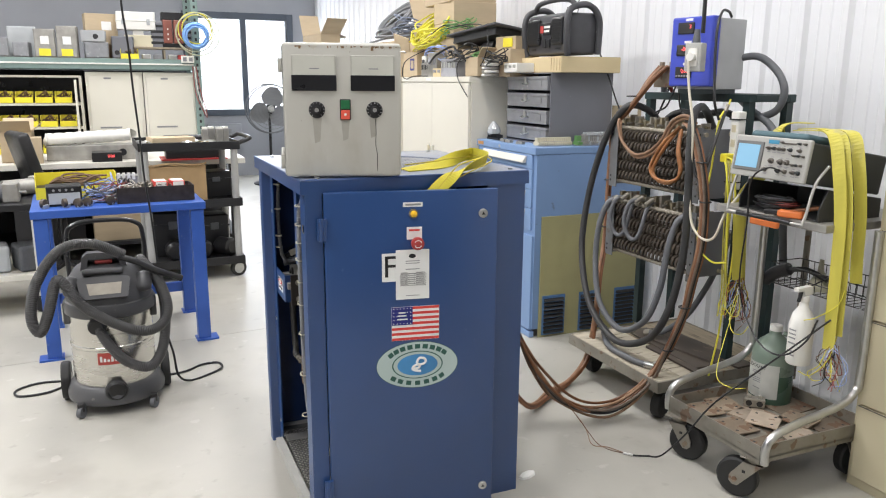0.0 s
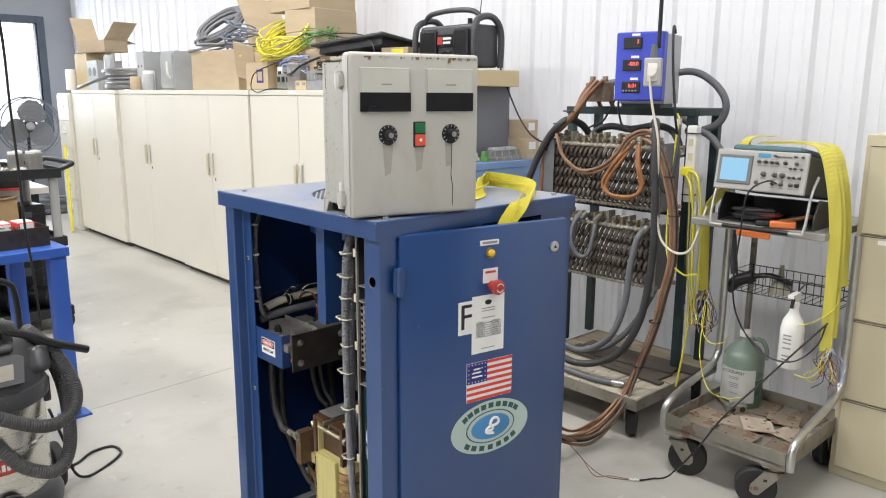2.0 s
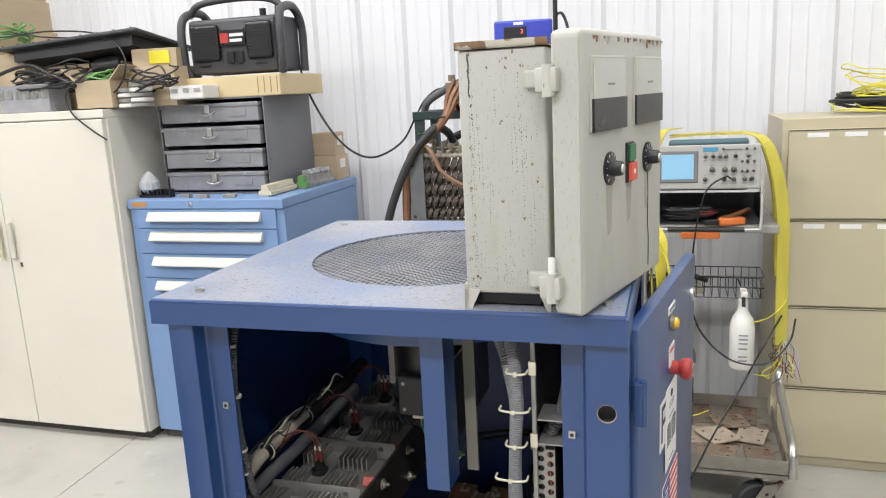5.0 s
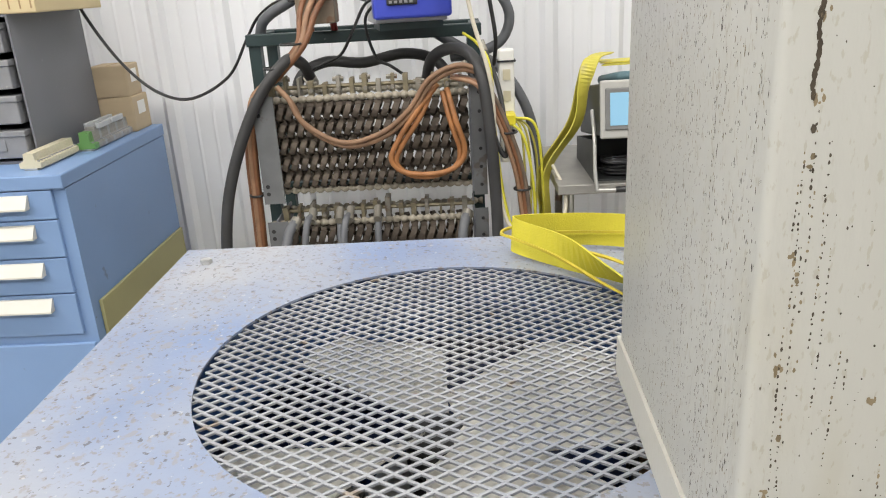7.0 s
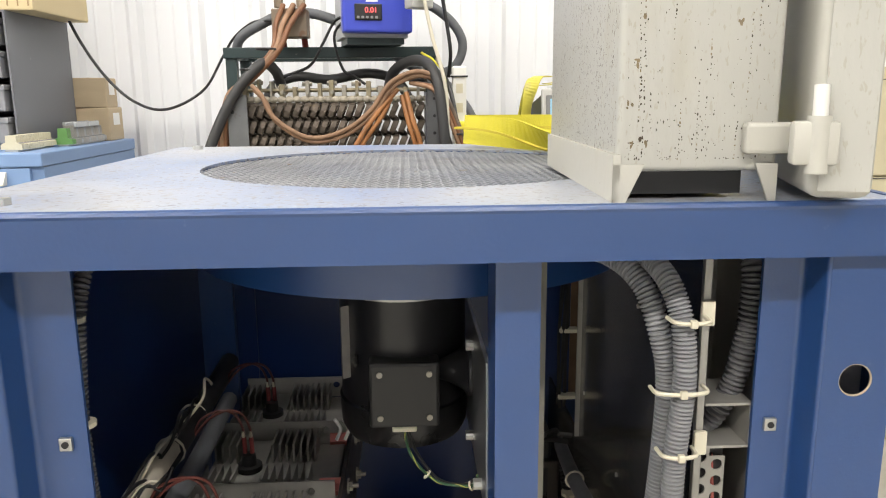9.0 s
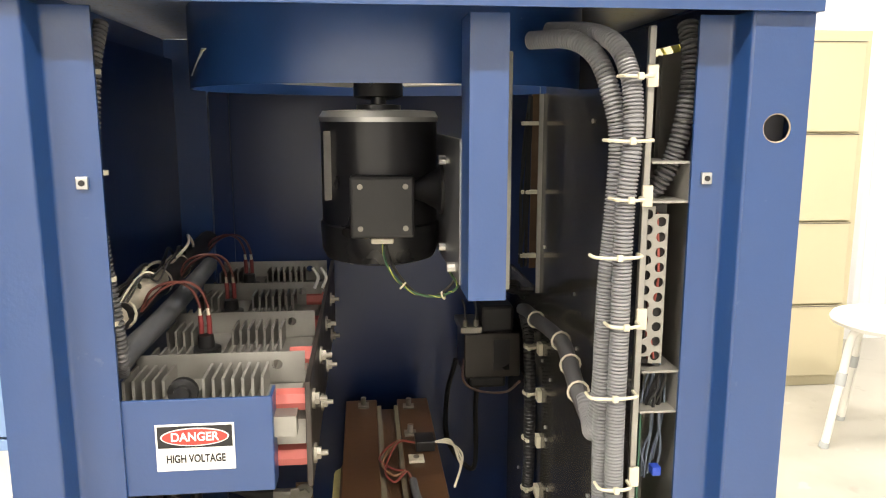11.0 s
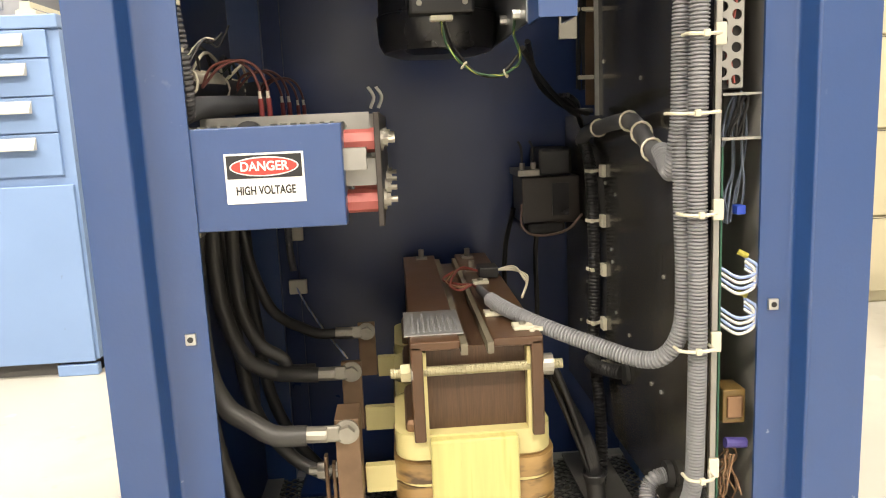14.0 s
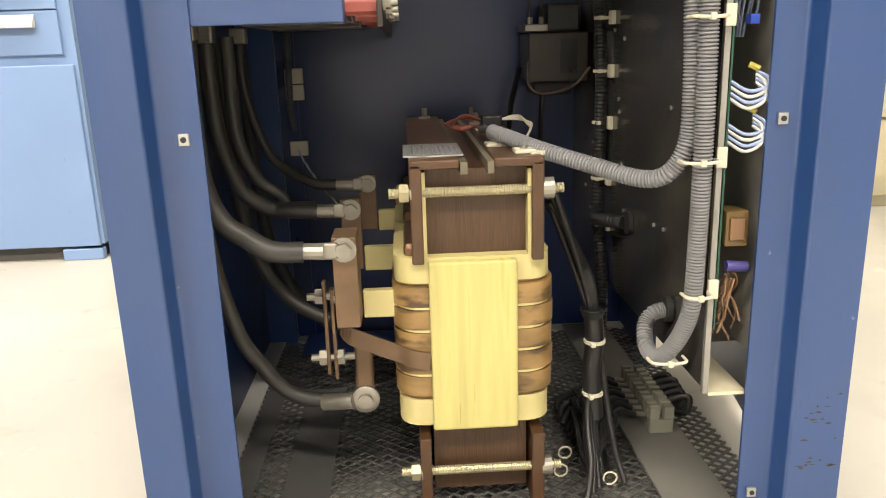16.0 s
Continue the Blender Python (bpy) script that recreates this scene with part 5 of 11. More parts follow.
for k, x in enumerate((0.672, 0.852, 1.032)):
    cx = x + 0.078
    coil_body = prism(rounded(x + 0.004, 2.800, x + 0.152, 2.982, 0.028), 0.178, 0.360)
    body = part("coil", coil_body, COILBAND, tr, "amber varnished transformer coil", w=True, smooth=40)
    part("coil_end", prism(rounded(x, 2.797, x + 0.156, 2.985, 0.030), 0.350, 0.381), COILPALE, body, "pale yellow coil end", w=True, smooth=40)
    part("coil_end", prism(rounded(x, 2.797, x + 0.156, 2.985, 0.030), 0.166, 0.200), COILPALE, body, "pale yellow coil end", w=True, smooth=40)
    for i in range(5):
        z = 0.207 + i * 0.0285
        part("winding", prism(rounded(x - 0.003, 2.792 - 0.001 * (i % 2), x + 0.159, 2.988, 0.034), z, z + 0.0245), COILBAND, body, smooth=40, w=True)
    for i in range(4):
        z = 0.2325 + i * 0.0285
        part("spacer", prism(rounded(x - 0.0035, 2.796, x + 0.156, 2.984, 0.034), z, z + 0.003), COILPALE, body, w=True)
    part("face_wrap", box(x - 0.013, 2.840, 0.164, x + 0.02, 2.944, 0.3785, 0.003), COILYEL, body, "yellow insulating face wrap", w=True)
    part("inner_tube", box(x + 0.012, 2.944, 0.375, x + 0.14, 2.972, 0.398, 0.008), COPPER, body, w=True)
DUSTYCABLE = mat("dusty_power_cable", (0.034, 0.033, 0.031), 0.48, var=0.25, scale=14)
# terminals and black power leads
LUGS = (((0.660, 3.039, 0.400), 0.305), ((0.853, 3.044, 0.406), 0.32), ((1.052, 3.030, 0.407), 0.33))
for k, ((x, y, z), z0) in enumerate(LUGS):
    bar = part("terminal_bar", box(x - 0.004, y - 0.014, z0, x + 0.004 if k else 0.706, y + 0.014, z + 0.014, 0.001), BRONZE, tr, "brown oxidised terminal bar", w=True)
    sx_ = max(x, 0.700)
    part("terminal_strap", box(sx_ - 0.0025, 2.965, z0 + 0.002, sx_ + 0.006, y - 0.0145, z0 + 0.030, 0.001), BRONZE, bar, w=True)
    part("strap_wrap", box(sx_ - 0.0065, 2.972, z0 - 0.002, sx_ + 0.0065, y - 0.016, z0 + 0.032, 0.001), COILPALE, bar, w=True)
    part("terminal_bolt", cyl((x - 0.016, y, z), (x - 0.004, y, z), 0.0095, seg=6), BOLTM, bar, w=True)
    part("washer", cyl((x - 0.0075, y, z), (x - 0.004, y, z), 0.0145, seg=18), BOLTM, bar, w=True)
    _bm = box(x - 0.011, y + 0.006, z - 0.010, x - 0.006, y + 0.034, z + 0.010, 0.003)
    cyl((x - 0.009, y + 0.022, z), (x - 0.009, y + 0.050, z + 0.001), 0.0095, seg=12, bm=_bm)
    part("lug", _bm, BOLTM, bar, w=True)
    lead = (((0.657, 3.148, 0.418), (0.660, 3.173, 0.437), (0.662, 3.190, 0.48), (0.660, 3.194, 0.56), (0.660, 3.190, 0.64)),
            ((0.848, 3.146, 0.410), (0.842, 3.166, 0.421), (0.835, 3.187, 0.443), (0.832, 3.206, 0.50), (0.830, 3.212, 0.56), (0.828, 3.212, 0.64)),
            ((1.035, 3.135, 0.424), (1.020, 3.155, 0.440), (1.010, 3.178, 0.468), (1.002, 3.198, 0.530), (1.000, 3.206, 0.587), (0.998, 3.205, 0.64)))[k]
    part("power_lead", tube([(x - 0.009, y + 0.045, z), (x - 0.010, y + 0.080, z + 0.003), *lead], 0.0122 if k < 1 else 0.0108 if k < 2 else 0.0085, 10), DUSTYCABLE, cab, "thick black power lead", w=True, smooth=60)
    if k == 1:
        part("power_lead", tube([(x, y + 0.05, z + 0.004), (x, y + 0.085, z + 0.006), (0.860, 3.140, 0.428), (0.855, 3.170, 0.455), (0.850, 3.190, 0.52), (0.848, 3.190, 0.64)], 0.0095, 10), DUSTYCABLE, cab, w=True, smooth=60)
    low_lead = (((0.700, 3.205, 0.63), (0.702, 3.204, 0.42), (0.725, 3.186, 0.285), (0.738, 3.164, 0.232), (0.742, 3.136, 0.192), (0.745, 3.106, 0.175), (0.750, 3.067, 0.169)),
                ((0.90, 3.215, 0.63), (0.905, 3.210, 0.45), (0.912, 3.192, 0.33), (0.915, 3.145, 0.255), (0.905, 3.09, 0.225)),
                ((1.05, 3.215, 0.63), (1.05, 3.21, 0.45), (1.04, 3.19, 0.30), (1.02, 3.13, 0.20), (0.99, 3.05, 0.16)))[k]
    part("power_lead", tube(low_lead, 0.010, 10), DUSTYCABLE, cab, w=True, smooth=60)
    q = lead[-1]
    part("lead_lug", box(q[0] - 0.012, q[1] - 0.012, 0.632, q[0] + 0.012, q[1] + 0.012, 0.655, 0.003), BOLTM, cab, w=True)
low = part("lower_bar", prism(rounded(0.728, 3.018, 0.742, 3.042, 0.005, 3), 0.172, 0.262), BRONZE, tr, "brown lower terminal bar", w=True)
_bm = turned(lathe([(0.0185, 0), (0.0185, 0.005), (0.0150, 0.007), (0.0095, 0.007), (0.0095, 0.013), (0.002, 0.0135)], seg=20), pose(0.728, 3.030, 0.180, 0, -90, 0))
part("lug", _bm, BOLTM, low, "round dull lug", w=True, smooth=35)
part("lug_barrel", cyl((0.722, 3.044, 0.1795), (0.738, 3.085, 0.172), 0.0105, 0.0115, seg=12), BOLTM, low, w=True, smooth=40)
_bm = box(0.712, 3.061, 0.216, 0.724, 3.0655, 0.335, 0.001)
box(0.712, 3.070, 0.222, 0.724, 3.0745, 0.345, 0.001, bm=_bm)
link = part("series_link", _bm, BRONZE, tr, "paired brown link plates", w=True)
for z in (0.244, 0.325):
    _b = cyl((0.718, 3.040, z), (0.718, 3.094, z), 0.005, seg=8)
    cyl((0.718, 3.0745, z), (0.718, 3.0835, z), 0.0105, seg=6, bm=_b)
    cyl((0.718, 3.0525, z), (0.718, 3.0608, z), 0.0105, seg=6, bm=_b)
    part("bolt", _b, BOLTM, link, w=True)
part("jumper_band", ribbon([(0.664, 2.945, 0.254), (0.668, 2.965, 0.257), (0.680, 2.985, 0.261), (0.690, 3.018, 0.271), (0.694, 3.042, 0.281), (0.705, 3.052, 0.292), (0.725, 3.046, 0.300), (0.745, 3.020, 0.302), (0.760, 2.995, 0.301)], [(0, 0, 1)] * 9, 0.022, 0.003), BRONZE, tr, "brown bent jumper band", w=True)
for s_ in (0.0, math.pi):
    _tw = [Vector((1.268, 3.170, 0.440)), Vector((1.255, 3.150, 0.405)), Vector((1.20, 3.115, 0.370)), Vector((1.12, 3.070, 0.340))]
    _ln = smooth_path(_tw, 14)
    part("sense_lead", tube([c + Vector((0.0016 * math.cos(0.9 * i + s_), 0.0, 0.0016 * math.sin(0.9 * i + s_))) for i, c in enumerate(_ln)], 0.0014, 6, raw=True), (BLUE_WIRE, WHITE_WIRE)[s_ > 1], cab, "twisted blue and white sense lead", w=True, smooth=60)
part("conduit", tube([(1.262, 3.172, 0.66), (1.262, 3.174, 0.60), (1.262, 3.176, 0.52), (1.264, 3.172, 0.475)], 0.0070, 10, 10, rib=0.0015, pitch=0.006), CONDUIT_DK, cab, w=True, smooth=80)
for z in (0.575, 0.545, 0.441):
    part("tie_mount", box(1.268, 3.150, z - 0.014, 1.278, 3.184, z + 0.014, 0.002), NYLON, cab, w=True)
# leads and terminal block on the floor
for k in range(4):
    part("coil_lead", tube([(0.70 + 0.015 * k, 2.790, 0.45 - 0.01 * k), (0.715 + 0.01 * k, 2.770, 0.40), (0.735, 2.745 - 0.003 * k, 0.33), (0.740, 2.732 - 0.002 * k, 0.275), (0.740, 2.729, 0.20), (0.738 - 0.004 * k, 2.726 + 0.004 * k, 0.14), (0.72 - 0.012 * k, 2.724 + 0.006 * k, 0.09), (0.69 - 0.01 * k, 2.722 + 0.01 * k, 0.058)], 0.0045, 7, 6), CABLE, cab, "black coil lead", w=True, smooth=60)
part("shrink_sleeve", tube([(0.741, 2.730, 0.283), (0.740, 2.727, 0.24), (0.741, 2.730, 0.195), (0.740, 2.727, 0.15), (0.738, 2.725, 0.130)], 0.0125, 10), BLACKP, cab, "black shrink sleeve", w=True, smooth=60)
part("sleeve_cuff", lathe([(0.0125, 0.0), (0.0170, 0.012), (0.0160, 0.013), (0.0115, 0.001)], 0.741, 2.730, 0.272, 14), BLACKP, cab, w=True, smooth=60)
part("cable_tie", tie(0.740, 2.727, 0.240, 0.0130), NYLON, cab, w=True)
part("cable_tie", tie(0.740, 2.728, 0.166, 0.0130), NYLON, cab, w=True)
part("coil_lead", tube([(0.735, 2.79, 0.43), (0.745, 2.755, 0.34), (0.742, 2.722, 0.24), (0.735, 2.712, 0.17), (0.715, 2.704, 0.10), (0.69, 2.695, 0.058)], 0.0042, 7, 6), CABLE, cab, "black coil lead", w=True, smooth=60)
blk = part("terminal_block", box(0.815, 2.586, 0.056, 0.972, 2.622, 0.078, 0.002), mat("grey_bakelite", (0.24, 0.235, 0.19), 0.5, var=0.1, scale=12), cab, "grey terminal block", w=True)
for s_ in (-1, 1):
    for i in range(10):
        part("barrier", box(0.8155 + 0.0163 * i, 2.604 + s_ * 0.0105 - 0.0075, 0.078, 0.825 + 0.0163 * i, 2.604 + s_ * 0.0105 + 0.0075, 0.098, 0.001), bpy.data.materials["grey_bakelite"], blk, w=True)
for i in range(7):
    x_ = 0.830 + 0.020 * i
    ld_ = part("block_lead", tube([(x_, 2.640, 0.082), (x_ - 0.004, 2.662, 0.088 + 0.004 * (i % 2)), (x_ - 0.02, 2.690, 0.080), (x_ - 0.04, 2.715 + 0.004 * i, 0.070), (x_ - 0.06, 2.745, 0.060)], 0.0046, 7, 6), CABLE, cab, "black lead to the terminal block", w=True, smooth=60)
    part("ferrule", cyl((x_ + 0.001, 2.624, 0.080), (x_, 2.643, 0.083), 0.0040, seg=8), BOLTM, ld_, "silver crimp lug", w=True, smooth=60)
    if i > 1:
        part("block_lead", tube([(x_, 2.584, 0.074), (x_ - 0.002, 2.568, 0.086), (x_ - 0.012, 2.552 - 0.002 * (i % 3), 0.090), (x_ - 0.018, 2.556, 0.068), (x_ + 0.01, 2.575, 0.062), (x_ + 0.05, 2.585, 0.060)], 0.0050, 7, 6), CABLE, cab, "black lead looped beside the terminal block", w=True, smooth=60)
part("floor_wiring", wires(21, (0.70, 2.735, 0.066), (0.88, 2.70, 0.072), 14, -0.012, 0.030, 0.0044), CABLE, cab, w=True, smooth=60)
for k, (x_, y_) in enumerate(((0.715, 2.775), (0.69, 2.715), (0.76, 2.76))):
    part("cable_tie", tube([(x_, y_ + 0.009 * math.cos(u), 0.066 + 0.009 * math.sin(u)) for u in (2 * math.pi * i / 10 for i in range(11))], 0.0014, 5, raw=True), NYLON, cab, w=True)

# ---- the old grey meter box on top ----
ebox = thing("meter_box", "weathered grey steel enclosure speckled with rust, on the cabinet top", "enclosure", 0.568, 2.598, TOP, -1.6)
ME = pose(0.522, 2.545, TOP, 0, 0, -16)


def epart(name, bm, m, parent, label="", smooth=None):
    """A part of the box's own door, which hangs ajar."""
    return part(name, turned(bm, ME), m, parent, label, w=True, smooth=smooth)


EW, ED, EH = 0.345, 0.195, 0.395
BW, BD = 0.325, 0.128
body = part("body", box(0.0, 0.0, 0.024, BW, BD, EH - 0.018, 0.005, seg=3), EBOX_SIDE, ebox, "speckled grey steel body", smooth=50)
_rs = random.Random(21)


def speck(bm, face, a, z, w, h):
    """An uneven dab of dried dirt on the box's back or hinge side."""
    k = 6
    rim = []
    for i in range(k):
        q = 2 * math.pi * i / k
        r = _rs.uniform(0.7, 1.15)
        u, v = a + 0.5 * w * r * math.cos(q), z + 0.5 * h * r * math.sin(q)
        rim.append((u, BD + 0.00025, v) if face == "back" else (-0.00025, u, v))
    vs = [bm.verts.new(q) for q in rim]
    bm.faces.new(vs if face == "side" else vs[::-1])


_bm, _tan = B(), B()
cols = [_rs.uniform(0.006, BW - 0.006) for i in range(60)]
for i in range(4200):
    a = _rs.choice(cols) + _rs.gauss(0, 0.0010) if _rs.random() < 0.55 else _rs.uniform(0.006, BW - 0.006)
    if 0.006 < a < BW - 0.006:
        w = _rs.uniform(0.0004, 0.0010)
        speck(_bm if i % 4 else _tan, "back", a, 0.032 + (EH - 0.056) * _rs.random(), w, w * _rs.uniform(1.0, 4.5))
for i in range(20):
    speck(_tan, "back", _rs.uniform(0.008, BW - 0.008), _rs.uniform(0.04, EH - 0.04), _rs.uniform(0.0008, 0.0026), _rs.uniform(0.0014, 0.0062))
for i in range(34):
    a = BD - 0.013 - abs(_rs.gauss(0, 0.005)) if i < 12 else _rs.uniform(0.01, BD - 0.02)
    z = _rs.uniform(0.05, EH - 0.03)
    for k in range(_rs.randint(5, 26)):
        z -= _rs.uniform(0.0020, 0.0062)
        a += _rs.gauss(0, 0.00022)
        if z < 0.034 or not 0.006 < a < BD - 0.006:
            break
        w = _rs.uniform(0.0005, 0.0015)
        speck(_bm if _rs.random() < 0.72 else _tan, "side", a, z, w, w * _rs.uniform(0.9, 2.4))
for i in range(300):
    w = _rs.uniform(0.0004, 0.0012)
    speck(_bm, "side", _rs.uniform(0.006, BD - 0.006), 0.034 + (EH - 0.06) * _rs.random() ** 2.3, w, w * _rs.uniform(0.8, 2.0))
for i in range(26):
    a = BD - 0.016 + _rs.gauss(0, 0.003) if i < 10 else _rs.uniform(0.01, BD - 0.01)
    z = _rs.uniform(0.04, EH - 0.03) if i < 20 else EH - _rs.uniform(0.02, 0.05)
    for k in range(3):
        speck(_tan, "side", a + _rs.gauss(0, 0.0012), z + _rs.gauss(0, 0.0020), _rs.uniform(0.0012, 0.0034), _rs.uniform(0.0020, 0.0058))
for i in range(14):
    speck(_bm, "side", BD - 0.016 + 0.0006 * math.sin(i * 1.1), EH - 0.080 + 0.0042 * i, 0.0030, 0.0062)
for z in (0.30, 0.05):
    speck(_bm, "side", BD - 0.018, z, 0.003, 0.005)
part("dried_dirt", _bm, SPECK, body)
part("surface_rust", _tan, SPECK_TAN, body)
_bm = box(-0.002, -0.002, EH - 0.017, BW + 0.002, BD + 0.003, EH - 0.014)
box(-0.002, -0.002, EH - 0.017, 0.001, BD + 0.003, EH - 0.006, bm=_bm)
part("drip_lip", _bm, RUST, body, "rust-streaked top lip")
part("mounting_foot", prism([(BD - 0.003, 0.0), (BD + 0.003, 0.0), (BD + 0.003, 0.038), (BD - 0.003, 0.038)], -0.002, BW + 0.002, "x"), EBOX, body)
part("mounting_foot", prism([(BD - 0.022, 0.030), (BD + 0.003, 0.030), (BD + 0.003, 0.0), (BD - 0.008, 0.0)], -0.002, 0.001, "x"), EBOX, body)
part("mounting_foot", prism([(0.0, 0.030), (0.018, 0.030), (0.006, 0.0), (0.0, 0.0)], -0.002, 0.001, "x"), EBOX, body)
# black block fills the gap under the box in place of its shade
part("underside", box(0.02, 0.02, 0.004, BW - 0.02, BD - 0.004, 0.024), BLACKP, body)
_bm = box(0.0, 0.0, 0.006, EW, 0.046, EH, 0.009, seg=3)
edoor = epart("box_door", _bm, EBOX, ebox, smooth=50)
_bm = B()
rnd = random.Random(9)
for i in range(64):
    x = rnd.uniform(0.01, EW - 0.01) if i < 40 else rnd.uniform(0.24, EW - 0.005)
    box(x, -0.0006, EH - 0.010 - rnd.uniform(0.001, 0.006) * (1 + (i % 5 == 0)), x + rnd.uniform(0.001, 0.008), 0.0005, EH - 0.009, bm=_bm)
epart("chipped_rust", _bm, RUST, edoor)
epart("side_strip", box(-0.001, 0.004, 0.012, 0.0, 0.040, EH - 0.012), EBOX_SIDE, edoor)
for x in (0.027, 0.198):
    fr = epart("meter_frame", box(x, -0.004, 0.258, x + 0.128, 0.004, 0.360, 0.002), EBOX, edoor)
    epart("meter_window", box(x + 0.004, -0.0055, 0.303, x + 0.124, -0.004, 0.356), mat("pale_meter_face", (0.56, 0.56, 0.50), 0.3), fr, "pale meter face")
    epart("meter_band", box(x - 0.001, -0.0065, 0.258, x + 0.129, -0.003, 0.303, 0.001), BLACKS, fr, "black meter band")
    epart("meter_print", box(x + 0.052, -0.0058, 0.320, x + 0.080, -0.0056, 0.323), INKGREY, fr)
for x in (0.097, 0.266):
    dial = epart("dial", turned(lathe([(0.024, 0), (0.024, 0.003), (0.022, 0.004), (0.002, 0.004)], seg=32), pose(x, 0, 0.203, 90, 0, 0)), BLACKS, edoor, "black control dial", smooth=35)
    epart("knob", turned(lathe([(0.0115, 0.004), (0.0105, 0.018), (0.009, 0.020), (0.001, 0.020)], seg=20), pose(x, 0, 0.203, 90, 0, 0)), BLACKP, dial, smooth=35)
    epart("cap", turned(lathe([(0.0065, 0.020), (0.006, 0.022), (0.001, 0.022)], seg=16), pose(x, 0, 0.203, 90, 0, 0)), STEEL, dial, "bright metal knob cap")
    _bm = B()
    for i in range(11):
        a = radians(-140 + 28 * i)
        _q = turned(box(-0.0005, -0.0003, 0.018, 0.0005, 0, 0.0225), pose(x, -0.0042, 0.203, 0, math.degrees(a), 0))
        me = bpy.data.meshes.new("t")
        _q.to_mesh(me)
        _q.free()
        _bm.from_mesh(me)
        bpy.data.meshes.remove(me)
    epart("dial_marks", _bm, PAPER, dial)
sw = epart("switch_plate", box(0.164, -0.004, 0.173, 0.196, 0.002, 0.234, 0.002), BLACKP, edoor)
epart("start_button", box(0.167, -0.0075, 0.206, 0.193, -0.004, 0.231, 0.001), mat("green_button", (0.02, 0.16, 0.06), 0.4), sw, "green start button")
epart("stop_button", box(0.167, -0.0095, 0.176, 0.193, -0.004, 0.203, 0.001), mat("coral_button", (0.72, 0.10, 0.06), 0.4), sw, "coral red stop button")
epart("button_mark", turned(lathe([(0.004, 0), (0.004, 0.0004)], seg=14), pose(0.180, -0.0095, 0.19, 90, 0, 0)), PAPER, sw)
epart("drip", tube([(0.268, -0.0004, 0.178), (0.270, -0.0004, 0.14), (0.2685, -0.0004, 0.10), (0.273, -0.0004, 0.07), (0.273, -0.0004, 0.022)], 0.0009, 5), INK, edoor, "dark drip stain")
# flat grey runs, narrowing downwards, below both dials and the switch
GREY_RUN = mat("grey_run_colour", (0.37, 0.355, 0.31), 0.45, var=0.12, scale=20)
for x, w_, z0, z1 in ((0.097, 0.030, 0.105, 0.181), (0.180, 0.028, 0.112, 0.173), (0.262, 0.026, 0.120, 0.181)):
    _b = B()
    _v = [_b.verts.new(q) for q in ((x - w_ * 0.28, -0.00025, z0), (x + w_ * 0.25, -0.00025, z0 + 0.006), (x + w_ * 0.45, -0.00025, z1), (x - w_ * 0.45, -0.00025, z1))]
    _b.faces.new(_v)
    epart("stain", _b, GREY_RUN, edoor, "grey run below a dial")
for z in (0.335, 0.052):
    hg = box(-0.014, 0.030, z - 0.020, 0.004, 0.062, z + 0.012, 0.003)
    cyl((-0.008, 0.044, z - 0.026), (-0.008, 0.044, z + 0.016), 0.0085, seg=12, bm=hg)
    epart("hinge", hg, EBOX, edoor, smooth=40)
    part("hinge_leaf", box(-0.010, -0.012, z - 0.014, 0.002, 0.030, z + 0.010, 0.003), EBOX, body)
epart("hinge_pin", tube([(-0.008, 0.044, 0.066), (-0.008, 0.044, 0.080), (-0.007, 0.044, 0.090)], 0.0055, 8), WHITEP, edoor, "white hinge pin", smooth=60)
epart("hasp", tube([(EW - 0.01, 0.05, EH - 0.02), (EW + 0.015, 0.05, EH - 0.022), (EW + 0.018, 0.05, EH - 0.026)], 0.002, 6), STEEL, edoor)

# ---- yellow strap trailing over the cabinet top ----
_p = [(0.92, 2.600, TOP + 0.005), (1.04, 2.640, TOP + 0.011), (1.11, 2.685, TOP + 0.019), (1.17, 2.735, 1.196), (1.224, 2.783, 1.198), (1.246, 2.794, 1.199), (1.256, 2.787, 1.199), (1.256, 2.745, 1.199), (1.248, 2.680, 1.199), (1.222, 2.610, 1.199), (1.170, 2.540, 1.200), (1.115, 2.492, 1.196), (1.055, 2.466, 1.180), (0.995, 2.455, 1.145), (0.945, 2.450, 1.100), (0.91, 2.450, 1.06)]
_n = [(-0.55, 0.8, 0.10), (-0.55, 0.7, 0.35), (-0.45, 0.5, 0.75), (0.0, 0.0, 1), (0.12, -0.22, 0.95), (0.05, -0.1, 1), (0, 0, 1), (0.05, 0, 1), (0.1, -0.05, 0.97), (0.2, -0.2, 0.95), (0.3, -0.35, 0.85), (0.42, -0.42, 0.7), (0.55, -0.4, 0.3), (0.68, -0.35, -0.3), (0.7, -0.3, -0.6), (0.7, -0.3, -0.65)]
strap = thing("lifting_strap", "flat yellow webbing strap looped over the cabinet top", "strap", *_p[0])
part("webbing", ribbon(_p, _n, 0.046, 0.0022, 8), YELLOWSTRAP, strap, w=True)
STITCH = mat("darker_yellow_stitching", (0.50, 0.40, 0.03), 0.7)
for k_ in (-1, 1):
    _q = []
    for i, (p_, n_) in enumerate(zip(_p, _n)):
        along = (Vector(_p[min(i + 1, len(_p) - 1)]) - Vector(_p[max(i - 1, 0)])).normalized()
        _q.append(tuple(Vector(p_) + along.cross(Vector(n_)).normalized() * 0.017 * k_))
    part("stitch_line", ribbon(_q, _n, 0.0035, 0.0034, 8), STITCH, strap, w=True)


# ---- the sky-blue drawer cabinet against the wall ----
lyon = thing("drawer_cabinet", "sky blue steel drawer cabinet with cream handles", "cabinet", 2.56, 4.315, 0)
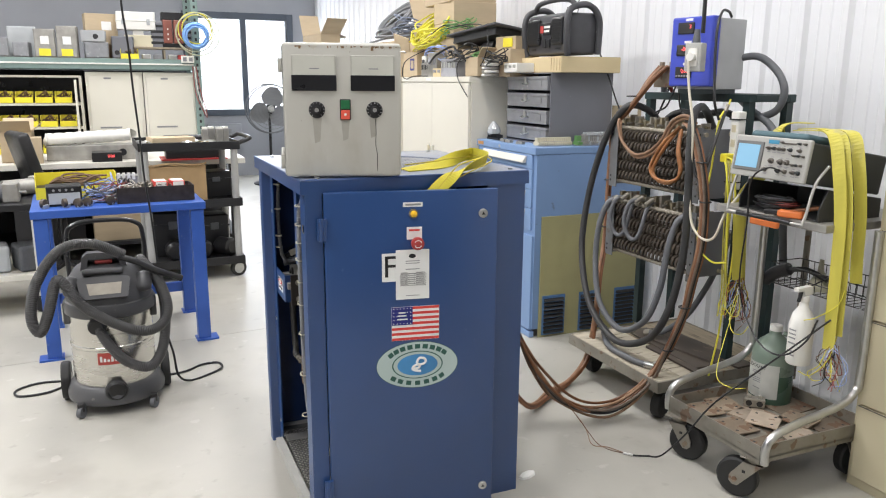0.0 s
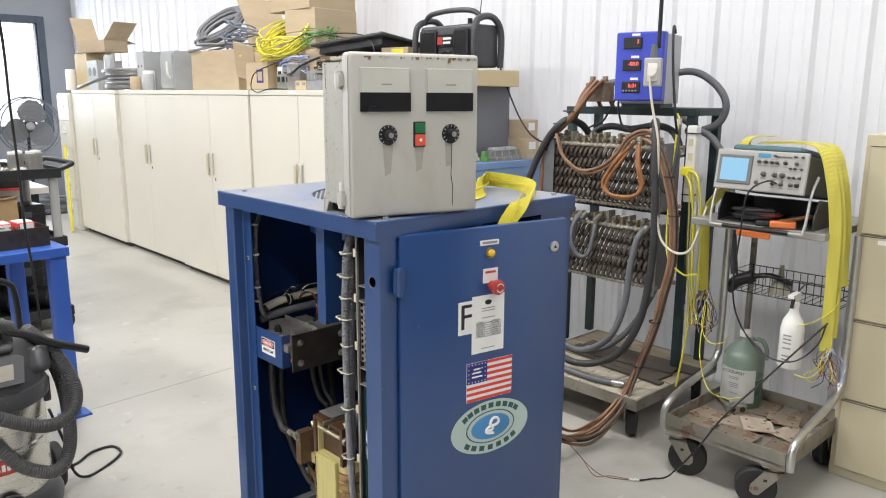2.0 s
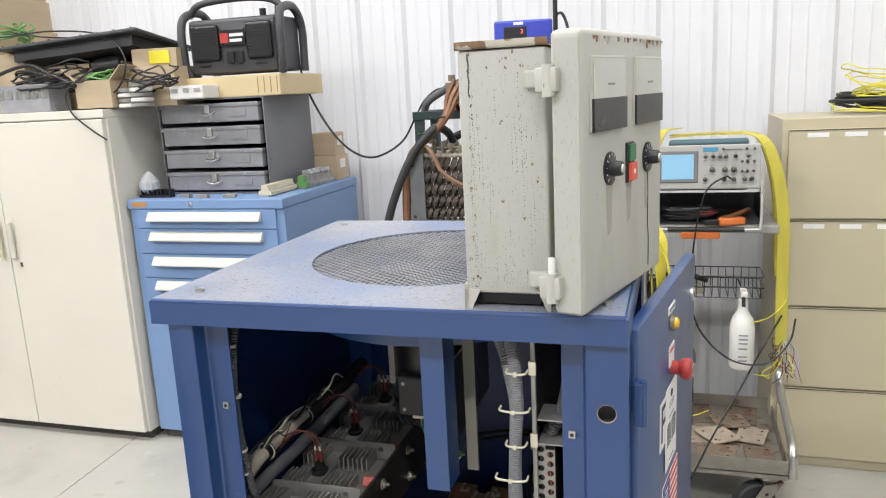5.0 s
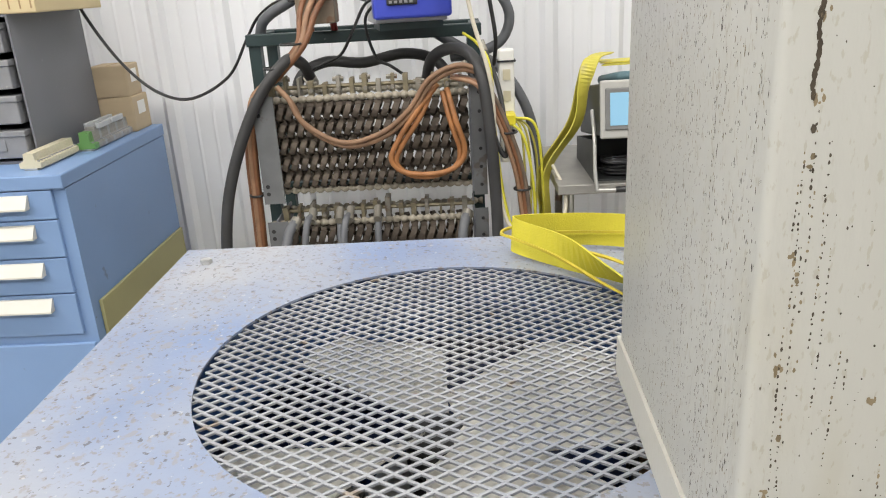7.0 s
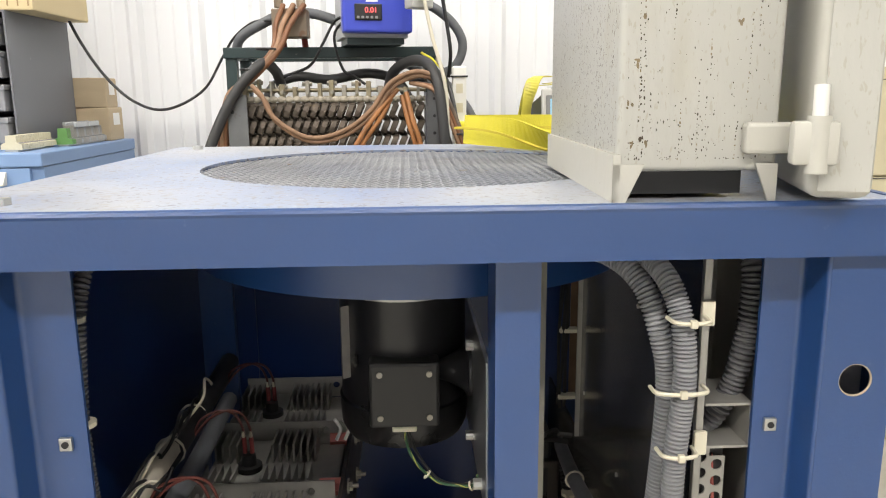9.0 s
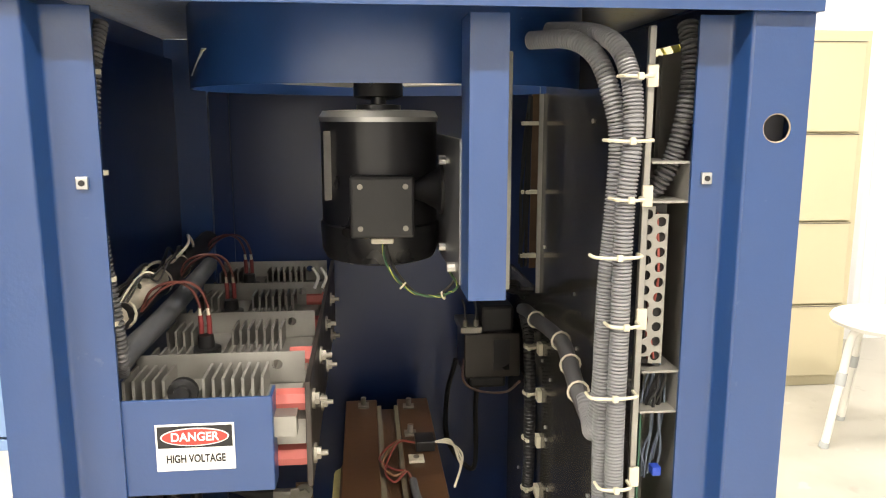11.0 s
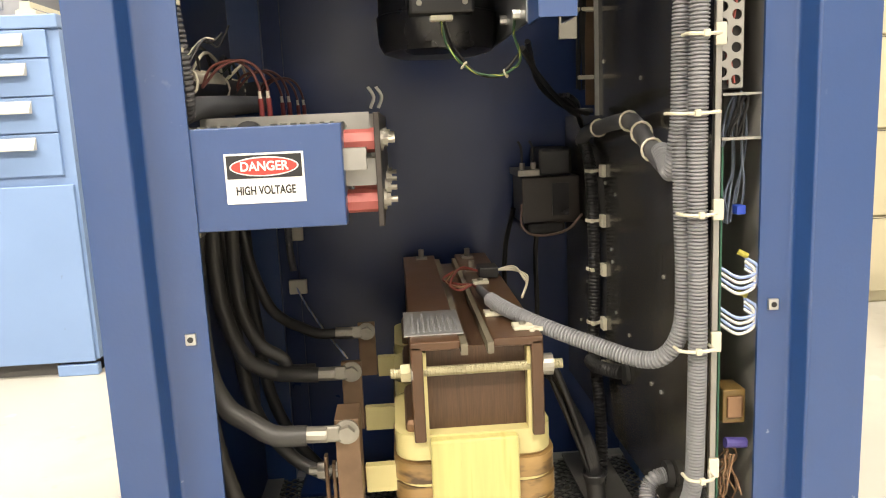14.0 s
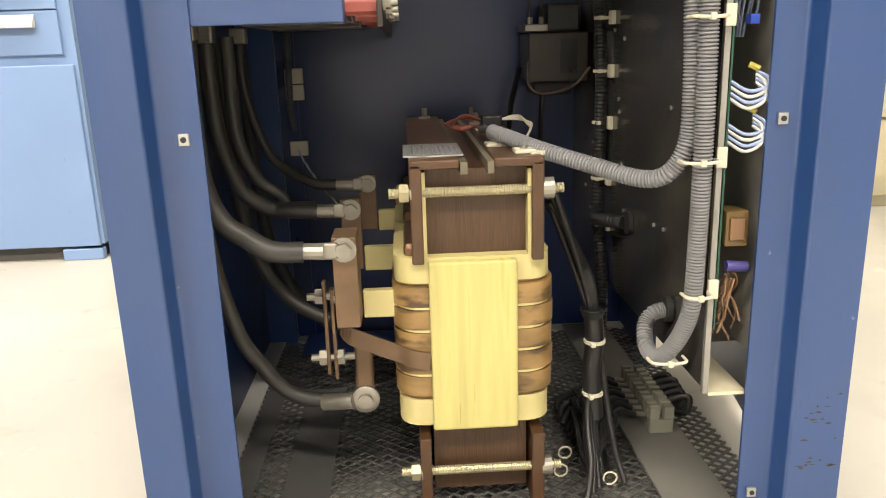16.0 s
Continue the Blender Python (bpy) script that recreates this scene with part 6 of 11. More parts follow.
HANDLEM = mat("pale_handle_enamel", (0.60, 0.585, 0.53), 0.4, var=0.06)
LX, LY0, LY1 = 2.185, 3.934, 4.675
part("body", box(LX + 0.012, LY0, 0.05, 2.93, LY1, 1.062), BLUE_LYON, lyon, w=True)
part("top", box(LX - 0.002, LY0 - 0.003, 1.063, 2.935, LY1 + 0.003, 1.103, 0.004), BLUE_LYON, lyon, w=True)
# dark block stands in for the shaded gap above the floor
part("plinth", box(LX + 0.03, LY0 + 0.02, 0.0, 2.9, LY1 - 0.02, 0.05), DARKGAP, lyon, w=True)
part("foot", box(LX, LY0 + 0.005, 0.0, LX + 0.03, LY0 + 0.13, 0.036, 0.003), BLUE_LYON, lyon, w=True)
for z0, z1 in ((0.980, 1.060), (0.870, 0.976), (0.762, 0.866), (0.633, 0.758)):
    d = part("drawer", box(LX, LY0 + 0.035, z0, LX + 0.02, LY1 - 0.035, z1, 0.002), BLUE_LYON, lyon, w=True)
    zc = z1 - 0.030
    h = prism([(LX - 0.026, zc - 0.012), (LX - 0.026, zc - 0.017), (LX - 0.004, zc - 0.017), (LX, zc + 0.012), (LX, zc + 0.02), (LX - 0.006, zc + 0.018)], LY0 + 0.10, LY1 - 0.10, "y")
    hd = part("handle", h, HANDLEM, d, "pale pressed handle rail", w=True)
    for y in (LY0 + 0.20, LY1 - 0.2):
        part("screw", cyl((LX - 0.008, y, zc + 0.008), (LX - 0.005, y, zc + 0.008), 0.004, seg=8), INK, d, w=True)
part("drawer", box(LX, LY0 + 0.01, 0.045, LX + 0.02, LY1 - 0.01, 0.603, 0.003), BLUE_LYON, lyon, "deep plain bottom drawer front", w=True)
part("lock", turned(lathe([(0.009, 0), (0.009, 0.004), (0.002, 0.005)], seg=16), pose(LX - 0.002, 4.36, 1.083, 90, 0, -90)), STEEL, lyon, w=True)
part("maker_plate", box(LX - 0.003, 4.58, 1.073, LX - 0.002, 4.655, 1.093), mat("amber_plate", (0.5, 0.25, 0.08), 0.5), lyon, w=True)
leaf = thing("louvred_panel", "olive green louvred sheet panel leaning on the drawer cabinet", "panel", 2.55, 3.93, 0)
part("sheet", box(2.235, 3.921, 0.0, 2.92, 3.932, 0.715, 0.002), OLIVE, leaf, w=True)
for x0 in (2.265, 2.515, 2.765):
    part("louvre_patch", box(x0 - 0.012, 3.918, 0.012, x0 + 0.142, 3.9195, 0.25), mat("blue_patch", (0.07, 0.16, 0.33), 0.5) if x0 < 2.3 else bpy.data.materials["blue_patch"], leaf, w=True)
    for i in range(9):
        part("louvre", prism([(3.918, 0.025 + i * 0.024), (3.905, 0.025 + i * 0.024), (3.918, 0.040 + i * 0.024)], x0, x0 + 0.13, "x"), BLACKP, leaf, w=True)

rack = thing("slide_rack", "slate grey slide rack holding four steel compartment boxes", "storage rack", 2.56, 4.33, 1.103)
RX, RY0, RY1, RZ0, RZ1 = 2.35, 4.07, 4.59, 1.103, 1.512
part("shell", prism([(RY0, RZ0), (RY1, RZ0), (RY1, RZ1), (RY0, RZ1)], 2.764, 2.77, "x"), GREY_RACK, rack, w=True)
part("side", box(RX, RY0, RZ0, 2.764, RY0 + 0.006, RZ1, 0.001), GREY_RACK, rack, w=True)
part("side", box(RX, RY1 - 0.006, RZ0, 2.764, RY1, RZ1, 0.001), GREY_RACK, rack, w=True)
part("roof", box(RX, RY0 + 0.006, RZ1 - 0.006, 2.764, RY1 - 0.006, RZ1), GREY_RACK, rack, w=True)
part("bottom", box(RX, RY0 + 0.006, RZ0, 2.764, RY1 - 0.006, RZ0 + 0.008), GREY_RACK, rack, w=True)
for i in range(4):
    z = RZ0 + 0.018 + i * 0.097
    bx = part("compartment_box", box(RX - 0.012, RY0 + 0.022, z, 2.74, RY1 - 0.022, z + 0.074, 0.004), GREY_BOXFRONT, rack, "worn grey steel box", w=True)
    part("box_lid", box(RX - 0.016, RY0 + 0.018, z + 0.062, 2.74, RY1 - 0.018, z + 0.079, 0.003), GREY_BOXFRONT, bx, w=True)
    part("handle", tube([(RX - 0.012, 4.36, z + 0.040), (RX - 0.030, 4.358, z + 0.036), (RX - 0.033, 4.33, z + 0.030), (RX - 0.030, 4.302, z + 0.036), (RX - 0.012, 4.30, z + 0.040)], 0.004, 8), STEEL, bx, w=True, smooth=60)
    part("hasp", box(RX - 0.024, 4.318, z + 0.036, RX - 0.012, 4.342, z + 0.074, 0.003), STEEL, bx, w=True)
    part("card_holder", box(RX - 0.0155, 4.15, z + 0.022, RX - 0.012, 4.235, z + 0.056, 0.001), GREY_BOXFRONT, bx, w=True)


def carton(x, y, z, sx, sy, sz, label, rz=0, flaps=False, tape=True, m=None, group="", seed=0):
    """A cardboard box; flaps: its top stands ajar."""
    rnd = random.Random(seed)
    c = thing("cardboard_box", label, "box", x, y, z, rz, group)
    m = m or CARD
    if flaps:
        b = box(-sx / 2, -sy / 2, 0, sx / 2, -sy / 2 + 0.005, sz)
        box(-sx / 2, sy / 2 - 0.005, 0, sx / 2, sy / 2, sz, bm=b)
        box(-sx / 2, -sy / 2 + 0.005, 0, -sx / 2 + 0.005, sy / 2 - 0.005, sz, bm=b)
        box(sx / 2 - 0.005, -sy / 2 + 0.005, 0, sx / 2, sy / 2 - 0.005, sz, bm=b)
        box(-sx / 2, -sy / 2, 0, sx / 2, sy / 2, 0.005, bm=b)
        part("shell", b, m, c)
        for s in (-1, 1):
            a = rnd.uniform(25, 65)
            f = turned(box(-sx / 2, 0, -0.002, sx / 2, sy * 0.45, 0.002), pose(0, s * sy / 2, sz, s * a if s > 0 else 180 - a, 0, 0))
            part("flap", f, m, c)
        a = rnd.uniform(-30, 60)
        part("flap", turned(box(0, -sy / 2, -0.002, sx * 0.4, sy / 2, 0.002), pose(sx / 2, 0, sz, 0, -a, 0)), m, c)
    else:
        part("shell", box(-sx / 2, -sy / 2, 0, sx / 2, sy / 2, sz, min(0.004, sz * 0.1)), m, c)
        if tape:
            part("flap_seam", box(-sx / 2 - 0.0005, -0.0015, sz - 0.0005, sx / 2 + 0.0005, 0.0015, sz + 0.0008), CARD_IN, c)
    return c


bx = carton(2.56, 4.22, RZ1, 0.40, 0.46, 0.088, "long pale tan card box on the grey rack", m=CREAMFOAM, tape=False)
for y in (-0.13, -0.16, -0.19, -0.22):
    part("slit", box(-0.2012, y, 0.012, -0.2002, y + 0.004, 0.078), CARD_IN, bx)
c = carton(2.855, 4.025, 1.103, 0.13, 0.125, 0.118, "small brown carton with a white label", tape=True, group="small cartons")
part("paper_label", box(-0.03, -0.0635, 0.055, 0.03, -0.0627, 0.098), PAPER, c)
c = carton(2.850, 4.030, 1.221, 0.125, 0.12, 0.105, "small brown carton with a white label, stacked", tape=True, group="small cartons", rz=4)
part("paper_label", box(-0.03, -0.0610, 0.045, 0.03, -0.0602, 0.088), PAPER, c)

# terminal strips lying along the drawer cabinet's edge
for x0, x1, y, lab in ((2.25, 2.475, 4.045, "cream rail of terminal blocks"), (2.485, 2.775, 4.00, "grey and clear rail of terminal blocks")):
    ts = thing("terminal_strip", lab, "terminal strip", (x0 + x1) / 2, y, 1.103, 0, "terminal strips")
    part("rail", box(x0, y - 0.018, 1.103, x1, y + 0.018, 1.109), STEEL, ts, w=True)
    k = int((x1 - x0) / 0.015)
    for i in range(k):
        u = x0 + 0.015 * i
        m = CREAM if x0 < 2.4 else GREENCORD if i in (0, 1) else (ALU_DULL, SMOKED, ALU_DULL, ALU_DULL)[i % 4]
        h = 1.150 if x0 < 2.4 else 1.160 + (0.008 if i % 6 == 3 else 0)
        bl_ = part("block", prism([(y - 0.030, 1.109), (y + 0.030, 1.109), (y + 0.030, 1.124), (y + 0.016, 1.130), (y + 0.014, h), (y - 0.014, h), (y - 0.016, 1.130), (y - 0.030, 1.124)], u, u + 0.0125, "x"), m, ts, w=True)
        for s in (-1, 1):
            part("screw", cyl((u + 0.006, y + s * 0.022, 1.125), (u + 0.006, y + s * 0.022, 1.1295), 0.0038, seg=8), INKGREY, bl_, w=True)
    for s in ((-1, 1) if x0 > 2.4 else ()):
        for a in (0.06, 0.16):
            part("clear_cover", box(x0 + a, y + s * 0.018 - 0.006, 1.160, x0 + a + 0.085, y + s * 0.018 + 0.006, 1.178, 0.003), SMOKED, ts, "clouded clear cover", w=True)
cn = thing("connector_row", "black screw terminal barrier strip", "connector", 2.26, 4.55, 1.103, 0)
part("base", box(2.245, 4.50, 1.103, 2.275, 4.66, 1.115), BLACKP, cn, w=True)
for i in range(8):
    part("barrier", box(2.243, 4.502 + i * 0.020, 1.115, 2.277, 4.507 + i * 0.020, 1.138), BLACKP, cn, w=True)
solo("clear_bag", turned(lathe([(0.03, 0), (0.045, 0.02), (0.04, 0.05), (0.022, 0.075), (0.008, 0.09)], seg=11), pose(0, 0, 0, 8, -6, 0)), SMOKED, "crumpled clear bag of small parts", "bag", 2.28, 4.63, 1.125)
for k, (x, y) in enumerate(((2.24, 4.42), (2.23, 4.33), (2.235, 4.20))):
    f = thing("relay_unit", "small grey relay unit on the drawer cabinet", "relay", x, y, 1.103, 8 * k, "relay bases")
    part("body", box(-0.014, -0.025, 0, 0.014, 0.025, 0.016, 0.002), ALU_DULL, f)
    part("screw", cyl((-0.005, 0.012, 0.016), (-0.005, 0.012, 0.019), 0.004, seg=8), STEEL, f)

# ---- jobsite radio ----
rad = thing("jobsite_radio", "black jobsite radio with a roll-cage handle", "radio", 2.43, 4.19, 1.600, 0)
RADIOM = mat("charcoal_radio_plastic", (0.058, 0.058, 0.064), 0.45, var=0.15, scale=16, bump=0.08)
_bm = box(2.395, 4.005, 1.612, 2.60, 4.425, 1.838, 0.016, seg=3)
part("body", _bm, RADIOM, rad, w=True, smooth=50)
for y0, y1 in ((4.02, 4.14), (4.27, 4.41)):
    sp = part("speaker_grille", box(2.375, y0, 1.665, 2.395, y1, 1.815, 0.012), BLACKS, rad, "black speaker grille", w=True)
    for i in range(9):
        part("slat", box(2.372, y0 + 0.012, 1.680 + i * 0.0135, 2.3755, y1 - 0.012, 1.685 + i * 0.0135), BLACKP, sp, w=True)
part("badge", box(2.378, 4.145, 1.725, 2.383, 4.265, 1.790, 0.002), BLACKS, rad, w=True)
part("badge_mark", box(2.3765, 4.222, 1.735, 2.3785, 4.26, 1.775), REDP, rad, "red badge square", w=True)
_bm = box(2.3765, 4.15, 1.760, 2.3785, 4.215, 1.772)
box(2.3765, 4.158, 1.738, 2.3785, 4.215, 1.750, bm=_bm)
part("badge_bars", _bm, PAPER, rad, w=True)
for y in (4.18, 4.225):
    part("jack", box(2.384, y - 0.018, 1.650, 2.392, y + 0.018, 1.700, 0.003), BLACKS, rad, w=True)
for y in (4.06, 4.33):
    part("slot", box(2.393, y, 1.640, 2.3955, y + 0.05, 1.650), BLACKS, rad, w=True)
for y in (3.992, 4.438):
    s = 1 if y > 4.2 else -1
    part("cage_end", tube([(2.40, y, 1.606), (2.385, y + 0.012 * s, 1.66), (2.385, y + 0.012 * s, 1.80), (2.42, y + 0.006 * s, 1.860), (2.53, y, 1.875), (2.60, y, 1.80), (2.60, y, 1.612)], 0.018, 10), RADIOM, rad, w=True, smooth=60)
part("carry_handle", tube([(2.45, 3.985, 1.862), (2.44, 4.05, 1.905), (2.44, 4.20, 1.918), (2.44, 4.38, 1.905), (2.45, 4.445, 1.862)], 0.0145, 10), RADIOM, rad, w=True, smooth=60)
part("antenna", tube([(2.50, 4.06, 1.84), (2.50, 4.04, 1.98), (2.50, 4.0, 2.12)], 0.003, 6), BLACKP, rad, w=True)
part("knob", cyl((2.47, 4.10, 1.838), (2.47, 4.10, 1.872), 0.014, seg=14), BLACKP, rad, w=True)
solo("radio_cable", tube([(2.60, 4.00, 1.66), (2.66, 4.04, 1.60), (2.71, 4.02, 1.476), (2.72, 3.942, 1.336), (2.72, 3.845, 1.242), (2.72, 3.736, 1.214), (2.72, 3.604, 1.278), (2.72, 3.529, 1.39), (2.70, 3.48, 1.455), (2.64, 3.40, 1.50), (2.60, 3.33, 1.50)], 0.0050, 6), CABLE, "black power cord hanging from the radio to the test rack", "cord", smooth=60)

# ---- tan lateral file cabinet ----
fc = thing("file_cabinet", "tan four-drawer lateral file cabinet", "file cabinet", 2.69, 1.53, 0)
FX, FY0, FY1 = 2.462, 1.085, 2.062
part("body", box(FX + 0.018, FY0, 0.0, 2.93, FY1, 1.335, 0.003), FILE_TAN, fc, w=True)
for i, (z0, z1) in enumerate(((0.975, 1.296), (0.648, 0.968), (0.330, 0.641), (0.045, 0.323))):
    d = part("drawer", box(FX, FY0 + 0.03, z0, FX + 0.018, FY1 - 0.022, z1, 0.003), FILE_TAN, fc, w=True)
    # dark strip painted in for the shadow along the drawer's top edge
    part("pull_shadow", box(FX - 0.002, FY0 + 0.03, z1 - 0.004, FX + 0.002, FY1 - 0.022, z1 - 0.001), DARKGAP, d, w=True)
    if i < 2:
        for y in (1.98, 1.86, 1.74, 1.62):
            part("paper_label", box(FX - 0.001, y - 0.07, z1 - 0.028, FX, y, z1 - 0.012), PAPER, d, w=True)
solo("cable_coil", tangle(5, 2.76, 1.66, 1.340, 0.14, 0.18, 0.03, 8, 0.0065), CABLE, "loose coil of black cable on the file cabinet", "cable", group="coils on the file cabinet", smooth=60)
solo("cable_coil", tangle(6, 2.74, 1.64, 1.345, 0.18, 0.22, 0.075, 12, 0.0024), YELLOWCORD, "loose coil of thin yellow wire on the file cabinet", "cable", group="coils on the file cabinet", smooth=60)
solo("cable_end", tube([(2.72, 1.50, 1.36), (2.66, 1.46, 1.40), (2.66, 1.42, 1.47), (2.70, 1.40, 1.50)], 0.007, 8), CABLE, "stiff black cable end standing up", "cable", smooth=60)
st = thing("stool", "round white plastic stool with tubular legs", "stool", 1.954, 1.295, 0)
part("seat", lathe([(0.155, 0.388), (0.172, 0.393), (0.178, 0.405), (0.170, 0.417), (0.150, 0.420), (0.02, 0.418)], seg=36), WHITEP, st, smooth=40)
for a in (2, 92, 182, 272):
    c, s_ = math.cos(radians(a)), math.sin(radians(a))
    lg = part("leg", tube([(0.070 * c, 0.070 * s_, 0.384), (0.115 * c, 0.115 * s_, 0.378), (0.138 * c, 0.138 * s_, 0.345), (0.158 * c, 0.158 * s_, 0.22), (0.195 * c, 0.195 * s_, 0.0)], 0.0125, 10), WHITEP, st, smooth=60)
    part("collar", cyl((0.155 * c, 0.155 * s_, 0.245), (0.161 * c, 0.161 * s_, 0.205), 0.0155, seg=14), SMOKED, lg, "grey locking collar")
    part("foot_tip", cyl((0.193 * c, 0.193 * s_, 0.018), (0.197 * c, 0.197 * s_, 0.0), 0.0150, seg=12), SMOKED, lg, "grey rubber tip")

# ---- oscilloscope cart ----
ct = thing("instrument_cart", "dirty tubular steel instrument cart with a tray and a shelf", "cart", 2.30, 2.30, 0)
TX0, TX1, TY0, TY1, TZ = 2.018, 2.56, 2.055, 2.525, 0.215
tray = part("tray", box(TX0, TY0, TZ - 0.03, TX1, TY1, TZ - 0.026), DIRTSTEEL, ct, w=True)
for a in ((TX0, TY0, TX0 + 0.005, TY1), (TX1 - 0.005, TY0, TX1, TY1), (TX0 + 0.005, TY0, TX1 - 0.005, TY0 + 0.005), (TX0 + 0.005, TY1 - 0.005, TX1 - 0.005, TY1)):
    part("tray_side", box(a[0], a[1], TZ - 0.045, a[2], a[3], TZ + 0.022, 0.001), DIRTSTEEL, tray, w=True)
for y in (TY0 - 0.014, TY1 + 0.014):
    part("side_tube", tube([(2.028, y, 0.175), (2.028, y, 0.235), (2.062, y, 0.275), (2.16, y, 0.300), (2.36, y, 0.335), (2.435, y, 0.38), (2.45, y, 0.46), (2.45, y, 0.965)], 0.0145, 12), STEEL, ct, "bent steel side tube", w=True, smooth=60)
    part("rear_tube", tube([(2.70, y, 0.20), (2.70, y, 0.96)], 0.013, 10), DIRTSTEEL, ct, w=True, smooth=60)
part("shelf", box(2.245, 2.085, 0.962, 2.76, 2.600, 0.990, 0.003), ALU_DULL, ct, "grey top shelf", w=True)


def caster(x, y, a, d, rise=0.170):
    """A swivel caster under (x, y), its wheel trailing by d towards the angle a."""
    m = pose(x, y, 0, 0, 0, a)
    w_ = part("caster", turned(box(-0.046, -0.036, rise - 0.006, 0.046, 0.036, rise, 0.001), m), DIRTSTEEL, ct, w=True)
    part("swivel", turned(lathe([(0.026, rise - 0.022), (0.030, rise - 0.016), (0.030, rise - 0.006)], seg=18), m), DIRTSTEEL, w_, w=True, smooth=40)
    part("fork_top", turned(box(-0.030, -0.031, rise - 0.027, 0.036, 0.031, rise - 0.022), m), DIRTSTEEL, w_, w=True)
    for s in (-1, 1):
        y0, y1 = sorted((s * 0.027, s * 0.031))
        fk = part("fork", turned(prism([(-0.030, rise - 0.022), (0.036, rise - 0.022), (d + 0.021, 0.085), (d + 0.021, 0.062), (d + 0.008, 0.050), (d - 0.010, 0.050), (d - 0.021, 0.064)], y0, y1, "y"), m), DIRTSTEEL, w_, w=True)
        part("axle_nut", turned(cyl((d, s * 0.031, 0.073), (d, s * 0.039, 0.073), 0.010, seg=6), m), RUSTPLATE, fk, w=True)
        q = d * 0.45 + 0.004
        part("slot", turned(box(q - 0.006, min(s * 0.0312, s * 0.0318), 0.106, q + 0.006, max(s * 0.0312, s * 0.0318), 0.116), m), INK, fk, w=True)
    part("tyre", turned(turned(lathe([(0.052, -0.020), (0.066, -0.020), (0.073, -0.014), (0.073, 0.014), (0.066, 0.020), (0.052, 0.020)], seg=36), pose(d, 0, 0.073, 90, 0, 0)), m), RUBBER, w_, "black rubber tyre", w=True, smooth=35)
    part("rim", turned(turned(lathe([(0.010, -0.023), (0.022, -0.022), (0.026, -0.012), (0.050, -0.013), (0.053, -0.019), (0.053, 0.019), (0.050, 0.013), (0.026, 0.012), (0.022, 0.022), (0.010, 0.023)], seg=28), pose(d, 0, 0.073, 90, 0, 0)), m), BLACKP, w_, "black wheel centre", w=True, smooth=35)


for x, y, a, d in (((2.037, 2.482, -65, 0.045)), ((2.060, 2.103, 115, 0.060)), (2.52, 2.47, 4, 0.03), (2.52, 2.11, -3, 0.03)):
    caster(x, y, a, d)
# wire basket under the shelf
for z in (0.745, 0.70, 0.66):
    hoop = tube([(2.50, 2.10, z), (2.50, 2.53, z), (2.66, 2.53, z), (2.66, 2.10, z), (2.50, 2.10, z)], 0.0024, 5, raw=True)
    if z > 0.74:
        basket = part("basket_rim", hoop, BLACKS, ct, "black wire basket", w=True)
    else:
        part("hoop", hoop, BLACKS, basket, w=True)
for i in range(15):
    y = 2.11 + i * 0.029
    part("basket_wire", tube([(2.50, y, 0.745), (2.50, y, 0.66), (2.66, y, 0.66), (2.66, y, 0.745)], 0.0018, 5, raw=True), BLACKS, basket, w=True)
solo("funnel", lathe([(0.05, 0.0), (0.046, 0.012), (0.012, 0.075), (0.008, 0.12)], 0, 0, 0, 20), mat("cloudy_poly", (0.45, 0.44, 0.33), 0.4), "cloudy plastic funnel standing in the basket", "funnel", 2.58, 2.36, 0.662, smooth=40)
brush = thing("bench_brush", "black bench brush lying in the basket", "brush", 2.55, 2.42, 0.70, 0)
part("handle", tube([(2.55, 2.30, 0.715), (2.53, 2.38, 0.74), (2.50, 2.45, 0.73)], 0.011, 8), BLACKP, brush, w=True, smooth=60)
part("head", tube([(2.50, 2.44, 0.735), (2.49, 2.50, 0.705), (2.485, 2.54, 0.665)], 0.026, 8), BLACKP, brush, w=True, smooth=60)
jug = thing("coolant_jug", "pale green translucent coolant jug with a worn white label", "jug", 2.45, 2.428, 0.190)
JUGTOP = mat("cloudy_green_jug", (0.165, 0.215, 0.175), 0.3, var=0.12, scale=9)
part("body", lathe([(0.074, 0.0), (0.082, 0.006), (0.082, 0.125)], seg=32), mat("coolant_through_jug", (0.055, 0.105, 0.075), 0.28, var=0.15, scale=7), jug, "green coolant showing through", smooth=40)
part("shoulder", lathe([(0.082, 0.125), (0.082, 0.200), (0.078, 0.222), (0.060, 0.250), (0.030, 0.276), (0.022, 0.284), (0.021, 0.300)], seg=32), JUGTOP, jug, "cloudy empty upper half", smooth=50)
part("cap", lathe([(0.0245, 0.297), (0.0245, 0.318), (0.021, 0.321)], seg=20), WHITEP, jug, "white screw cap", smooth=40)
_lb = B()
_ring = [[_lb.verts.new((-0.0828 * math.cos(a), 0.0828 * math.sin(a), z)) for a in (radians(-62 + 124 * i / 14) for i in range(15))] for z in (0.030, 0.172)]
for i in range(14):
    _lb.faces.new((_ring[0][i], _ring[1][i], _ring[1][i + 1], _ring[0][i + 1]))
_lb = part("paper_label", _lb, mat("worn_white_label", (0.48, 0.49, 0.46), 0.55, var=0.12, scale=14), jug, smooth=60)
part("label_words", letters("COOLANT", 0.019, pose(-0.0834, 0.0, 0.158, 90, 0, -90), 0.0002), INK, _lb)
for z in (0.135, 0.128, 0.108, 0.100, 0.092, 0.066):
    part("label_line", box(-0.0836, -0.022, z, -0.0830, 0.006 + z * 0.1, z + 0.0035), INKGREY, _lb)
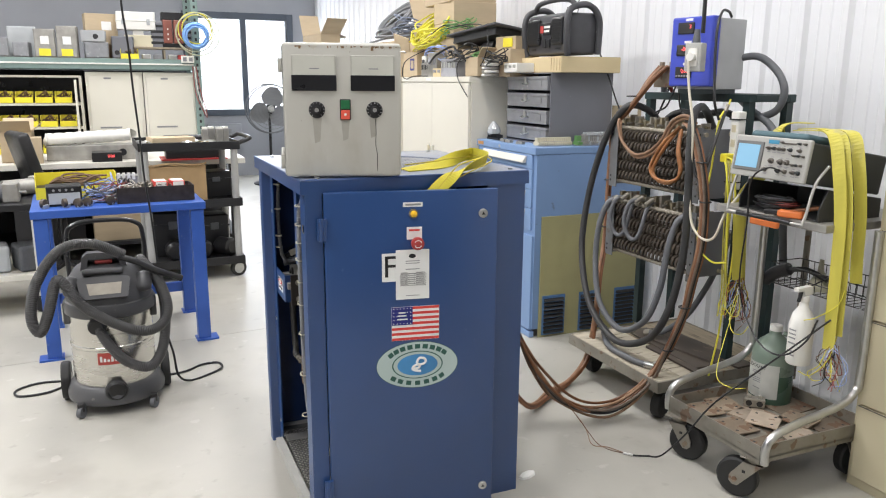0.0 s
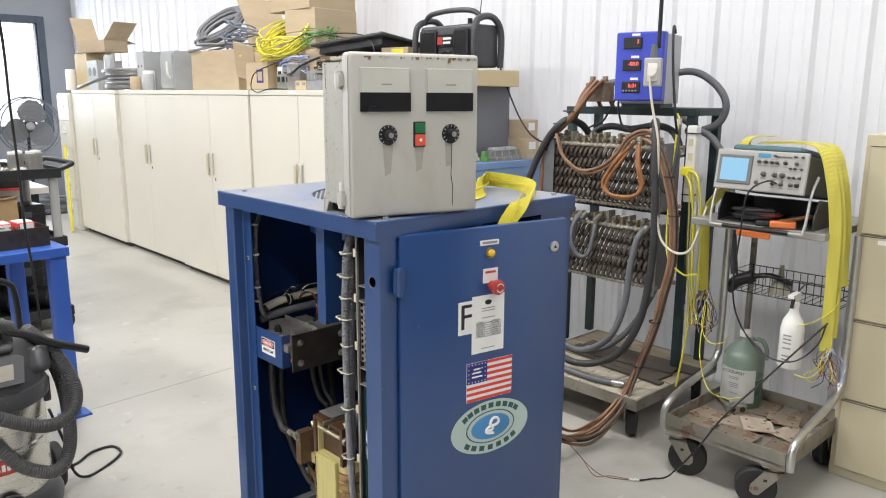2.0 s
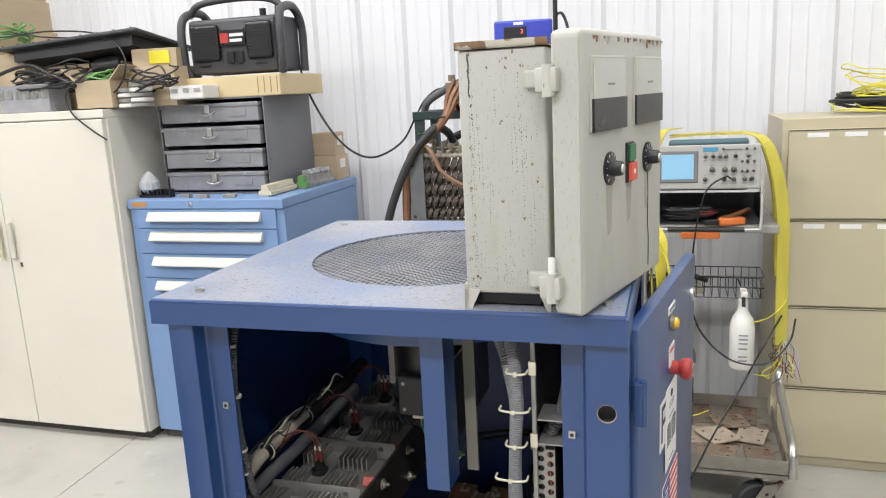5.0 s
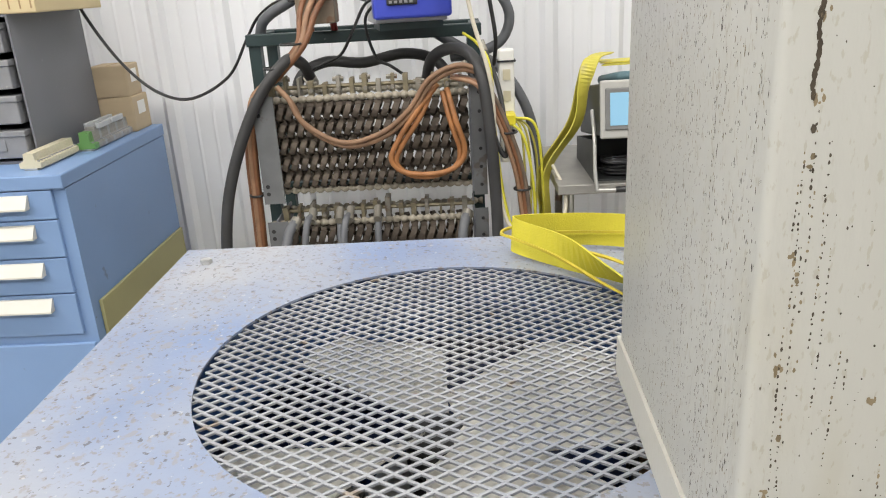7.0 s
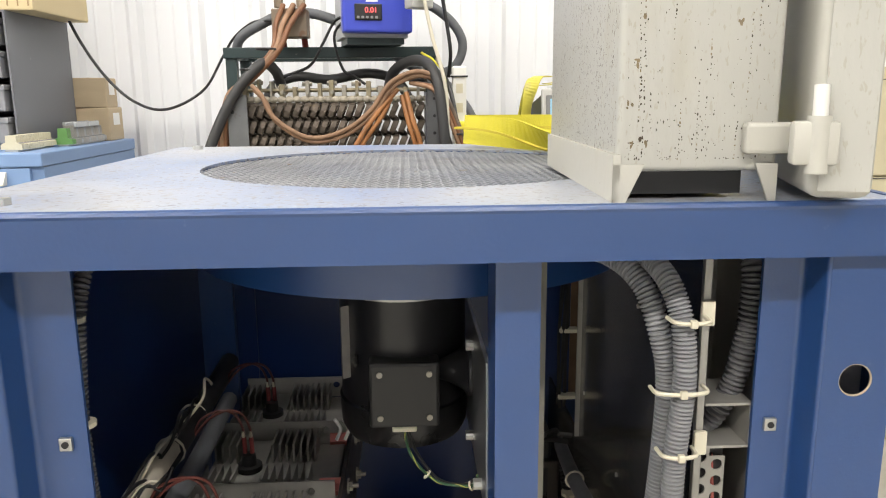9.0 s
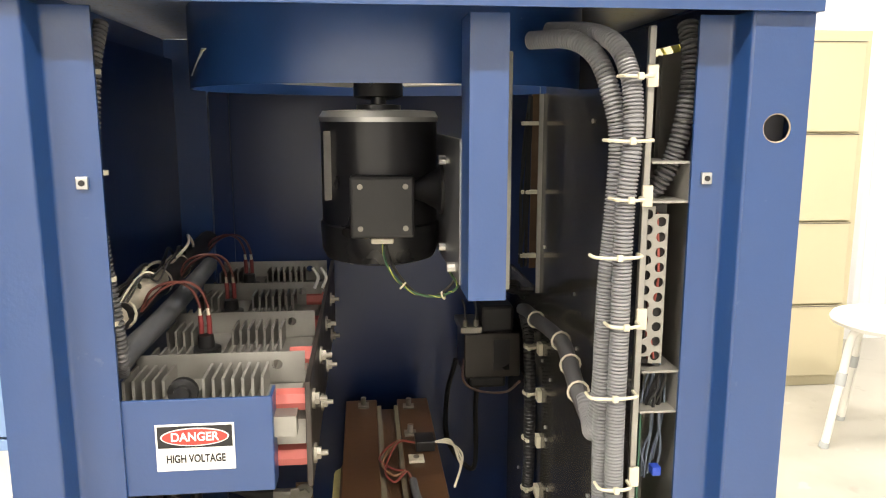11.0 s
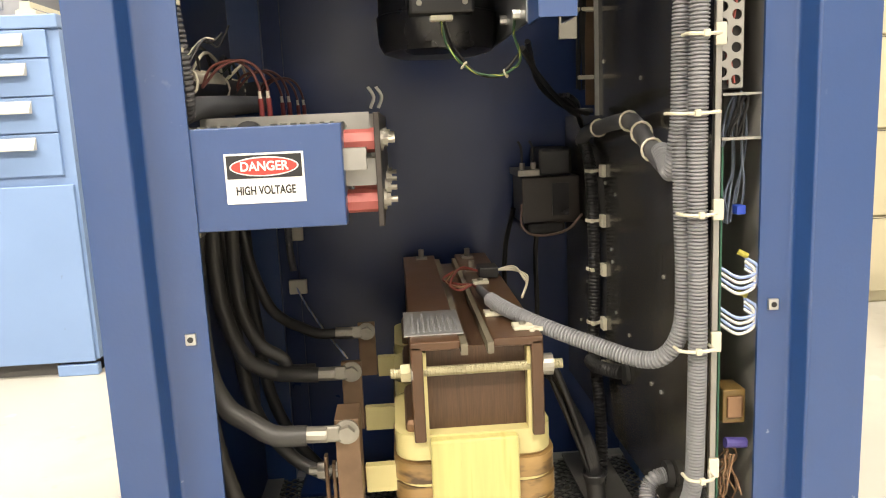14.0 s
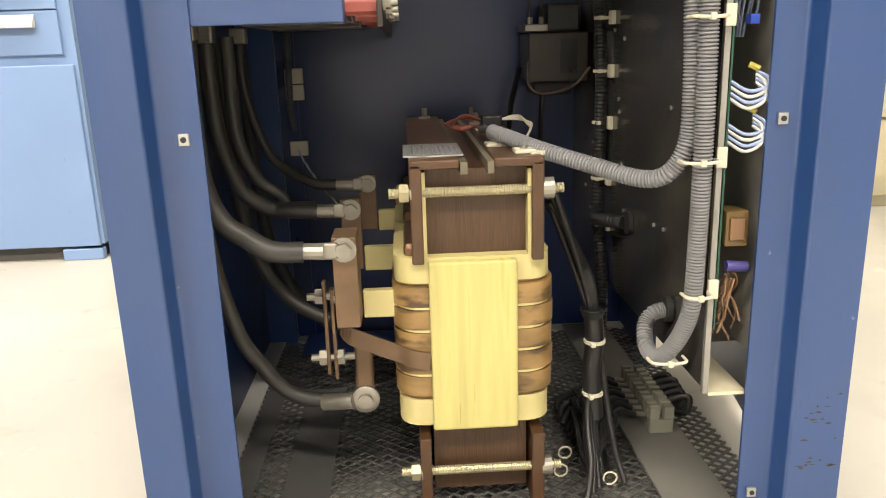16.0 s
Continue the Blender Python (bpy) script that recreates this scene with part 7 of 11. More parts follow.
part("grip", tube([(0.012, -0.028, 0.290), (0.030, -0.058, 0.282), (0.034, -0.078, 0.245), (0.030, -0.080, 0.205)], 0.0095, 8), JUGTOP, jug, smooth=60)
sp = thing("spray_bottle", "white plastic spray bottle hung by its trigger", "spray bottle", 2.305, 2.188, 0.455)
part("bottle", lathe([(0.040, 0.0), (0.043, 0.006), (0.043, 0.15), (0.036, 0.185), (0.018, 0.215), (0.014, 0.24)], seg=24), WHITEP, sp, smooth=40)
part("collar", lathe([(0.017, 0.236), (0.017, 0.256), (0.012, 0.260)], seg=18), WHITEP, sp, smooth=40)
part("head", prism([(-0.045, 0.288), (0.02, 0.292), (0.03, 0.262), (-0.01, 0.258), (-0.018, 0.276), (-0.045, 0.276)], -0.011, 0.011, "y"), WHITEP, sp)
part("trigger", prism([(-0.022, 0.274), (-0.016, 0.274), (-0.026, 0.238), (-0.032, 0.236)], -0.006, 0.006, "y"), BLACKP, sp)
for z in (0.13, 0.115, 0.10, 0.08, 0.05, 0.035):
    part("print_line", box(-0.0438, -0.016, z, -0.0425, 0.014, z + 0.005), INKGREY, sp)
solo("bottle_hook", tube([(2.305, 2.188, 0.738), (2.42, 2.200, 0.757), (2.50, 2.205, 0.7475)], 0.003, 6), BLACKS, "black hook over the basket rim", "hook")
# steel plates lying on the tray
PALEPLATE = mat("bare_ground_plate", (0.52, 0.43, 0.34), 0.45, metal=0.4, var=0.2, scale=14, spots=[((0.25, 0.13, 0.07), 20, 0.62, 0.7)], per_object=0.2)
_PL = [(2.235, 2.455, -12, 0.115, 0.125, 0, 0), (2.125, 2.435, -8, 0.105, 0.115, 1, 0), (2.46, 2.34, 6, 0.17, 0.13, 0, 0), (2.47, 2.17, -5, 0.16, 0.12, 0, 0), (2.27, 2.335, 12, 0.14, 0.13, 0, 1), (2.13, 2.275, -4, 0.105, 0.13, 1, 0), (2.14, 2.13, 3, 0.14, 0.095, 0, 0), (2.285, 2.145, -14, 0.13, 0.10, 1, 1), (2.38, 2.215, 16, 0.11, 0.12, 2, 0), (2.255, 2.265, 33, 0.125, 0.115, 2, 1)]
for x, y, a, sx, sy, up, pale in _PL:
    pl = thing("drilled_plate", "rusted flat steel plate with drilled holes", "plate", x, y, TZ - 0.026 + 0.0065 * up, a, "plates on the tray")
    part("plate", box(-sx / 2, -sy / 2, 0, sx / 2, sy / 2, 0.006, 0.001), PALEPLATE if pale else RUSTPLATE, pl)
    for i in (-1, 1):
        for j in (-1, 1):
            part("hole", cyl((i * sx * 0.3, j * sy * 0.30, 0.0058), (i * sx * 0.3, j * sy * 0.30, 0.0063), 0.0055, seg=12), INK, pl)
pl = thing("clamp_block", "old steel pipe clamp with a flat bar and a bored block", "clamp", 2.355, 2.425, TZ - 0.019, 47)
part("bar", box(-0.02, -0.018, 0, 0.15, 0.018, 0.014, 0.002), RUSTPLATE, pl)
part("body", box(-0.065, -0.045, 0, -0.02, 0.035, 0.036, 0.005), DIRTSTEEL, pl)
for y in (-0.025, 0.015):
    part("bore", cyl((-0.0656, y, 0.018), (-0.0645, y, 0.018), 0.012, seg=16), INK, pl)
    part("bolt", cyl((-0.042, y, 0.036), (-0.042, y, 0.046), 0.008, seg=6), STEEL, pl)

# the oscilloscope, propped up on its handle
sc = thing("oscilloscope", "grey bench oscilloscope with a lit blue screen", "oscilloscope", 2.19, 2.325, 0.99)
MS = pose(2.195, 2.325, 1.128, 0, 9, 0)


def on_scope(bm):
    return turned(bm, MS)


SC_CASE = mat("scope_case_grey", (0.035, 0.04, 0.042), 0.5)
SC_KNOB = mat("grey_brown_knob", (0.12, 0.105, 0.09), 0.4)
SC_FACE = mat("scope_panel_grey", (0.38, 0.375, 0.35), 0.45, var=0.03)
part("case", on_scope(box(0.012, -0.160, 0.0, 0.40, 0.160, 0.140, 0.006)), SC_CASE, sc, w=True)
part("bezel", on_scope(box(0.0, -0.170, -0.004, 0.016, 0.170, 0.146, 0.005)), SC_FACE, sc, "pale grey front bezel", w=True)
part("screen_frame", on_scope(box(-0.004, 0.028, 0.018, 0.001, 0.158, 0.126, 0.003)), mat("scope_dark_frame", (0.16, 0.16, 0.155), 0.5), sc, w=True)
part("screen", on_scope(box(-0.0052, 0.042, 0.030, -0.0045, 0.146, 0.114)), LCD, sc, "lit pale blue screen", w=True)
part("display_strip", on_scope(box(-0.0015, -0.035, 0.122, 0.0, 0.012, 0.136)), mat("blue_strip", (0.05, 0.25, 0.4), 0.4), sc, w=True)
_KN = [(0.130, 0.0045, (-0.052, -0.125, -0.150)), (0.106, 0.0068, (0.004, -0.020, -0.042, -0.061, -0.091, -0.131)), (0.088, 0.0045, (-0.112, -0.128, -0.150)), (0.062, 0.0098, (-0.018, -0.058, -0.086)), (0.056, 0.0050, (-0.112, -0.128, -0.147)), (0.030, 0.0078, (0.004, -0.056, -0.086, -0.120, -0.142))]
for z, r, row in _KN:
    for i, y in enumerate(row):
        kn = part("knob", on_scope(turned(lathe([(r, 0), (r * 0.92, 0.009), (r * 0.55, 0.0105), (r * 0.5, 0.017), (r * 0.2, 0.018)], seg=14), pose(0, y, z, 0, -90, 0))), (SC_KNOB, SC_CASE, SC_KNOB)[i % 3] if r < 0.009 else SC_KNOB, sc, w=True, smooth=40)
        if r > 0.005:
            part("knob_print", on_scope(box(-0.0006, y - r * 1.1, z - r - 0.008, 0.0, y + r * 1.1, z - r - 0.005)), INKGREY, sc, w=True)
            part("knob_print", on_scope(box(-0.0006, y - r * 0.7, z + r + 0.003, 0.0, y + r * 0.7, z + r + 0.005)), INKGREY, sc, w=True)
for y in (-0.060, -0.068, -0.076, -0.084, -0.092, -0.100, -0.108):
    part("key", on_scope(box(-0.0025, y - 0.0028, 0.125, 0.0, y + 0.0028, 0.130)), SC_KNOB, sc, w=True)
BAILWHITE = mat("bright_bail_metal", (0.47, 0.465, 0.44), 0.4, metal=0.5)
part("bail", on_scope(tube([(0.10, 0.175, 0.07), (0.05, 0.178, 0.0), (0.035, 0.176, -0.125), (0.035, 0.14, -0.142), (0.035, -0.14, -0.142), (0.035, -0.176, -0.125), (0.05, -0.178, 0.0), (0.10, -0.175, 0.07)], 0.0052, 8, n=6)), BAILWHITE, sc, "bright tilt handle bail", w=True, smooth=60)
part("bail_grip", on_scope(cyl((0.035, -0.125, -0.142), (0.035, 0.125, -0.142), 0.0085, seg=12)), BLACKP, sc, "black grip sleeve", w=True, smooth=40)
part("pouch", on_scope(box(0.02, -0.135, 0.140, 0.30, 0.125, 0.168, 0.012)), TEAL, sc, "dark teal cloth pouch", w=True, smooth=50)
lead_box = thing("open_lead_box", "dark grey open-fronted metal box holding test leads", "box", 2.40, 2.315, 0.991)
BOXDARK = mat("charcoal_box_enamel", (0.035, 0.037, 0.038), 0.5, var=0.15, scale=12)
part("bottom", box(2.27, 2.140, 0.991, 2.56, 2.495, 0.995), BOXDARK, lead_box, w=True)
part("back", box(2.56, 2.135, 0.991, 2.565, 2.50, 1.060), BOXDARK, lead_box, w=True)
for y in (2.135, 2.495):
    part("side", prism([(2.262, 0.991), (2.262, 1.035), (2.30, 1.100), (2.56, 1.060), (2.56, 0.991)], y, y + 0.005, "y"), BOXDARK, lead_box, w=True)
solo("probe_lead", coil(2.325, 2.385, 0.999, 0.045, 8, 0.0036, 0.7, 8, ry=0.085), CABLE, "coiled black probe lead", "cable", group="leads in the open box", smooth=60)
solo("probe_lead", coil(2.320, 2.375, 1.022, 0.040, 4, 0.0030, 0.8, 19, ry=0.080), CABLE_GREY, "coiled grey probe lead", "cable", group="leads in the open box", smooth=60)
solo("probe_lead", coil(2.33, 2.35, 1.012, 0.045, 3, 0.003, 0.9, 9, ry=0.075), RED_WIRE, "coiled red test lead", "cable", group="leads in the open box", smooth=60)
solo("probe_lead", tube([(2.285, 2.27, 1.008), (2.30, 2.22, 1.02), (2.34, 2.18, 1.03), (2.42, 2.17, 1.01), (2.48, 2.22, 1.0)], 0.008, 8), COPPER_W, "rusty brown probe lead", "cable", group="leads in the open box", smooth=60)
pr = thing("current_probe", "orange handled clamp probe", "probe", 2.25, 2.25, 0.992, 20)
part("handle", box(-0.02, -0.055, 0.0, 0.012, 0.035, 0.026, 0.006), ORANGE, pr)
part("jaw", box(-0.012, 0.035, 0.003, 0.008, 0.085, 0.022, 0.004), BLACKP, pr)
kn = thing("orange_handle_tool", "orange plastic handle clipped under the shelf edge", "tool", 2.243, 2.36, 0.955, 0)
part("grip", box(2.225, 2.275, 0.945, 2.243, 2.405, 0.969, 0.006), ORANGE, kn, w=True)
# flat yellow cables draped over both sides
YW = mat("yellow_flat_cable", (0.54, 0.48, 0.07), 0.5, var=0.12, scale=30, bump=0.2, bscale=120, stretch=(1, 1, 0.2), spots=[((0.33, 0.30, 0.16), 9, 0.66, 0.5)])
_TW = [(1, 0.1, 0), (0.95, -0.3, 0), (0.7, -0.7, 0), (0.45, -0.9, 0), (0.3, -0.95, 0), (0.3, -0.95, 0), (0.3, -0.95, 0)]
for dx, dy, top, zl in ((-0.035, 0.0, 1.296, 0.55), (-0.012, -0.006, 1.301, 0.60), (0.062, 0.0, 1.296, 0.78)):
    solo("flat_cable", ribbon([(2.50 + dx, 2.44, top - 0.012), (2.40 + dx, 2.26, top), (2.345 + dx, 2.150 + dy, 1.285), (2.325 + dx, 2.100 + dy, 1.18), (2.325 + dx, 2.072 + dy, 1.02), (2.328 + dx, 2.066 + dy, 0.86), (2.33 + dx, 2.060 + dy, zl)], _TW, 0.040, 0.003), YW, "yellow flat cable draped over the oscilloscope", "cable", group="flat yellow cables")
for dx, dy, zl in ((0.0, 0.0, 0.66), (0.03, 0.012, 0.61)):
    solo("flat_cable", ribbon([(2.52, 2.42, 1.312), (2.44, 2.475, 1.305), (2.41 + dx, 2.505, 1.24), (2.40 + dx, 2.525 + dy, 1.13), (2.385 + dx, 2.612 + dy, 1.00), (2.385 + dx, 2.612 + dy, 0.86), (2.39 + dx, 2.600 + dy, zl)], [(1, 0.2, 0), (0.6, 0.8, 0), (-0.5, 0.85, 0), (-0.7, 0.7, 0), (-0.8, 0.6, 0), (-0.85, 0.5, 0), (-0.9, 0.4, 0)], 0.042, 0.003), YW, "yellow flat cable draped over the oscilloscope", "cable", group="flat yellow cables")
for k, (m, n) in enumerate(((RED_WIRE, 5), (BLUE_WIRE, 6), (YELLOWCORD, 4), (CABLE, 5), (WHITE_WIRE, 4), (COPPER_W, 5))):
    solo("frayed_wire", wires(30 + k, (2.31, 2.055, 0.56), (2.27 + 0.012 * k, 2.03 + 0.008 * k, 0.45), n, 0.02, 0.045, 0.0016), m, "frayed ends of thin coloured wire", "wire", group="frayed wires", kind="stuff", smooth=60)
    solo("frayed_wire", wires(50 + k, (2.40, 2.60, 0.66), (2.37 + 0.01 * k, 2.60, 0.53 - 0.012 * k), n, 0.02, 0.05, 0.0016), m, "frayed ends of thin coloured wire", "wire", group="frayed wires", kind="stuff", smooth=60)
for k, p in enumerate(([(2.39, 2.59, 0.62), (2.34, 2.57, 0.52), (2.31, 2.52, 0.47), (2.30, 2.46, 0.48), (2.30, 2.43, 0.52)], [(2.39, 2.585, 0.60), (2.30, 2.55, 0.42), (2.17, 2.44, 0.33), (2.17, 2.36, 0.31), (2.18, 2.30, 0.33)], [(2.33, 2.055, 0.62), (2.29, 2.05, 0.52), (2.26, 2.09, 0.45), (2.27, 2.15, 0.44)], [(2.335, 2.05, 0.80), (2.30, 2.045, 0.72), (2.27, 2.10, 0.66), (2.28, 2.16, 0.63)])):
    solo("loose_wire", tube(p, 0.0018, 6), YELLOWCORD, "single yellow wire hanging loose", "wire", group="loose yellow wires", smooth=60)
solo("probe_cable", tube([(2.19, 2.25, 1.16), (2.15, 2.27, 1.17), (2.14, 2.33, 1.12), (2.17, 2.36, 0.96), (2.17, 2.37, 0.75), (2.17, 2.33, 0.62), (2.16, 2.23, 0.53), (2.15, 2.12, 0.53), (2.17, 2.05, 0.60), (2.19, 2.03, 0.68)], 0.0032, 6), CABLE, "black probe cable looping below the shelf", "cable", smooth=60)
solo("test_cable", tube([(2.29, 2.06, 0.66), (2.23, 2.12, 0.57), (2.12, 2.21, 0.43), (2.025, 2.30, 0.29), (1.975, 2.37, 0.15), (1.935, 2.45, 0.03), (1.91, 2.505, 0.005), (1.87, 2.525, 0.005), (1.858, 2.535, 0.005)], 0.0034, 6), CABLE, "thin black cable reaching down to the floor", "cable", smooth=60)
tc_ = thing("wire_connector", "small pale crimp connectors joining thin wires on the floor", "connector", 1.85, 2.545, 0)
for k_ in (0, 1):
    part("crimp", tube([(1.858 - 0.012 * k_, 2.530 + 0.014 * k_, 0.006), (1.850 - 0.012 * k_, 2.548 + 0.014 * k_, 0.006)], 0.0045, 8, raw=True), PAPER, tc_, w=True, smooth=40)
for k_, m_ in enumerate((COPPER_W, BROWN_PALE)):
    solo("thin_wire", tube([(1.850 - 0.012 * k_, 2.548 + 0.014 * k_, 0.006), (1.81, 2.60 + 0.03 * k_, 0.003), (1.79 - 0.03 * k_, 2.67, 0.003 + 0.004 * k_), (1.77, 2.74, 0.05), (1.70, 2.79, 0.16), (1.56, 2.82, 0.36), (1.325, 2.85, 0.68 - 0.03 * k_)], 0.0016, 5), m_, "thin brown wire running up to the blue cabinet", "wire", group="thin wires on the floor", smooth=60)
solo("paper_scrap", turned(lathe([(0.035, 0.0), (0.032, 0.008), (0.012, 0.014)], seg=7), Matrix.Diagonal((1.2, 0.6, 1, 1))), PAPER, "scrap of white paper on the floor", "scrap", 1.395, 2.56, 0.0, 20)

# ---- grid resistor test rack on its trolley ----
PALEWOOD = mat("worn_pale_plank", (0.43, 0.385, 0.30), 0.75, var=0.25, scale=5, stretch=(1, 6, 1), bump=0.2, spots=[((0.12, 0.095, 0.07), 8, 0.60, 0.75)])
DARKBOARD = mat("oily_dark_board", (0.075, 0.06, 0.048), 0.65, var=0.25, scale=8, spots=[((0.2, 0.16, 0.12), 10, 0.64, 0.6)])
tk = thing("resistor_rack", "wheeled test rack of grid resistor banks in a dark green frame", "test rack", 2.45, 3.10, 0)
part("platform", box(2.13, 2.735, 0.165, 2.82, 3.42, 0.185, 0.002), OLDWOOD, tk, "grimy timber platform", w=True)
for a in ((2.125, 2.725, 2.13, 3.43), (2.82, 2.725, 2.825, 3.43), (2.13, 2.725, 2.82, 2.733), (2.13, 3.422, 2.82, 3.43)):
    part("rim", box(a[0], a[1], 0.145, a[2], a[3], 0.196), DIRTSTEEL, tk, w=True)
for x0_, x1_, z_, m_ in ((2.133, 2.262, 0.197, PALEWOOD), (2.268, 2.405, 0.194, PALEWOOD), (2.416, 2.60, 0.195, OLDWOOD), (2.61, 2.818, 0.193, OLDWOOD)):
    part("plank", box(x0_, 2.735, 0.1855, x1_, 3.420, z_, 0.002), m_, tk, w=True)
for x, y in ((2.20, 2.79), (2.24, 3.36), (2.76, 2.79), (2.76, 3.36)):
    cs = part("caster", turned(lathe([(0.02, -0.02), (0.060, -0.02), (0.064, -0.014), (0.064, 0.014), (0.060, 0.02), (0.02, 0.02)], seg=26), pose(x, y, 0.064, 90, 0, 25)), RUBBER, tk, w=True, smooth=35)
    part("caster_fork", box(x - 0.03, y - 0.03, 0.130, x + 0.03, y + 0.03, 0.146), DIRTSTEEL, cs, w=True)
    part("caster_leg", box(x - 0.02, y + 0.024, 0.06, x + 0.02, y + 0.03, 0.132), DIRTSTEEL, cs, w=True)
for x in (2.56, 2.78):
    for y in (2.792, 3.448):
        part("post", prism([(x, y), (x + 0.035, y), (x + 0.035, y + 0.035), (x, y + 0.035)], 0.196, 1.378), GREENFRAME, tk, w=True)
for x in (2.552, 2.785):
    part("cross_bar", box(x, 2.785, 1.378, x + 0.038, 3.488, 1.413, 0.003), GREENFRAME, tk, w=True)
for y in (2.785, 3.45):
    part("side_bar", box(2.59, y, 1.380, 2.785, y + 0.035, 1.411, 0.003), GREENFRAME, tk, w=True)
part("mid_bar", box(2.555, 2.83, 0.93, 2.585, 3.448, 0.955), GREENFRAME, tk, w=True)


def bank(z0, z1, x0, rows):
    """One bank of cast grid resistors: zigzag strips between ribbed rods and end plates."""
    for y in (2.828, 3.402):
        pl = part("end_plate", box(x0 - 0.01, y, z0 - 0.02, x0 + 0.19, y + 0.005, z1 + 0.02, 0.001), GREY_RACK, tk, "grey steel end plate", w=True)
        for z in (z0 + 0.03, z1 - 0.03):
            part("hole", cyl((x0 + 0.012, y - 0.0005, z), (x0 + 0.012, y + 0.0055, z), 0.008, seg=12), INK, pl, w=True)
    fl_ = part("end_flange", box(x0 - 0.016, 3.372, z0 - 0.03, x0 - 0.012, 3.432, z1 + 0.015, 0.001), ENDGREY, tk, "grey perforated end angle", w=True)
    for z in (z0 + 0.0, z0 + 0.022, z1 - 0.035, z1 - 0.013):
        part("hole", cyl((x0 - 0.0168, 3.417, z), (x0 - 0.0155, 3.417, z), 0.006, seg=12), INK, fl_, w=True)
    fl_ = part("end_flange", box(x0 - 0.016, 2.790, z0 - 0.03, x0 - 0.012, 2.828, z1 + 0.03, 0.001), ENDGREY, tk, "grey perforated end angle", w=True)
    for i in range(6):
        z = z0 + (z1 - z0) * i / 5
        part("hole", cyl((x0 - 0.0168, 2.806, z), (x0 - 0.0155, 2.806, z), 0.005, seg=10), INK, fl_, w=True)
    for x in (x0 + 0.015, x0 + 0.17):
        for z in (z0, z1):
            part("grid_rod", tube([(x, 2.80, z), (x, 3.11, z), (x, 3.43, z)], 0.0105, 10, rib=0.005, pitch=0.0246), MICA, tk, "ribbed mica-sleeved rod", w=True)
    k = 21
    step = (z1 - z0 - 0.020) / rows
    for i in range(k):
        y = 2.850 + i * (0.536 / (k - 1))
        b = B()
        for xx in (x0 - 0.004, x0 + 0.085):
            pts = [(xx + 0.03, y, z0 + 0.004)]
            for j in range(rows):
                zb = z0 + 0.010 + step * j
                pts += [(xx, y + 0.0065, zb + step * 0.16), (xx, y - 0.0065, zb + step * 0.80), (xx + 0.026, y, zb + step * 0.97)]
            ribbon(pts, [(0.25, 1, 0.1)] * len(pts), 0.017, 0.0055, 2, bm=b)
        part("resistor_grid", b, CASTIRON, tk, w=True)
    part("terminal_rod", tube([(x0 + 0.05, 2.83, z1 + 0.028), (x0 + 0.05, 3.40, z1 + 0.028)], 0.006, 8, raw=True), BRASSY, tk, w=True)
    rnd_ = random.Random(int(z0 * 100))
    for i in range(15):
        y = 2.85 + i * 0.0378
        h = rnd_.uniform(0.035, 0.062)
        lug = part("terminal_lug", box(x0 + 0.03, y, z1 + 0.004, x0 + 0.055 + rnd_.uniform(0, 0.03), y + rnd_.uniform(0.005, 0.016), z1 + h, 0.001), BRASSY if i % 3 else DIRTSTEEL, tk, w=True)
        if i % 2:
            part("lug_stud", cyl((x0 + 0.05, y - 0.008, z1 + h - 0.01), (x0 + 0.05, y + 0.022, z1 + h - 0.01), 0.007, seg=6), DIRTSTEEL, lug, w=True)
            part("lug_bolt", cyl((x0 + 0.012, y + 0.004, z1 + 0.022), (x0 + 0.04, y + 0.004, z1 + 0.022), 0.006, seg=6), DIRTSTEEL, lug, w=True)


ENDGREY = mat("scuffed_end_angle", (0.15, 0.155, 0.16), 0.5, metal=0.2, var=0.2, scale=14, spots=[((0.10, 0.08, 0.06), 18, 0.60, 0.7)])
MICA = mat("dusty_mica_sleeve", (0.30, 0.27, 0.215), 0.6, var=0.3, scale=40)
bank(0.985, 1.245, 2.335, 5)
bank(0.635, 0.885, 2.335, 4)

# the blue meter enclosure
mb = thing("meter_enclosure", "royal blue meter enclosure with red digital readouts", "enclosure", 2.400, 2.977, 1.432, 11.5)
part("cover", box(-0.02, -0.108, 0.012, 0.03, 0.108, 0.305, 0.008), BLUE_METER, mb, "royal blue cover")
part("back_box", box(0.03, -0.104, 0.0, 0.215, 0.104, 0.298, 0.004), mat("grey_polycarbonate", (0.42, 0.43, 0.44), 0.45), mb, "grey back box")
part("support", box(0.03, -0.09, -0.019, 0.19, 0.09, 0.0), GREENFRAME, mb)
for z, txt in ((0.258, "3"), (0.165, "-00.0"), (0.072, "0.01")):
    mt = part("panel_meter", box(-0.026, -0.012, z - 0.024, -0.019, 0.072, z + 0.024, 0.003), BLACKP, mb, "black panel meter")
    part("digits", letters(txt, 0.023, pose(-0.0266, 0.022 if txt != "3" else 0.006, z + 0.005, 90, 0, -90), 0.0003), DIGIT, mt, "lit red digits")
    if z < 0.1:
        for i in range(5):
            part("button", box(-0.0275, 0.058 - i * 0.014, z - 0.019, -0.026, 0.066 - i * 0.014, z - 0.012), INKGREY, mt)
    part("tag", box(-0.0206, 0.0, z + 0.030, -0.0199, 0.036, z + 0.040), PAPER, mb)
oc = thing("hanging_receptacle", "grey hanging receptacle box with a plugged white cord", "receptacle", 2.30, 2.850, 1.505, 25)
part("box", box(-0.028, -0.035, 0.0, 0.028, 0.035, 0.115, 0.005), mat("grey_pvc_box", (0.42, 0.42, 0.40), 0.5), oc)
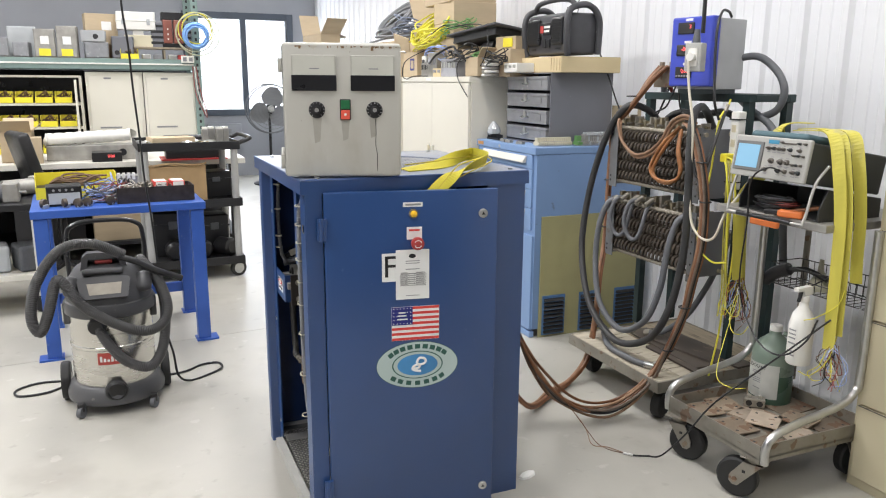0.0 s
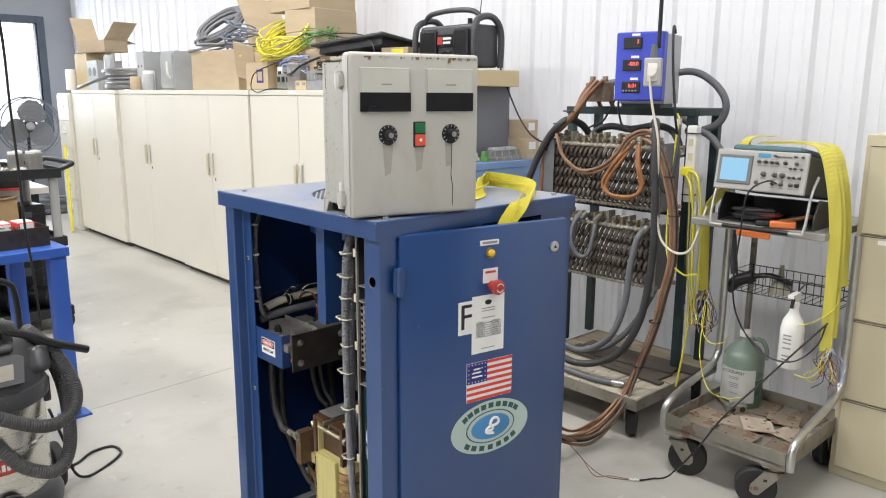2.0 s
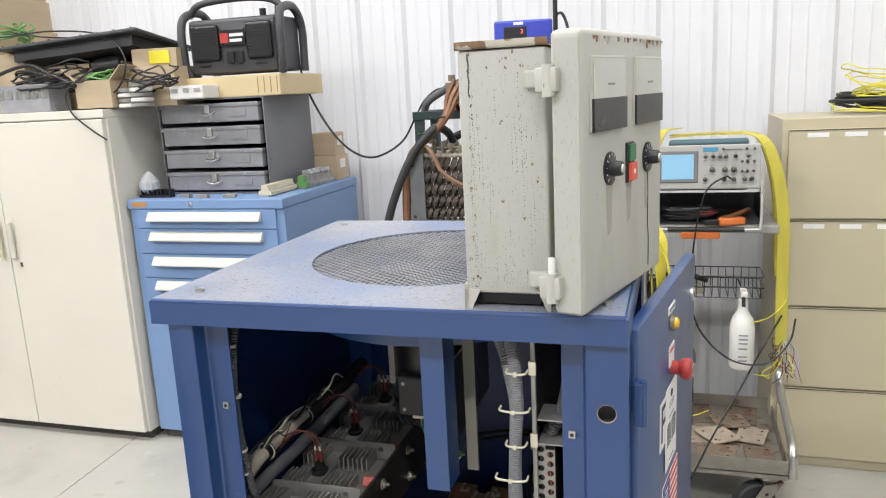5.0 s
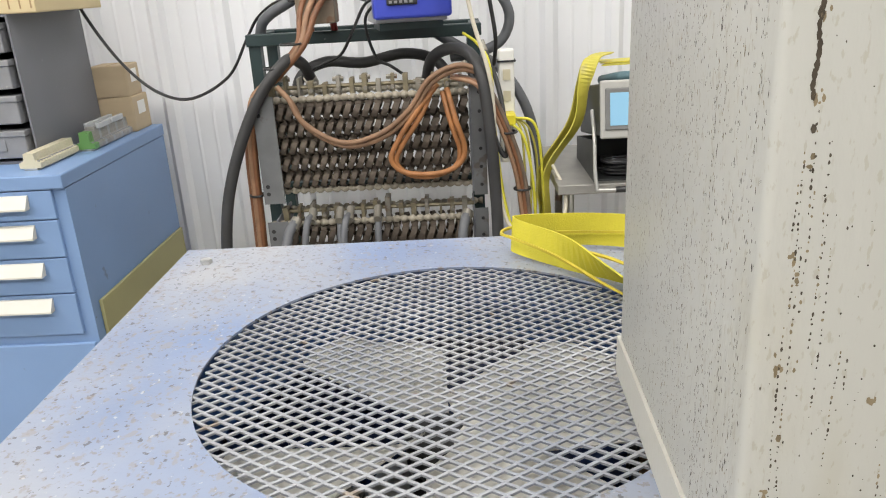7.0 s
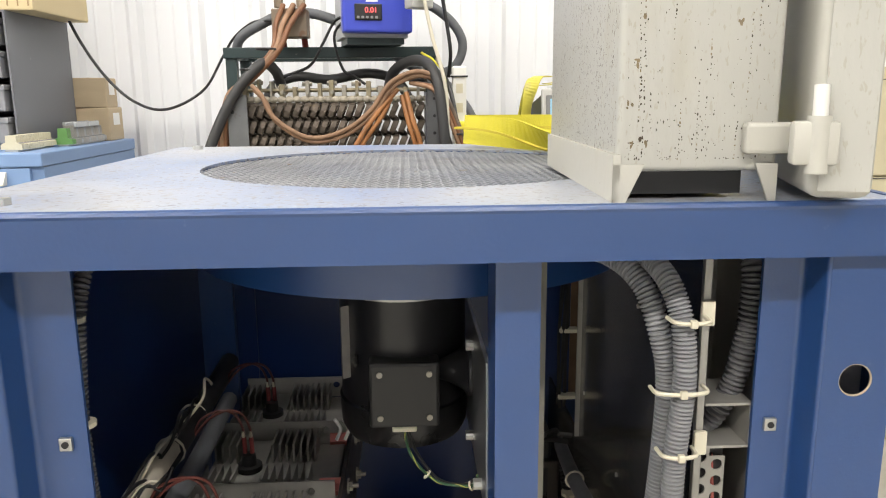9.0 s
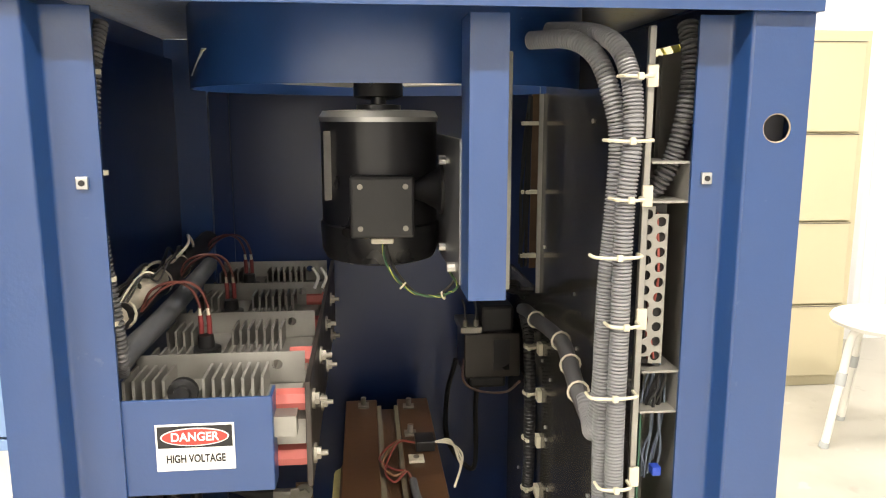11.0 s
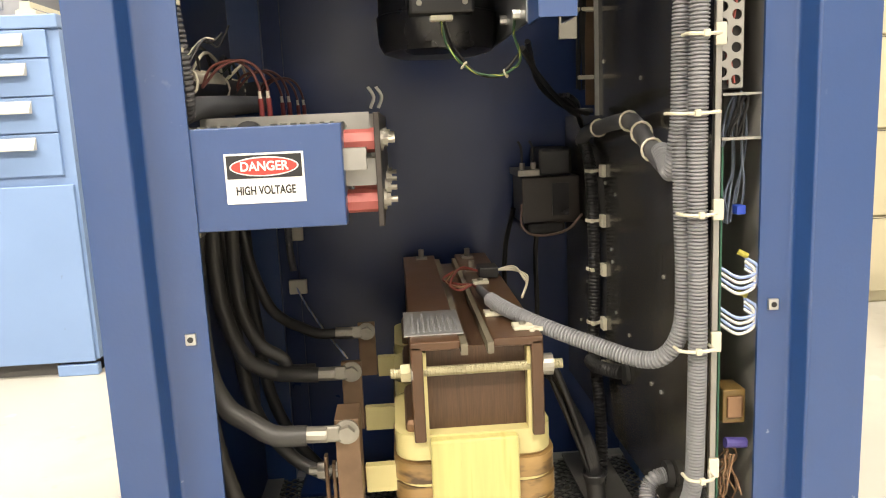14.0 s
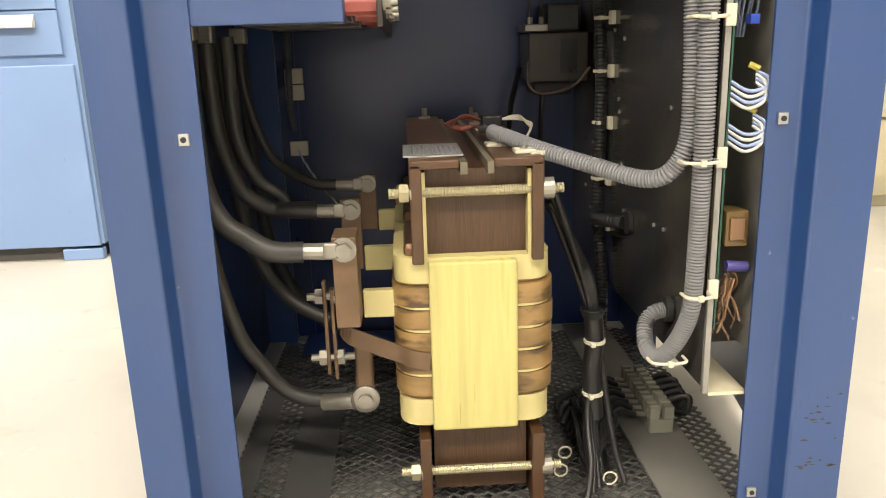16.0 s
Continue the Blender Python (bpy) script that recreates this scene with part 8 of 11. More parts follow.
part("strain_relief", cyl((0, 0, 0.115), (0, 0, 0.17), 0.017, 0.011, seg=14), CABLE_GREY, oc, smooth=40)
part("outlet", box(-0.031, -0.02, 0.02, -0.028, 0.02, 0.095, 0.004), WHITEP, oc)
part("plug", cyl((-0.055, 0.0, 0.058), (-0.03, 0.0, 0.058), 0.017, seg=14), WHITEP, oc, smooth=40)
solo("roof_cable", tube([(2.325, 2.845, 1.66), (2.325, 2.846, 2.0), (2.33, 2.85, 3.0), (2.34, 2.86, 4.5)], 0.0085, 8), CABLE, "black cord hanging from the roof", "cord", smooth=60)
solo("cream_cable", tube([(2.27, 2.840, 1.553), (2.255, 2.835, 1.53), (2.25, 2.815, 1.43), (2.25, 2.774, 1.268), (2.25, 2.766, 1.04), (2.25, 2.738, 0.886), (2.25, 2.664, 0.832), (2.25, 2.60, 0.855), (2.27, 2.575, 0.95), (2.36, 2.60, 1.02)], 0.0055, 8), mat("cream_cord_jacket", (0.58, 0.54, 0.44), 0.5), "cream power cord plugged into the receptacle", "cord", smooth=60)
solo("black_cable", tube([(2.50, 2.875, 1.733), (2.47, 2.862, 1.752), (2.41, 2.832, 1.750), (2.365, 2.805, 1.69), (2.345, 2.785, 1.58), (2.335, 2.765, 1.46), (2.335, 2.755, 1.38), (2.37, 2.76, 1.31)], 0.0055, 8), CABLE, "black cord hanging beside the enclosure", "cord", smooth=60)
ps = thing("power_strip", "white power strip tied to the rack post", "power strip", 2.45, 2.725, 1.02)
part("body", box(2.42, 2.70, 1.02, 2.462, 2.745, 1.345, 0.006), WHITEP, ps, w=True)
for z in (1.08, 1.14, 1.20, 1.26):
    part("socket", box(2.418, 2.712, z, 2.4205, 2.733, z + 0.03), CREAM, ps, w=True)
for z in (1.05, 1.31):
    part("cable_tie", box(2.416, 2.696, z, 2.466, 2.749, z + 0.005), CABLE, ps, w=True)
solo("yellow_plug", box(-0.025, -0.018, -0.018, 0.025, 0.018, 0.018, 0.006), YELLOWP, "yellow plug in the power strip", "plug", 2.395, 2.72, 1.155)
OLIVECORD = mat("greenish_yellow_cord", (0.40, 0.36, 0.07), 0.5, var=0.1)
for k in range(3):
    solo("thin_yellow_cable", tube([(2.39, 2.715, 1.16), (2.37, 2.69 - 0.012 * k, 1.13), (2.365, 2.68 - 0.018 * k, 1.02), (2.37, 2.675 - 0.012 * k, 0.80), (2.36, 2.65 - 0.014 * k, 0.60), (2.33, 2.63 - 0.02 * k, 0.50 + 0.02 * k)], 0.0036, 6), OLIVECORD, "greenish yellow instrument cord hanging from the power strip", "cord", group="cords from the power strip", smooth=60)
for k, p in enumerate(([(2.38, 2.72, 1.15), (2.36, 2.68, 1.10), (2.36, 2.655, 0.95), (2.37, 2.65, 0.70), (2.38, 2.66, 0.45), (2.36, 2.68, 0.21)], [(2.38, 2.71, 1.16), (2.36, 2.65, 1.14), (2.37, 2.63, 1.0), (2.38, 2.625, 0.75), (2.37, 2.64, 0.5)], [(2.50, 2.84, 1.39), (2.45, 2.80, 1.36), (2.38, 2.77, 1.30), (2.35, 2.76, 1.1), (2.30, 2.74, 0.92), (2.26, 2.70, 0.80), (2.28, 2.64, 0.74), (2.32, 2.60, 0.74)])):
    solo("yellow_cable", tube(p, 0.0042, 8), YELLOWCORD, "yellow cord hanging on the rack", "cord", group="yellow cords on the rack", smooth=60)
# heavy leads
_BC = [
    [(2.50, 3.29, 1.27), (2.42, 3.30, 1.335), (2.33, 3.335, 1.345), (2.30, 3.436, 1.208), (2.285, 3.530, 0.961), (2.255, 3.545, 0.68), (2.22, 3.46, 0.47), (2.20, 3.333, 0.33), (2.19, 3.114, 0.25), (2.20, 2.90, 0.33), (2.22, 2.80, 0.50), (2.245, 2.775, 0.70), (2.25, 2.768, 0.90), (2.25, 2.785, 1.20), (2.28, 2.809, 1.325), (2.36, 2.86, 1.36), (2.46, 2.93, 1.33), (2.54, 2.96, 1.24)],
    [(2.32, 3.345, 0.905), (2.27, 3.365, 0.87), (2.235, 3.375, 0.76), (2.215, 3.36, 0.58), (2.19, 3.27, 0.40), (2.19, 3.10, 0.315), (2.20, 2.94, 0.40), (2.225, 2.88, 0.56), (2.25, 2.875, 0.74), (2.28, 2.865, 0.86), (2.33, 2.85, 0.905)],
    [(2.60, 2.86, 1.20), (2.62, 2.92, 1.30), (2.63, 3.02, 1.33), (2.62, 3.15, 1.31), (2.60, 3.26, 1.32), (2.58, 3.34, 1.28), (2.58, 3.37, 1.18)],
    [(2.60, 2.87, 0.80), (2.60, 2.91, 0.68), (2.57, 2.96, 0.52), (2.52, 3.03, 0.36), (2.46, 3.12, 0.26), (2.44, 3.22, 0.228)],
    [(2.30, 2.845, 1.33), (2.265, 2.80, 1.25), (2.26, 2.765, 1.12), (2.27, 2.74, 1.075), (2.30, 2.735, 1.12), (2.36, 2.75, 1.25), (2.44, 2.79, 1.37)],
]
LEADBLACK = mat("dusty_black_lead", (0.034, 0.034, 0.035), 0.5, var=0.25, scale=12)
for k, p in enumerate(_BC):
    r_ = (0.0165, 0.0145, 0.0165, 0.014, 0.007)[k]
    wl = thing("welding_lead", "thick black lead looped on the rack" if k not in (1, 3) else "thick dark grey lead looped on the rack", "cable", *p[0], 0, "heavy leads on the rack")
    part("cable", tube(p, r_, 10), CABLE_GREY if k in (1, 3) else LEADBLACK, wl, w=True, smooth=60)
    for e0, e1 in ((Vector(p[0]), Vector(p[1])), (Vector(p[-1]), Vector(p[-2]))):
        part("lug", cyl(e0, e0 + (e1 - e0).normalized() * 0.035, r_ * 1.12, seg=10), DIRTSTEEL, wl, "dull crimped lug", w=True, smooth=40)
for y in (3.30, 3.19):
    jp = thing("jumper_cable", "grey jumper lead between resistor terminals", "cable", 2.33, y, 0.9, 0, "grey jumpers")
    part("cable", tube([(2.33, y, 0.915), (2.28, y + 0.01, 0.90), (2.255, y + 0.015, 0.82), (2.26, y - 0.01, 0.755), (2.27, y - 0.045, 0.735), (2.28, y - 0.075, 0.77), (2.31, y - 0.08, 0.88), (2.34, y - 0.08, 0.915)], 0.0100, 10), CABLE_GREY, jp, w=True, smooth=60)
    for a in (y, y - 0.08):
        part("lug", cyl((2.30, a, 0.902), (2.345, a, 0.925), 0.0115, seg=10), DIRTSTEEL, jp, "dull crimped lug", w=True, smooth=40)
for k, p in enumerate(([(2.31, 3.345, 1.275), (2.285, 3.313, 1.245), (2.28, 3.277, 1.179), (2.28, 3.18, 1.122), (2.28, 3.076, 1.140), (2.28, 2.994, 1.198), (2.28, 2.931, 1.280), (2.28, 2.854, 1.312), (2.28, 2.790, 1.295)],
                       [(2.31, 2.930, 1.265), (2.28, 2.966, 1.195), (2.275, 3.022, 1.117), (2.275, 3.040, 1.069), (2.275, 3.003, 1.033), (2.275, 2.940, 1.027), (2.275, 2.880, 1.051), (2.275, 2.864, 1.097), (2.275, 2.885, 1.172), (2.30, 2.905, 1.255)])):
    for j in range(2):
        solo("brown_lead", tube([(a - 0.006 * j, b + 0.013 * j * (1 if b > 2.95 else -1) * k + 0.006 * j * (1 - k), c + 0.012 * j * (1 - k) + 0.009 * j * k) for a, b, c in p], 0.0075, 8), ORANGE_W if k else BROWN_PALE, "brown rubber lead looped across the resistors", "cable", group="brown leads", smooth=60)
for j in range(9):
    dy, dx = 0.010 * (j % 3), 0.010 * (j // 3)
    w1 = 0.007 * math.sin(2.1 * j)
    w2 = 0.030 * math.sin(3.7 * j + 1.0)
    solo("brown_lead", tube([(2.31 - dx, 2.86 + dy, 1.292), (2.28 - dx, 2.79 + dy, 1.27), (2.28 - dx, 2.745 + dy, 1.19), (2.28 - dx, 2.700 + dy, 1.06 + w1), (2.28 - dx, 2.682 + dy, 0.95), (2.27 - dx, 2.672 + dy, 0.79), (2.262 - dx, 2.700 + dy, 0.63), (2.255 - dx, 2.725 + dy + w1, 0.50), (2.215 - dx, 2.765 + dy + w1, 0.32), (2.115 + w1, 2.80 + dy + 0.6 * w2, 0.14 + dx), (1.96 + w2, 2.835 + 1.7 * dy + w2, 0.030 + 2 * dx), (1.75 + w2, 2.85 + 2 * dy - w2, 0.105 + dx + 2 * w1), (1.60, 2.86 + dy - w2, 0.27 + 2 * dx), (1.50, 2.865 + dy, 0.46 + dx), (1.325, 2.85 + dy, 0.74 + 2 * dx)], 0.0062, 8), (COPPER_W, BROWN_PALE, DULLLEAD, CABLE, COPPER_W, BROWN_PALE, DULLLEAD, COPPER_W, BROWN_PALE)[j], "heavy brown lead running to the blue cabinet", "cable", group="leads to the cabinet", smooth=60)
    if j > 4:
        continue
    ox = 0.022 * (j % 3) - 0.02
    solo("brown_lead", tube([(2.46 - dx, 3.235 + ox * 1.5, 1.535), (2.41 - dx, 3.265 + ox, 1.47), (2.36 - dx, 3.275 + dy, 1.392), (2.345 - dx, 3.350 + dy, 1.312), (2.34 - dx, 3.415 + dy + w1, 1.255), (2.345 - dx, 3.445 + dy, 1.12), (2.345 - dx, 3.452 + dy, 0.95), (2.34 - dx, 3.452 + dy, 0.67), (2.27 - dx, 3.385 + dy, 0.50), (2.22, 3.33 + dy + 2 * w1, 0.30 + dx), (2.16, 3.30 + dy + 2 * w1, 0.10 + dx), (2.02, 3.24 + dy, 0.02 + dx), (1.86, 3.15 + dy + 3 * w1, 0.014 + dx), (1.66, 3.02 + dy, 0.04 + dx), (1.48, 2.96 + dy, 0.25 + dx), (1.325, 2.93 + dy, 0.40 + dx)], 0.0084, 8), BROWN_PALE if j in (1, 4) else COPPER_W, "brown lead hanging down the rack's side", "cable", group="leads to the cabinet", smooth=60)
for x, y, z, r in ((2.345, 3.31, 1.395, 0.028), (2.335, 3.36, 1.335, 0.028), (2.337, 3.455, 0.98, 0.020), (2.33, 3.455, 0.74, 0.020), (2.275, 2.695, 0.98, 0.022), (2.245, 2.735, 0.52, 0.023), (2.205, 2.775, 0.32, 0.023), (2.275, 2.73, 1.14, 0.022)):
    solo("cable_tie", tube([(x + r * math.cos(a), y + r * math.sin(a), z) for a in (2 * math.pi * i / 14 for i in range(15))], 0.0035, 6, raw=True), CABLE, "black cable tie round a bundle of leads", "cable tie", group="black cable ties")
DULLRED = mat("dull_red_insulator", (0.22, 0.025, 0.02), 0.45)
bs = thing("lead_terminal", "rusty bus terminal block with red insulators", "terminal", 2.50, 3.27, 1.413)
part("block", box(2.46, 3.20, 1.438, 2.54, 3.31, 1.525, 0.004), RUSTPLATE, bs, w=True)
for y in (3.22, 3.29):
    part("stand_off", cyl((2.565, y, 1.413), (2.535, y, 1.450), 0.010, seg=12), DULLRED, bs, "red stand-off insulator", w=True, smooth=40)
    part("stud", cyl((2.49, y, 1.53), (2.49, y, 1.555), 0.014, seg=6), RUSTPLATE, bs, w=True)
solo("hose_loop", tube([(2.60, 2.96, 1.56), (2.65, 2.88, 1.575), (2.65, 2.80, 1.55), (2.65, 2.725, 1.49), (2.65, 2.695, 1.42), (2.65, 2.725, 1.35), (2.65, 2.81, 1.315), (2.66, 2.88, 1.31)], 0.016, 10), CABLE_GREY, "dark grey hose looped behind the enclosure", "hose", group="grey hoses", smooth=60)
solo("hose_loop", tube([(2.66, 3.47, 1.40), (2.64, 3.445, 1.45), (2.63, 3.376, 1.491), (2.62, 3.29, 1.525), (2.62, 3.20, 1.525), (2.61, 3.12, 1.503), (2.59, 3.06, 1.50)], 0.0165, 10), CABLE_GREY, "dark grey hose running to the meter enclosure", "hose", group="grey hoses", smooth=60)
for p_ in ([(2.45, 3.085, 1.50), (2.45, 3.115, 1.48), (2.45, 3.150, 1.419), (2.45, 3.193, 1.351), (2.45, 3.259, 1.323), (2.46, 3.31, 1.30)], [(2.45, 3.080, 1.49), (2.45, 3.112, 1.45), (2.45, 3.110, 1.397), (2.45, 3.088, 1.334), (2.45, 3.053, 1.314), (2.45, 3.02, 1.29)]):
    solo("signal_cable", tube(p_, 0.0045, 6), CABLE, "thin black cord from the meter enclosure to the terminals", "cord", group="thin cords below the enclosure", smooth=60)
solo("hose_loop", tube([(2.64, 2.93, 1.39), (2.64, 2.85, 1.34), (2.64, 2.74, 1.28), (2.63, 2.66, 1.17), (2.62, 2.62, 1.03), (2.62, 2.60, 0.85), (2.62, 2.58, 0.70)], 0.016, 10), CABLE_GREY, "dark grey hose dropping behind the cart", "hose", group="grey hoses", smooth=60)
for x, y, sx, sy, a, z in ((2.46, 3.06, 0.12, 0.56, -4, 0), (2.60, 3.02, 0.10, 0.60, 3, 0), (2.37, 2.93, 0.035, 0.36, -2, 0), (2.50, 2.98, 0.09, 0.40, 9, 0.0105)):
    solo("flat_board", box(-sx / 2, -sy / 2, 0, sx / 2, sy / 2, 0.010, 0.001), DARKBOARD, "oily dark board lying on the trolley", "board", x, y, 0.196 + z, a, "boards on the trolley")
wr = thing("spare_lead", "grey lead with a forked lug lying on the trolley", "cable", 2.2, 3.1, 0.197, 0)
part("cable", tube([(2.30, 3.37, 0.225), (2.25, 3.30, 0.215), (2.175, 3.15, 0.212), (2.165, 3.00, 0.212), (2.175, 2.92, 0.212), (2.19, 2.88, 0.212)], 0.0145, 10), CABLE_GREY, wr, w=True, smooth=60)
part("lug", cyl((2.185, 2.895, 0.212), (2.205, 2.845, 0.212), 0.0155, seg=12), STEEL, wr, "bright crimped lug", w=True, smooth=40)
for dy in (-0.009, 0.011):
    part("lug_tongue", box(2.196, 2.828 + dy, 0.202, 2.212, 2.846 + dy, 0.235, 0.002), STEEL, wr, w=True)

# ---- row of almond storage cabinets ----
SX, SZ = 2.13, 1.490
SY = [4.69 + 1.235 * i for i in range(5)]


HANDLEGREY = mat("dull_cream_handle", (0.60, 0.585, 0.50), 0.4)


def storage_cabinet():
    c = thing("storage_cabinet", "almond two-door steel storage cabinet with paired handles", "cabinet", 2.44, SY[0] + 0.6175, 0, 0, "storage cabinets in a row")
    y0, y1 = -0.615, 0.615
    x0 = SX - 2.44
    part("body", box(x0 + 0.02, y0, 0.045, 0.31, y1, SZ - 0.035), ALMOND, c)
    part("top", box(x0, y0, SZ - 0.035, 0.31, y1, SZ, 0.003), ALMOND, c)
    # recessed dark block: the shade under the cabinet, put into its colour
    part("kick", box(x0 + 0.045, y0 + 0.015, 0.0, 0.29, y1 - 0.015, 0.045), DARKGAP, c)
    for a, b, s in ((y0 + 0.012, -0.002, 1), (0.002, y1 - 0.012, -1)):
        d = part("door", box(x0, a, 0.047, x0 + 0.019, b, SZ - 0.040, 0.003), ALMOND, c)
        yh = -0.035 if s > 0 else 0.035
        h = part("handle", box(x0 - 0.022, yh - 0.012, 0.85, x0 - 0.008, yh + 0.012, 1.015, 0.005), HANDLEGREY if s > 0 else CREAM, d, "vertical pull handle")
        for z in (0.88, 1.01):
            part("handle_post", box(x0 - 0.012, yh - 0.006, z - 0.006, x0, yh + 0.006, z + 0.006), STEEL, h)
        part("plate", box(x0 - 0.003, yh - 0.014, 0.85, x0 - 0.0005, yh + 0.014, 1.035, 0.001), ALMOND, d)
        if s > 0:
            part("key_tag", box(x0 - 0.004, yh - 0.03, 0.81, x0 - 0.001, yh - 0.018, 0.83), BRONZE, d)
    part("maker_tag", box(x0 - 0.001, 0.02, SZ - 0.026, x0, 0.11, SZ - 0.010), PAPER, c)
    return c


_c = storage_cabinet()
for i in range(1, 4):
    copy_thing(_c, pose(2.44 + 0.006 * i * (-1) ** i, SY[i] + 0.6175, 0, 0, 0, 0))
fl = thing("file_cabinet", "narrow almond five-drawer file cabinet at the row's end", "file cabinet", 2.4, 9.86, 0)
part("body", box(2.10, 9.66, 0.0, 2.75, 10.06, 1.46, 0.003), ALMOND, fl, w=True)
for i in range(5):
    d = part("drawer", box(2.085, 9.68, 0.05 + 0.28 * i, 2.10, 10.04, 0.32 + 0.28 * i, 0.003), ALMOND, fl, w=True)
    part("handle", box(2.070, 9.81, 0.19 + 0.28 * i, 2.085, 9.91, 0.205 + 0.28 * i, 0.002), STEEL, d, w=True)
    part("label_holder", box(2.080, 9.82, 0.235 + 0.28 * i, 2.085, 9.90, 0.275 + 0.28 * i), PAPER, d, w=True)

# ---- clutter on the cabinet tops ----
c = carton(2.46, 6.70, SZ, 0.40, 0.70, 0.30, "worn brown carton under the cable coil", tape=True, group="cartons on the cabinets", rz=3)
solo("cable_coil", coil(2.46, 6.93, SZ + 0.445, 0.14, 14, 0.0105, 0.28, 2, ry=0.27, tilt=0.9, bm=tangle(2, 2.44, 6.93, SZ + 0.30, 0.17, 0.28, 0.06, 5, 0.0095, 20)), SILVER_CORD, "big heap of thick grey cable on a carton", "cable", smooth=60)
solo("cable_coil", tangle(22, 2.40, 6.50, SZ + 0.30, 0.16, 0.20, 0.10, 8, 0.0055, 18), SLATE_CORD, "loose coil of slate blue cord on a carton", "cable", smooth=60)
cb = thing("switch_box", "grey steel switch box standing on the cabinets", "electrical box", 2.42, 7.55, SZ, 0)
part("body", box(-0.14, -0.10, 0, 0.14, 0.16, 0.33, 0.006), mat("pale_grey_box", (0.36, 0.37, 0.37), 0.5), cb)
part("cover", box(-0.155, -0.09, 0.02, -0.14, 0.15, 0.31, 0.004), bpy.data.materials["pale_grey_box"], cb)
part("lever", tube([(-0.16, -0.06, 0.10), (-0.19, -0.07, 0.14), (-0.19, -0.07, 0.24)], 0.010, 8), WHITEP, cb, smooth=60)
carton(2.60, 6.14, SZ, 0.34, 0.66, 0.46, "tall open brown carton at the wall", flaps=True, seed=5, group="cartons on the cabinets", rz=-3)
carton(2.50, 5.55, SZ, 0.36, 0.36, 0.38, "brown carton at the foot of a stack", group="cartons on the cabinets")
carton(2.49, 5.555, SZ + 0.38, 0.34, 0.355, 0.145, "flat brown carton stacked on another", group="cartons on the cabinets", rz=1)
c = carton(2.50, 5.67, SZ + 0.525, 0.36, 0.52, 0.30, "big brown carton on top of the stack", group="cartons on the cabinets", rz=-2, flaps=False)
part("paper_label", box(-0.182, -0.20, 0.06, -0.1802, -0.08, 0.17), PAPER, c)
c = carton(2.34, 5.95, SZ, 0.26, 0.30, 0.19, "torn brown carton with its flaps up", flaps=True, group="cartons on the cabinets", seed=3)
part("printed_square", box(-0.1312, -0.09, 0.05, -0.1302, 0.0, 0.14), NAVYINK, c)
part("printed_square", box(-0.1317, -0.075, 0.065, -0.1312, -0.015, 0.125), CARD, c)
solo("torn_flap", turned(box(-0.004, -0.10, 0.0, 0.004, 0.10, 0.26, 0.001), pose(0, 0, 0, 14, -18, 12)), CARD, "torn cardboard flap leaning on the cartons", "cardboard", 2.24, 6.14, SZ + 0.075, 0)
xc = thing("extension_cord", "heaped yellow extension cord with its plug", "cord", 2.33, 5.75, SZ + 0.19)
_rc = random.Random(31)
_loops = []
for i in range(13):
    _a, _b, _t = _rc.uniform(0.20, 0.29), _rc.uniform(0.13, 0.19), _rc.uniform(-0.16, 0.16)
    _ox, _oy, _oz = _rc.uniform(-0.03, 0.05), _rc.uniform(-0.04, 0.04), _rc.uniform(-0.012, 0.02)
    for k in range(18):
        q = 2 * math.pi * k / 18
        u, v = _a * math.cos(q), _b * math.sin(q)
        _loops.append((2.29 + _ox + 0.62 * v + 0.006 * math.sin(5 * q + i), 5.72 + _oy + u, SZ + 0.335 + _oz + 0.70 * v + _t * u))
part("cord", tube(_loops, 0.0062, 6, n=3), YELLOWCORD, xc, w=True, smooth=60)
part("cord", tangle(4, 2.31, 5.74, SZ + 0.19, 0.14, 0.22, 0.08, 5, 0.0062, 18), YELLOWCORD, xc, w=True, smooth=60)
part("cord_end", tube([(2.26, 5.98, SZ + 0.27), (2.22, 6.06, SZ + 0.27), (2.20, 6.12, SZ + 0.25), (2.20, 6.16, SZ + 0.235)], 0.0072, 8), YELLOWCORD, xc, w=True, smooth=60)
part("plug", turned(lathe([(0.012, 0), (0.022, 0.01), (0.022, 0.05), (0.015, 0.055)], seg=14), pose(2.20, 6.15, SZ + 0.24, 75, 0, 10)), YELLOWP, xc, w=True, smooth=40)
solo("green_wire_coil", tangle(12, 2.36, 5.36, SZ + 0.27, 0.12, 0.15, 0.07, 8, 0.0045), GREENCORD, "tangle of green wire", "wire", smooth=60)
carton(2.40, 5.32, SZ, 0.24, 0.22, 0.26, "brown carton under the green wire", group="cartons on the cabinets")
lid = thing("plastic_tray", "black ribbed plastic tray tipped over other things", "tray", 2.42, 4.93, SZ + 0.215, 0)
_t = pose(0, 0, 0, -3, 9, 0)
TRAYM = mat("dusty_black_tray", (0.045, 0.046, 0.05), 0.5, var=0.25, scale=6, spots=[((0.16, 0.16, 0.16), 4, 0.55, 0.5, 0.2)])
part("deck", turned(box(-0.20, -0.37, 0.045, 0.22, 0.36, 0.062, 0.006), _t), TRAYM, lid)
part("pan", turned(prism([(-0.16, -0.32), (0.17, -0.32), (0.17, 0.31), (-0.16, 0.31)], 0.0, 0.045), _t), TRAYM, lid)
for i in range(9):
    part("rib", turned(box(-0.19, -0.34 + i * 0.085, 0.062, 0.20, -0.334 + i * 0.085, 0.067), _t), BLACKS, lid)
carton(2.44, 4.93, SZ, 0.22, 0.40, 0.20, "worn carton under the black tray", group="cartons on the cabinets")
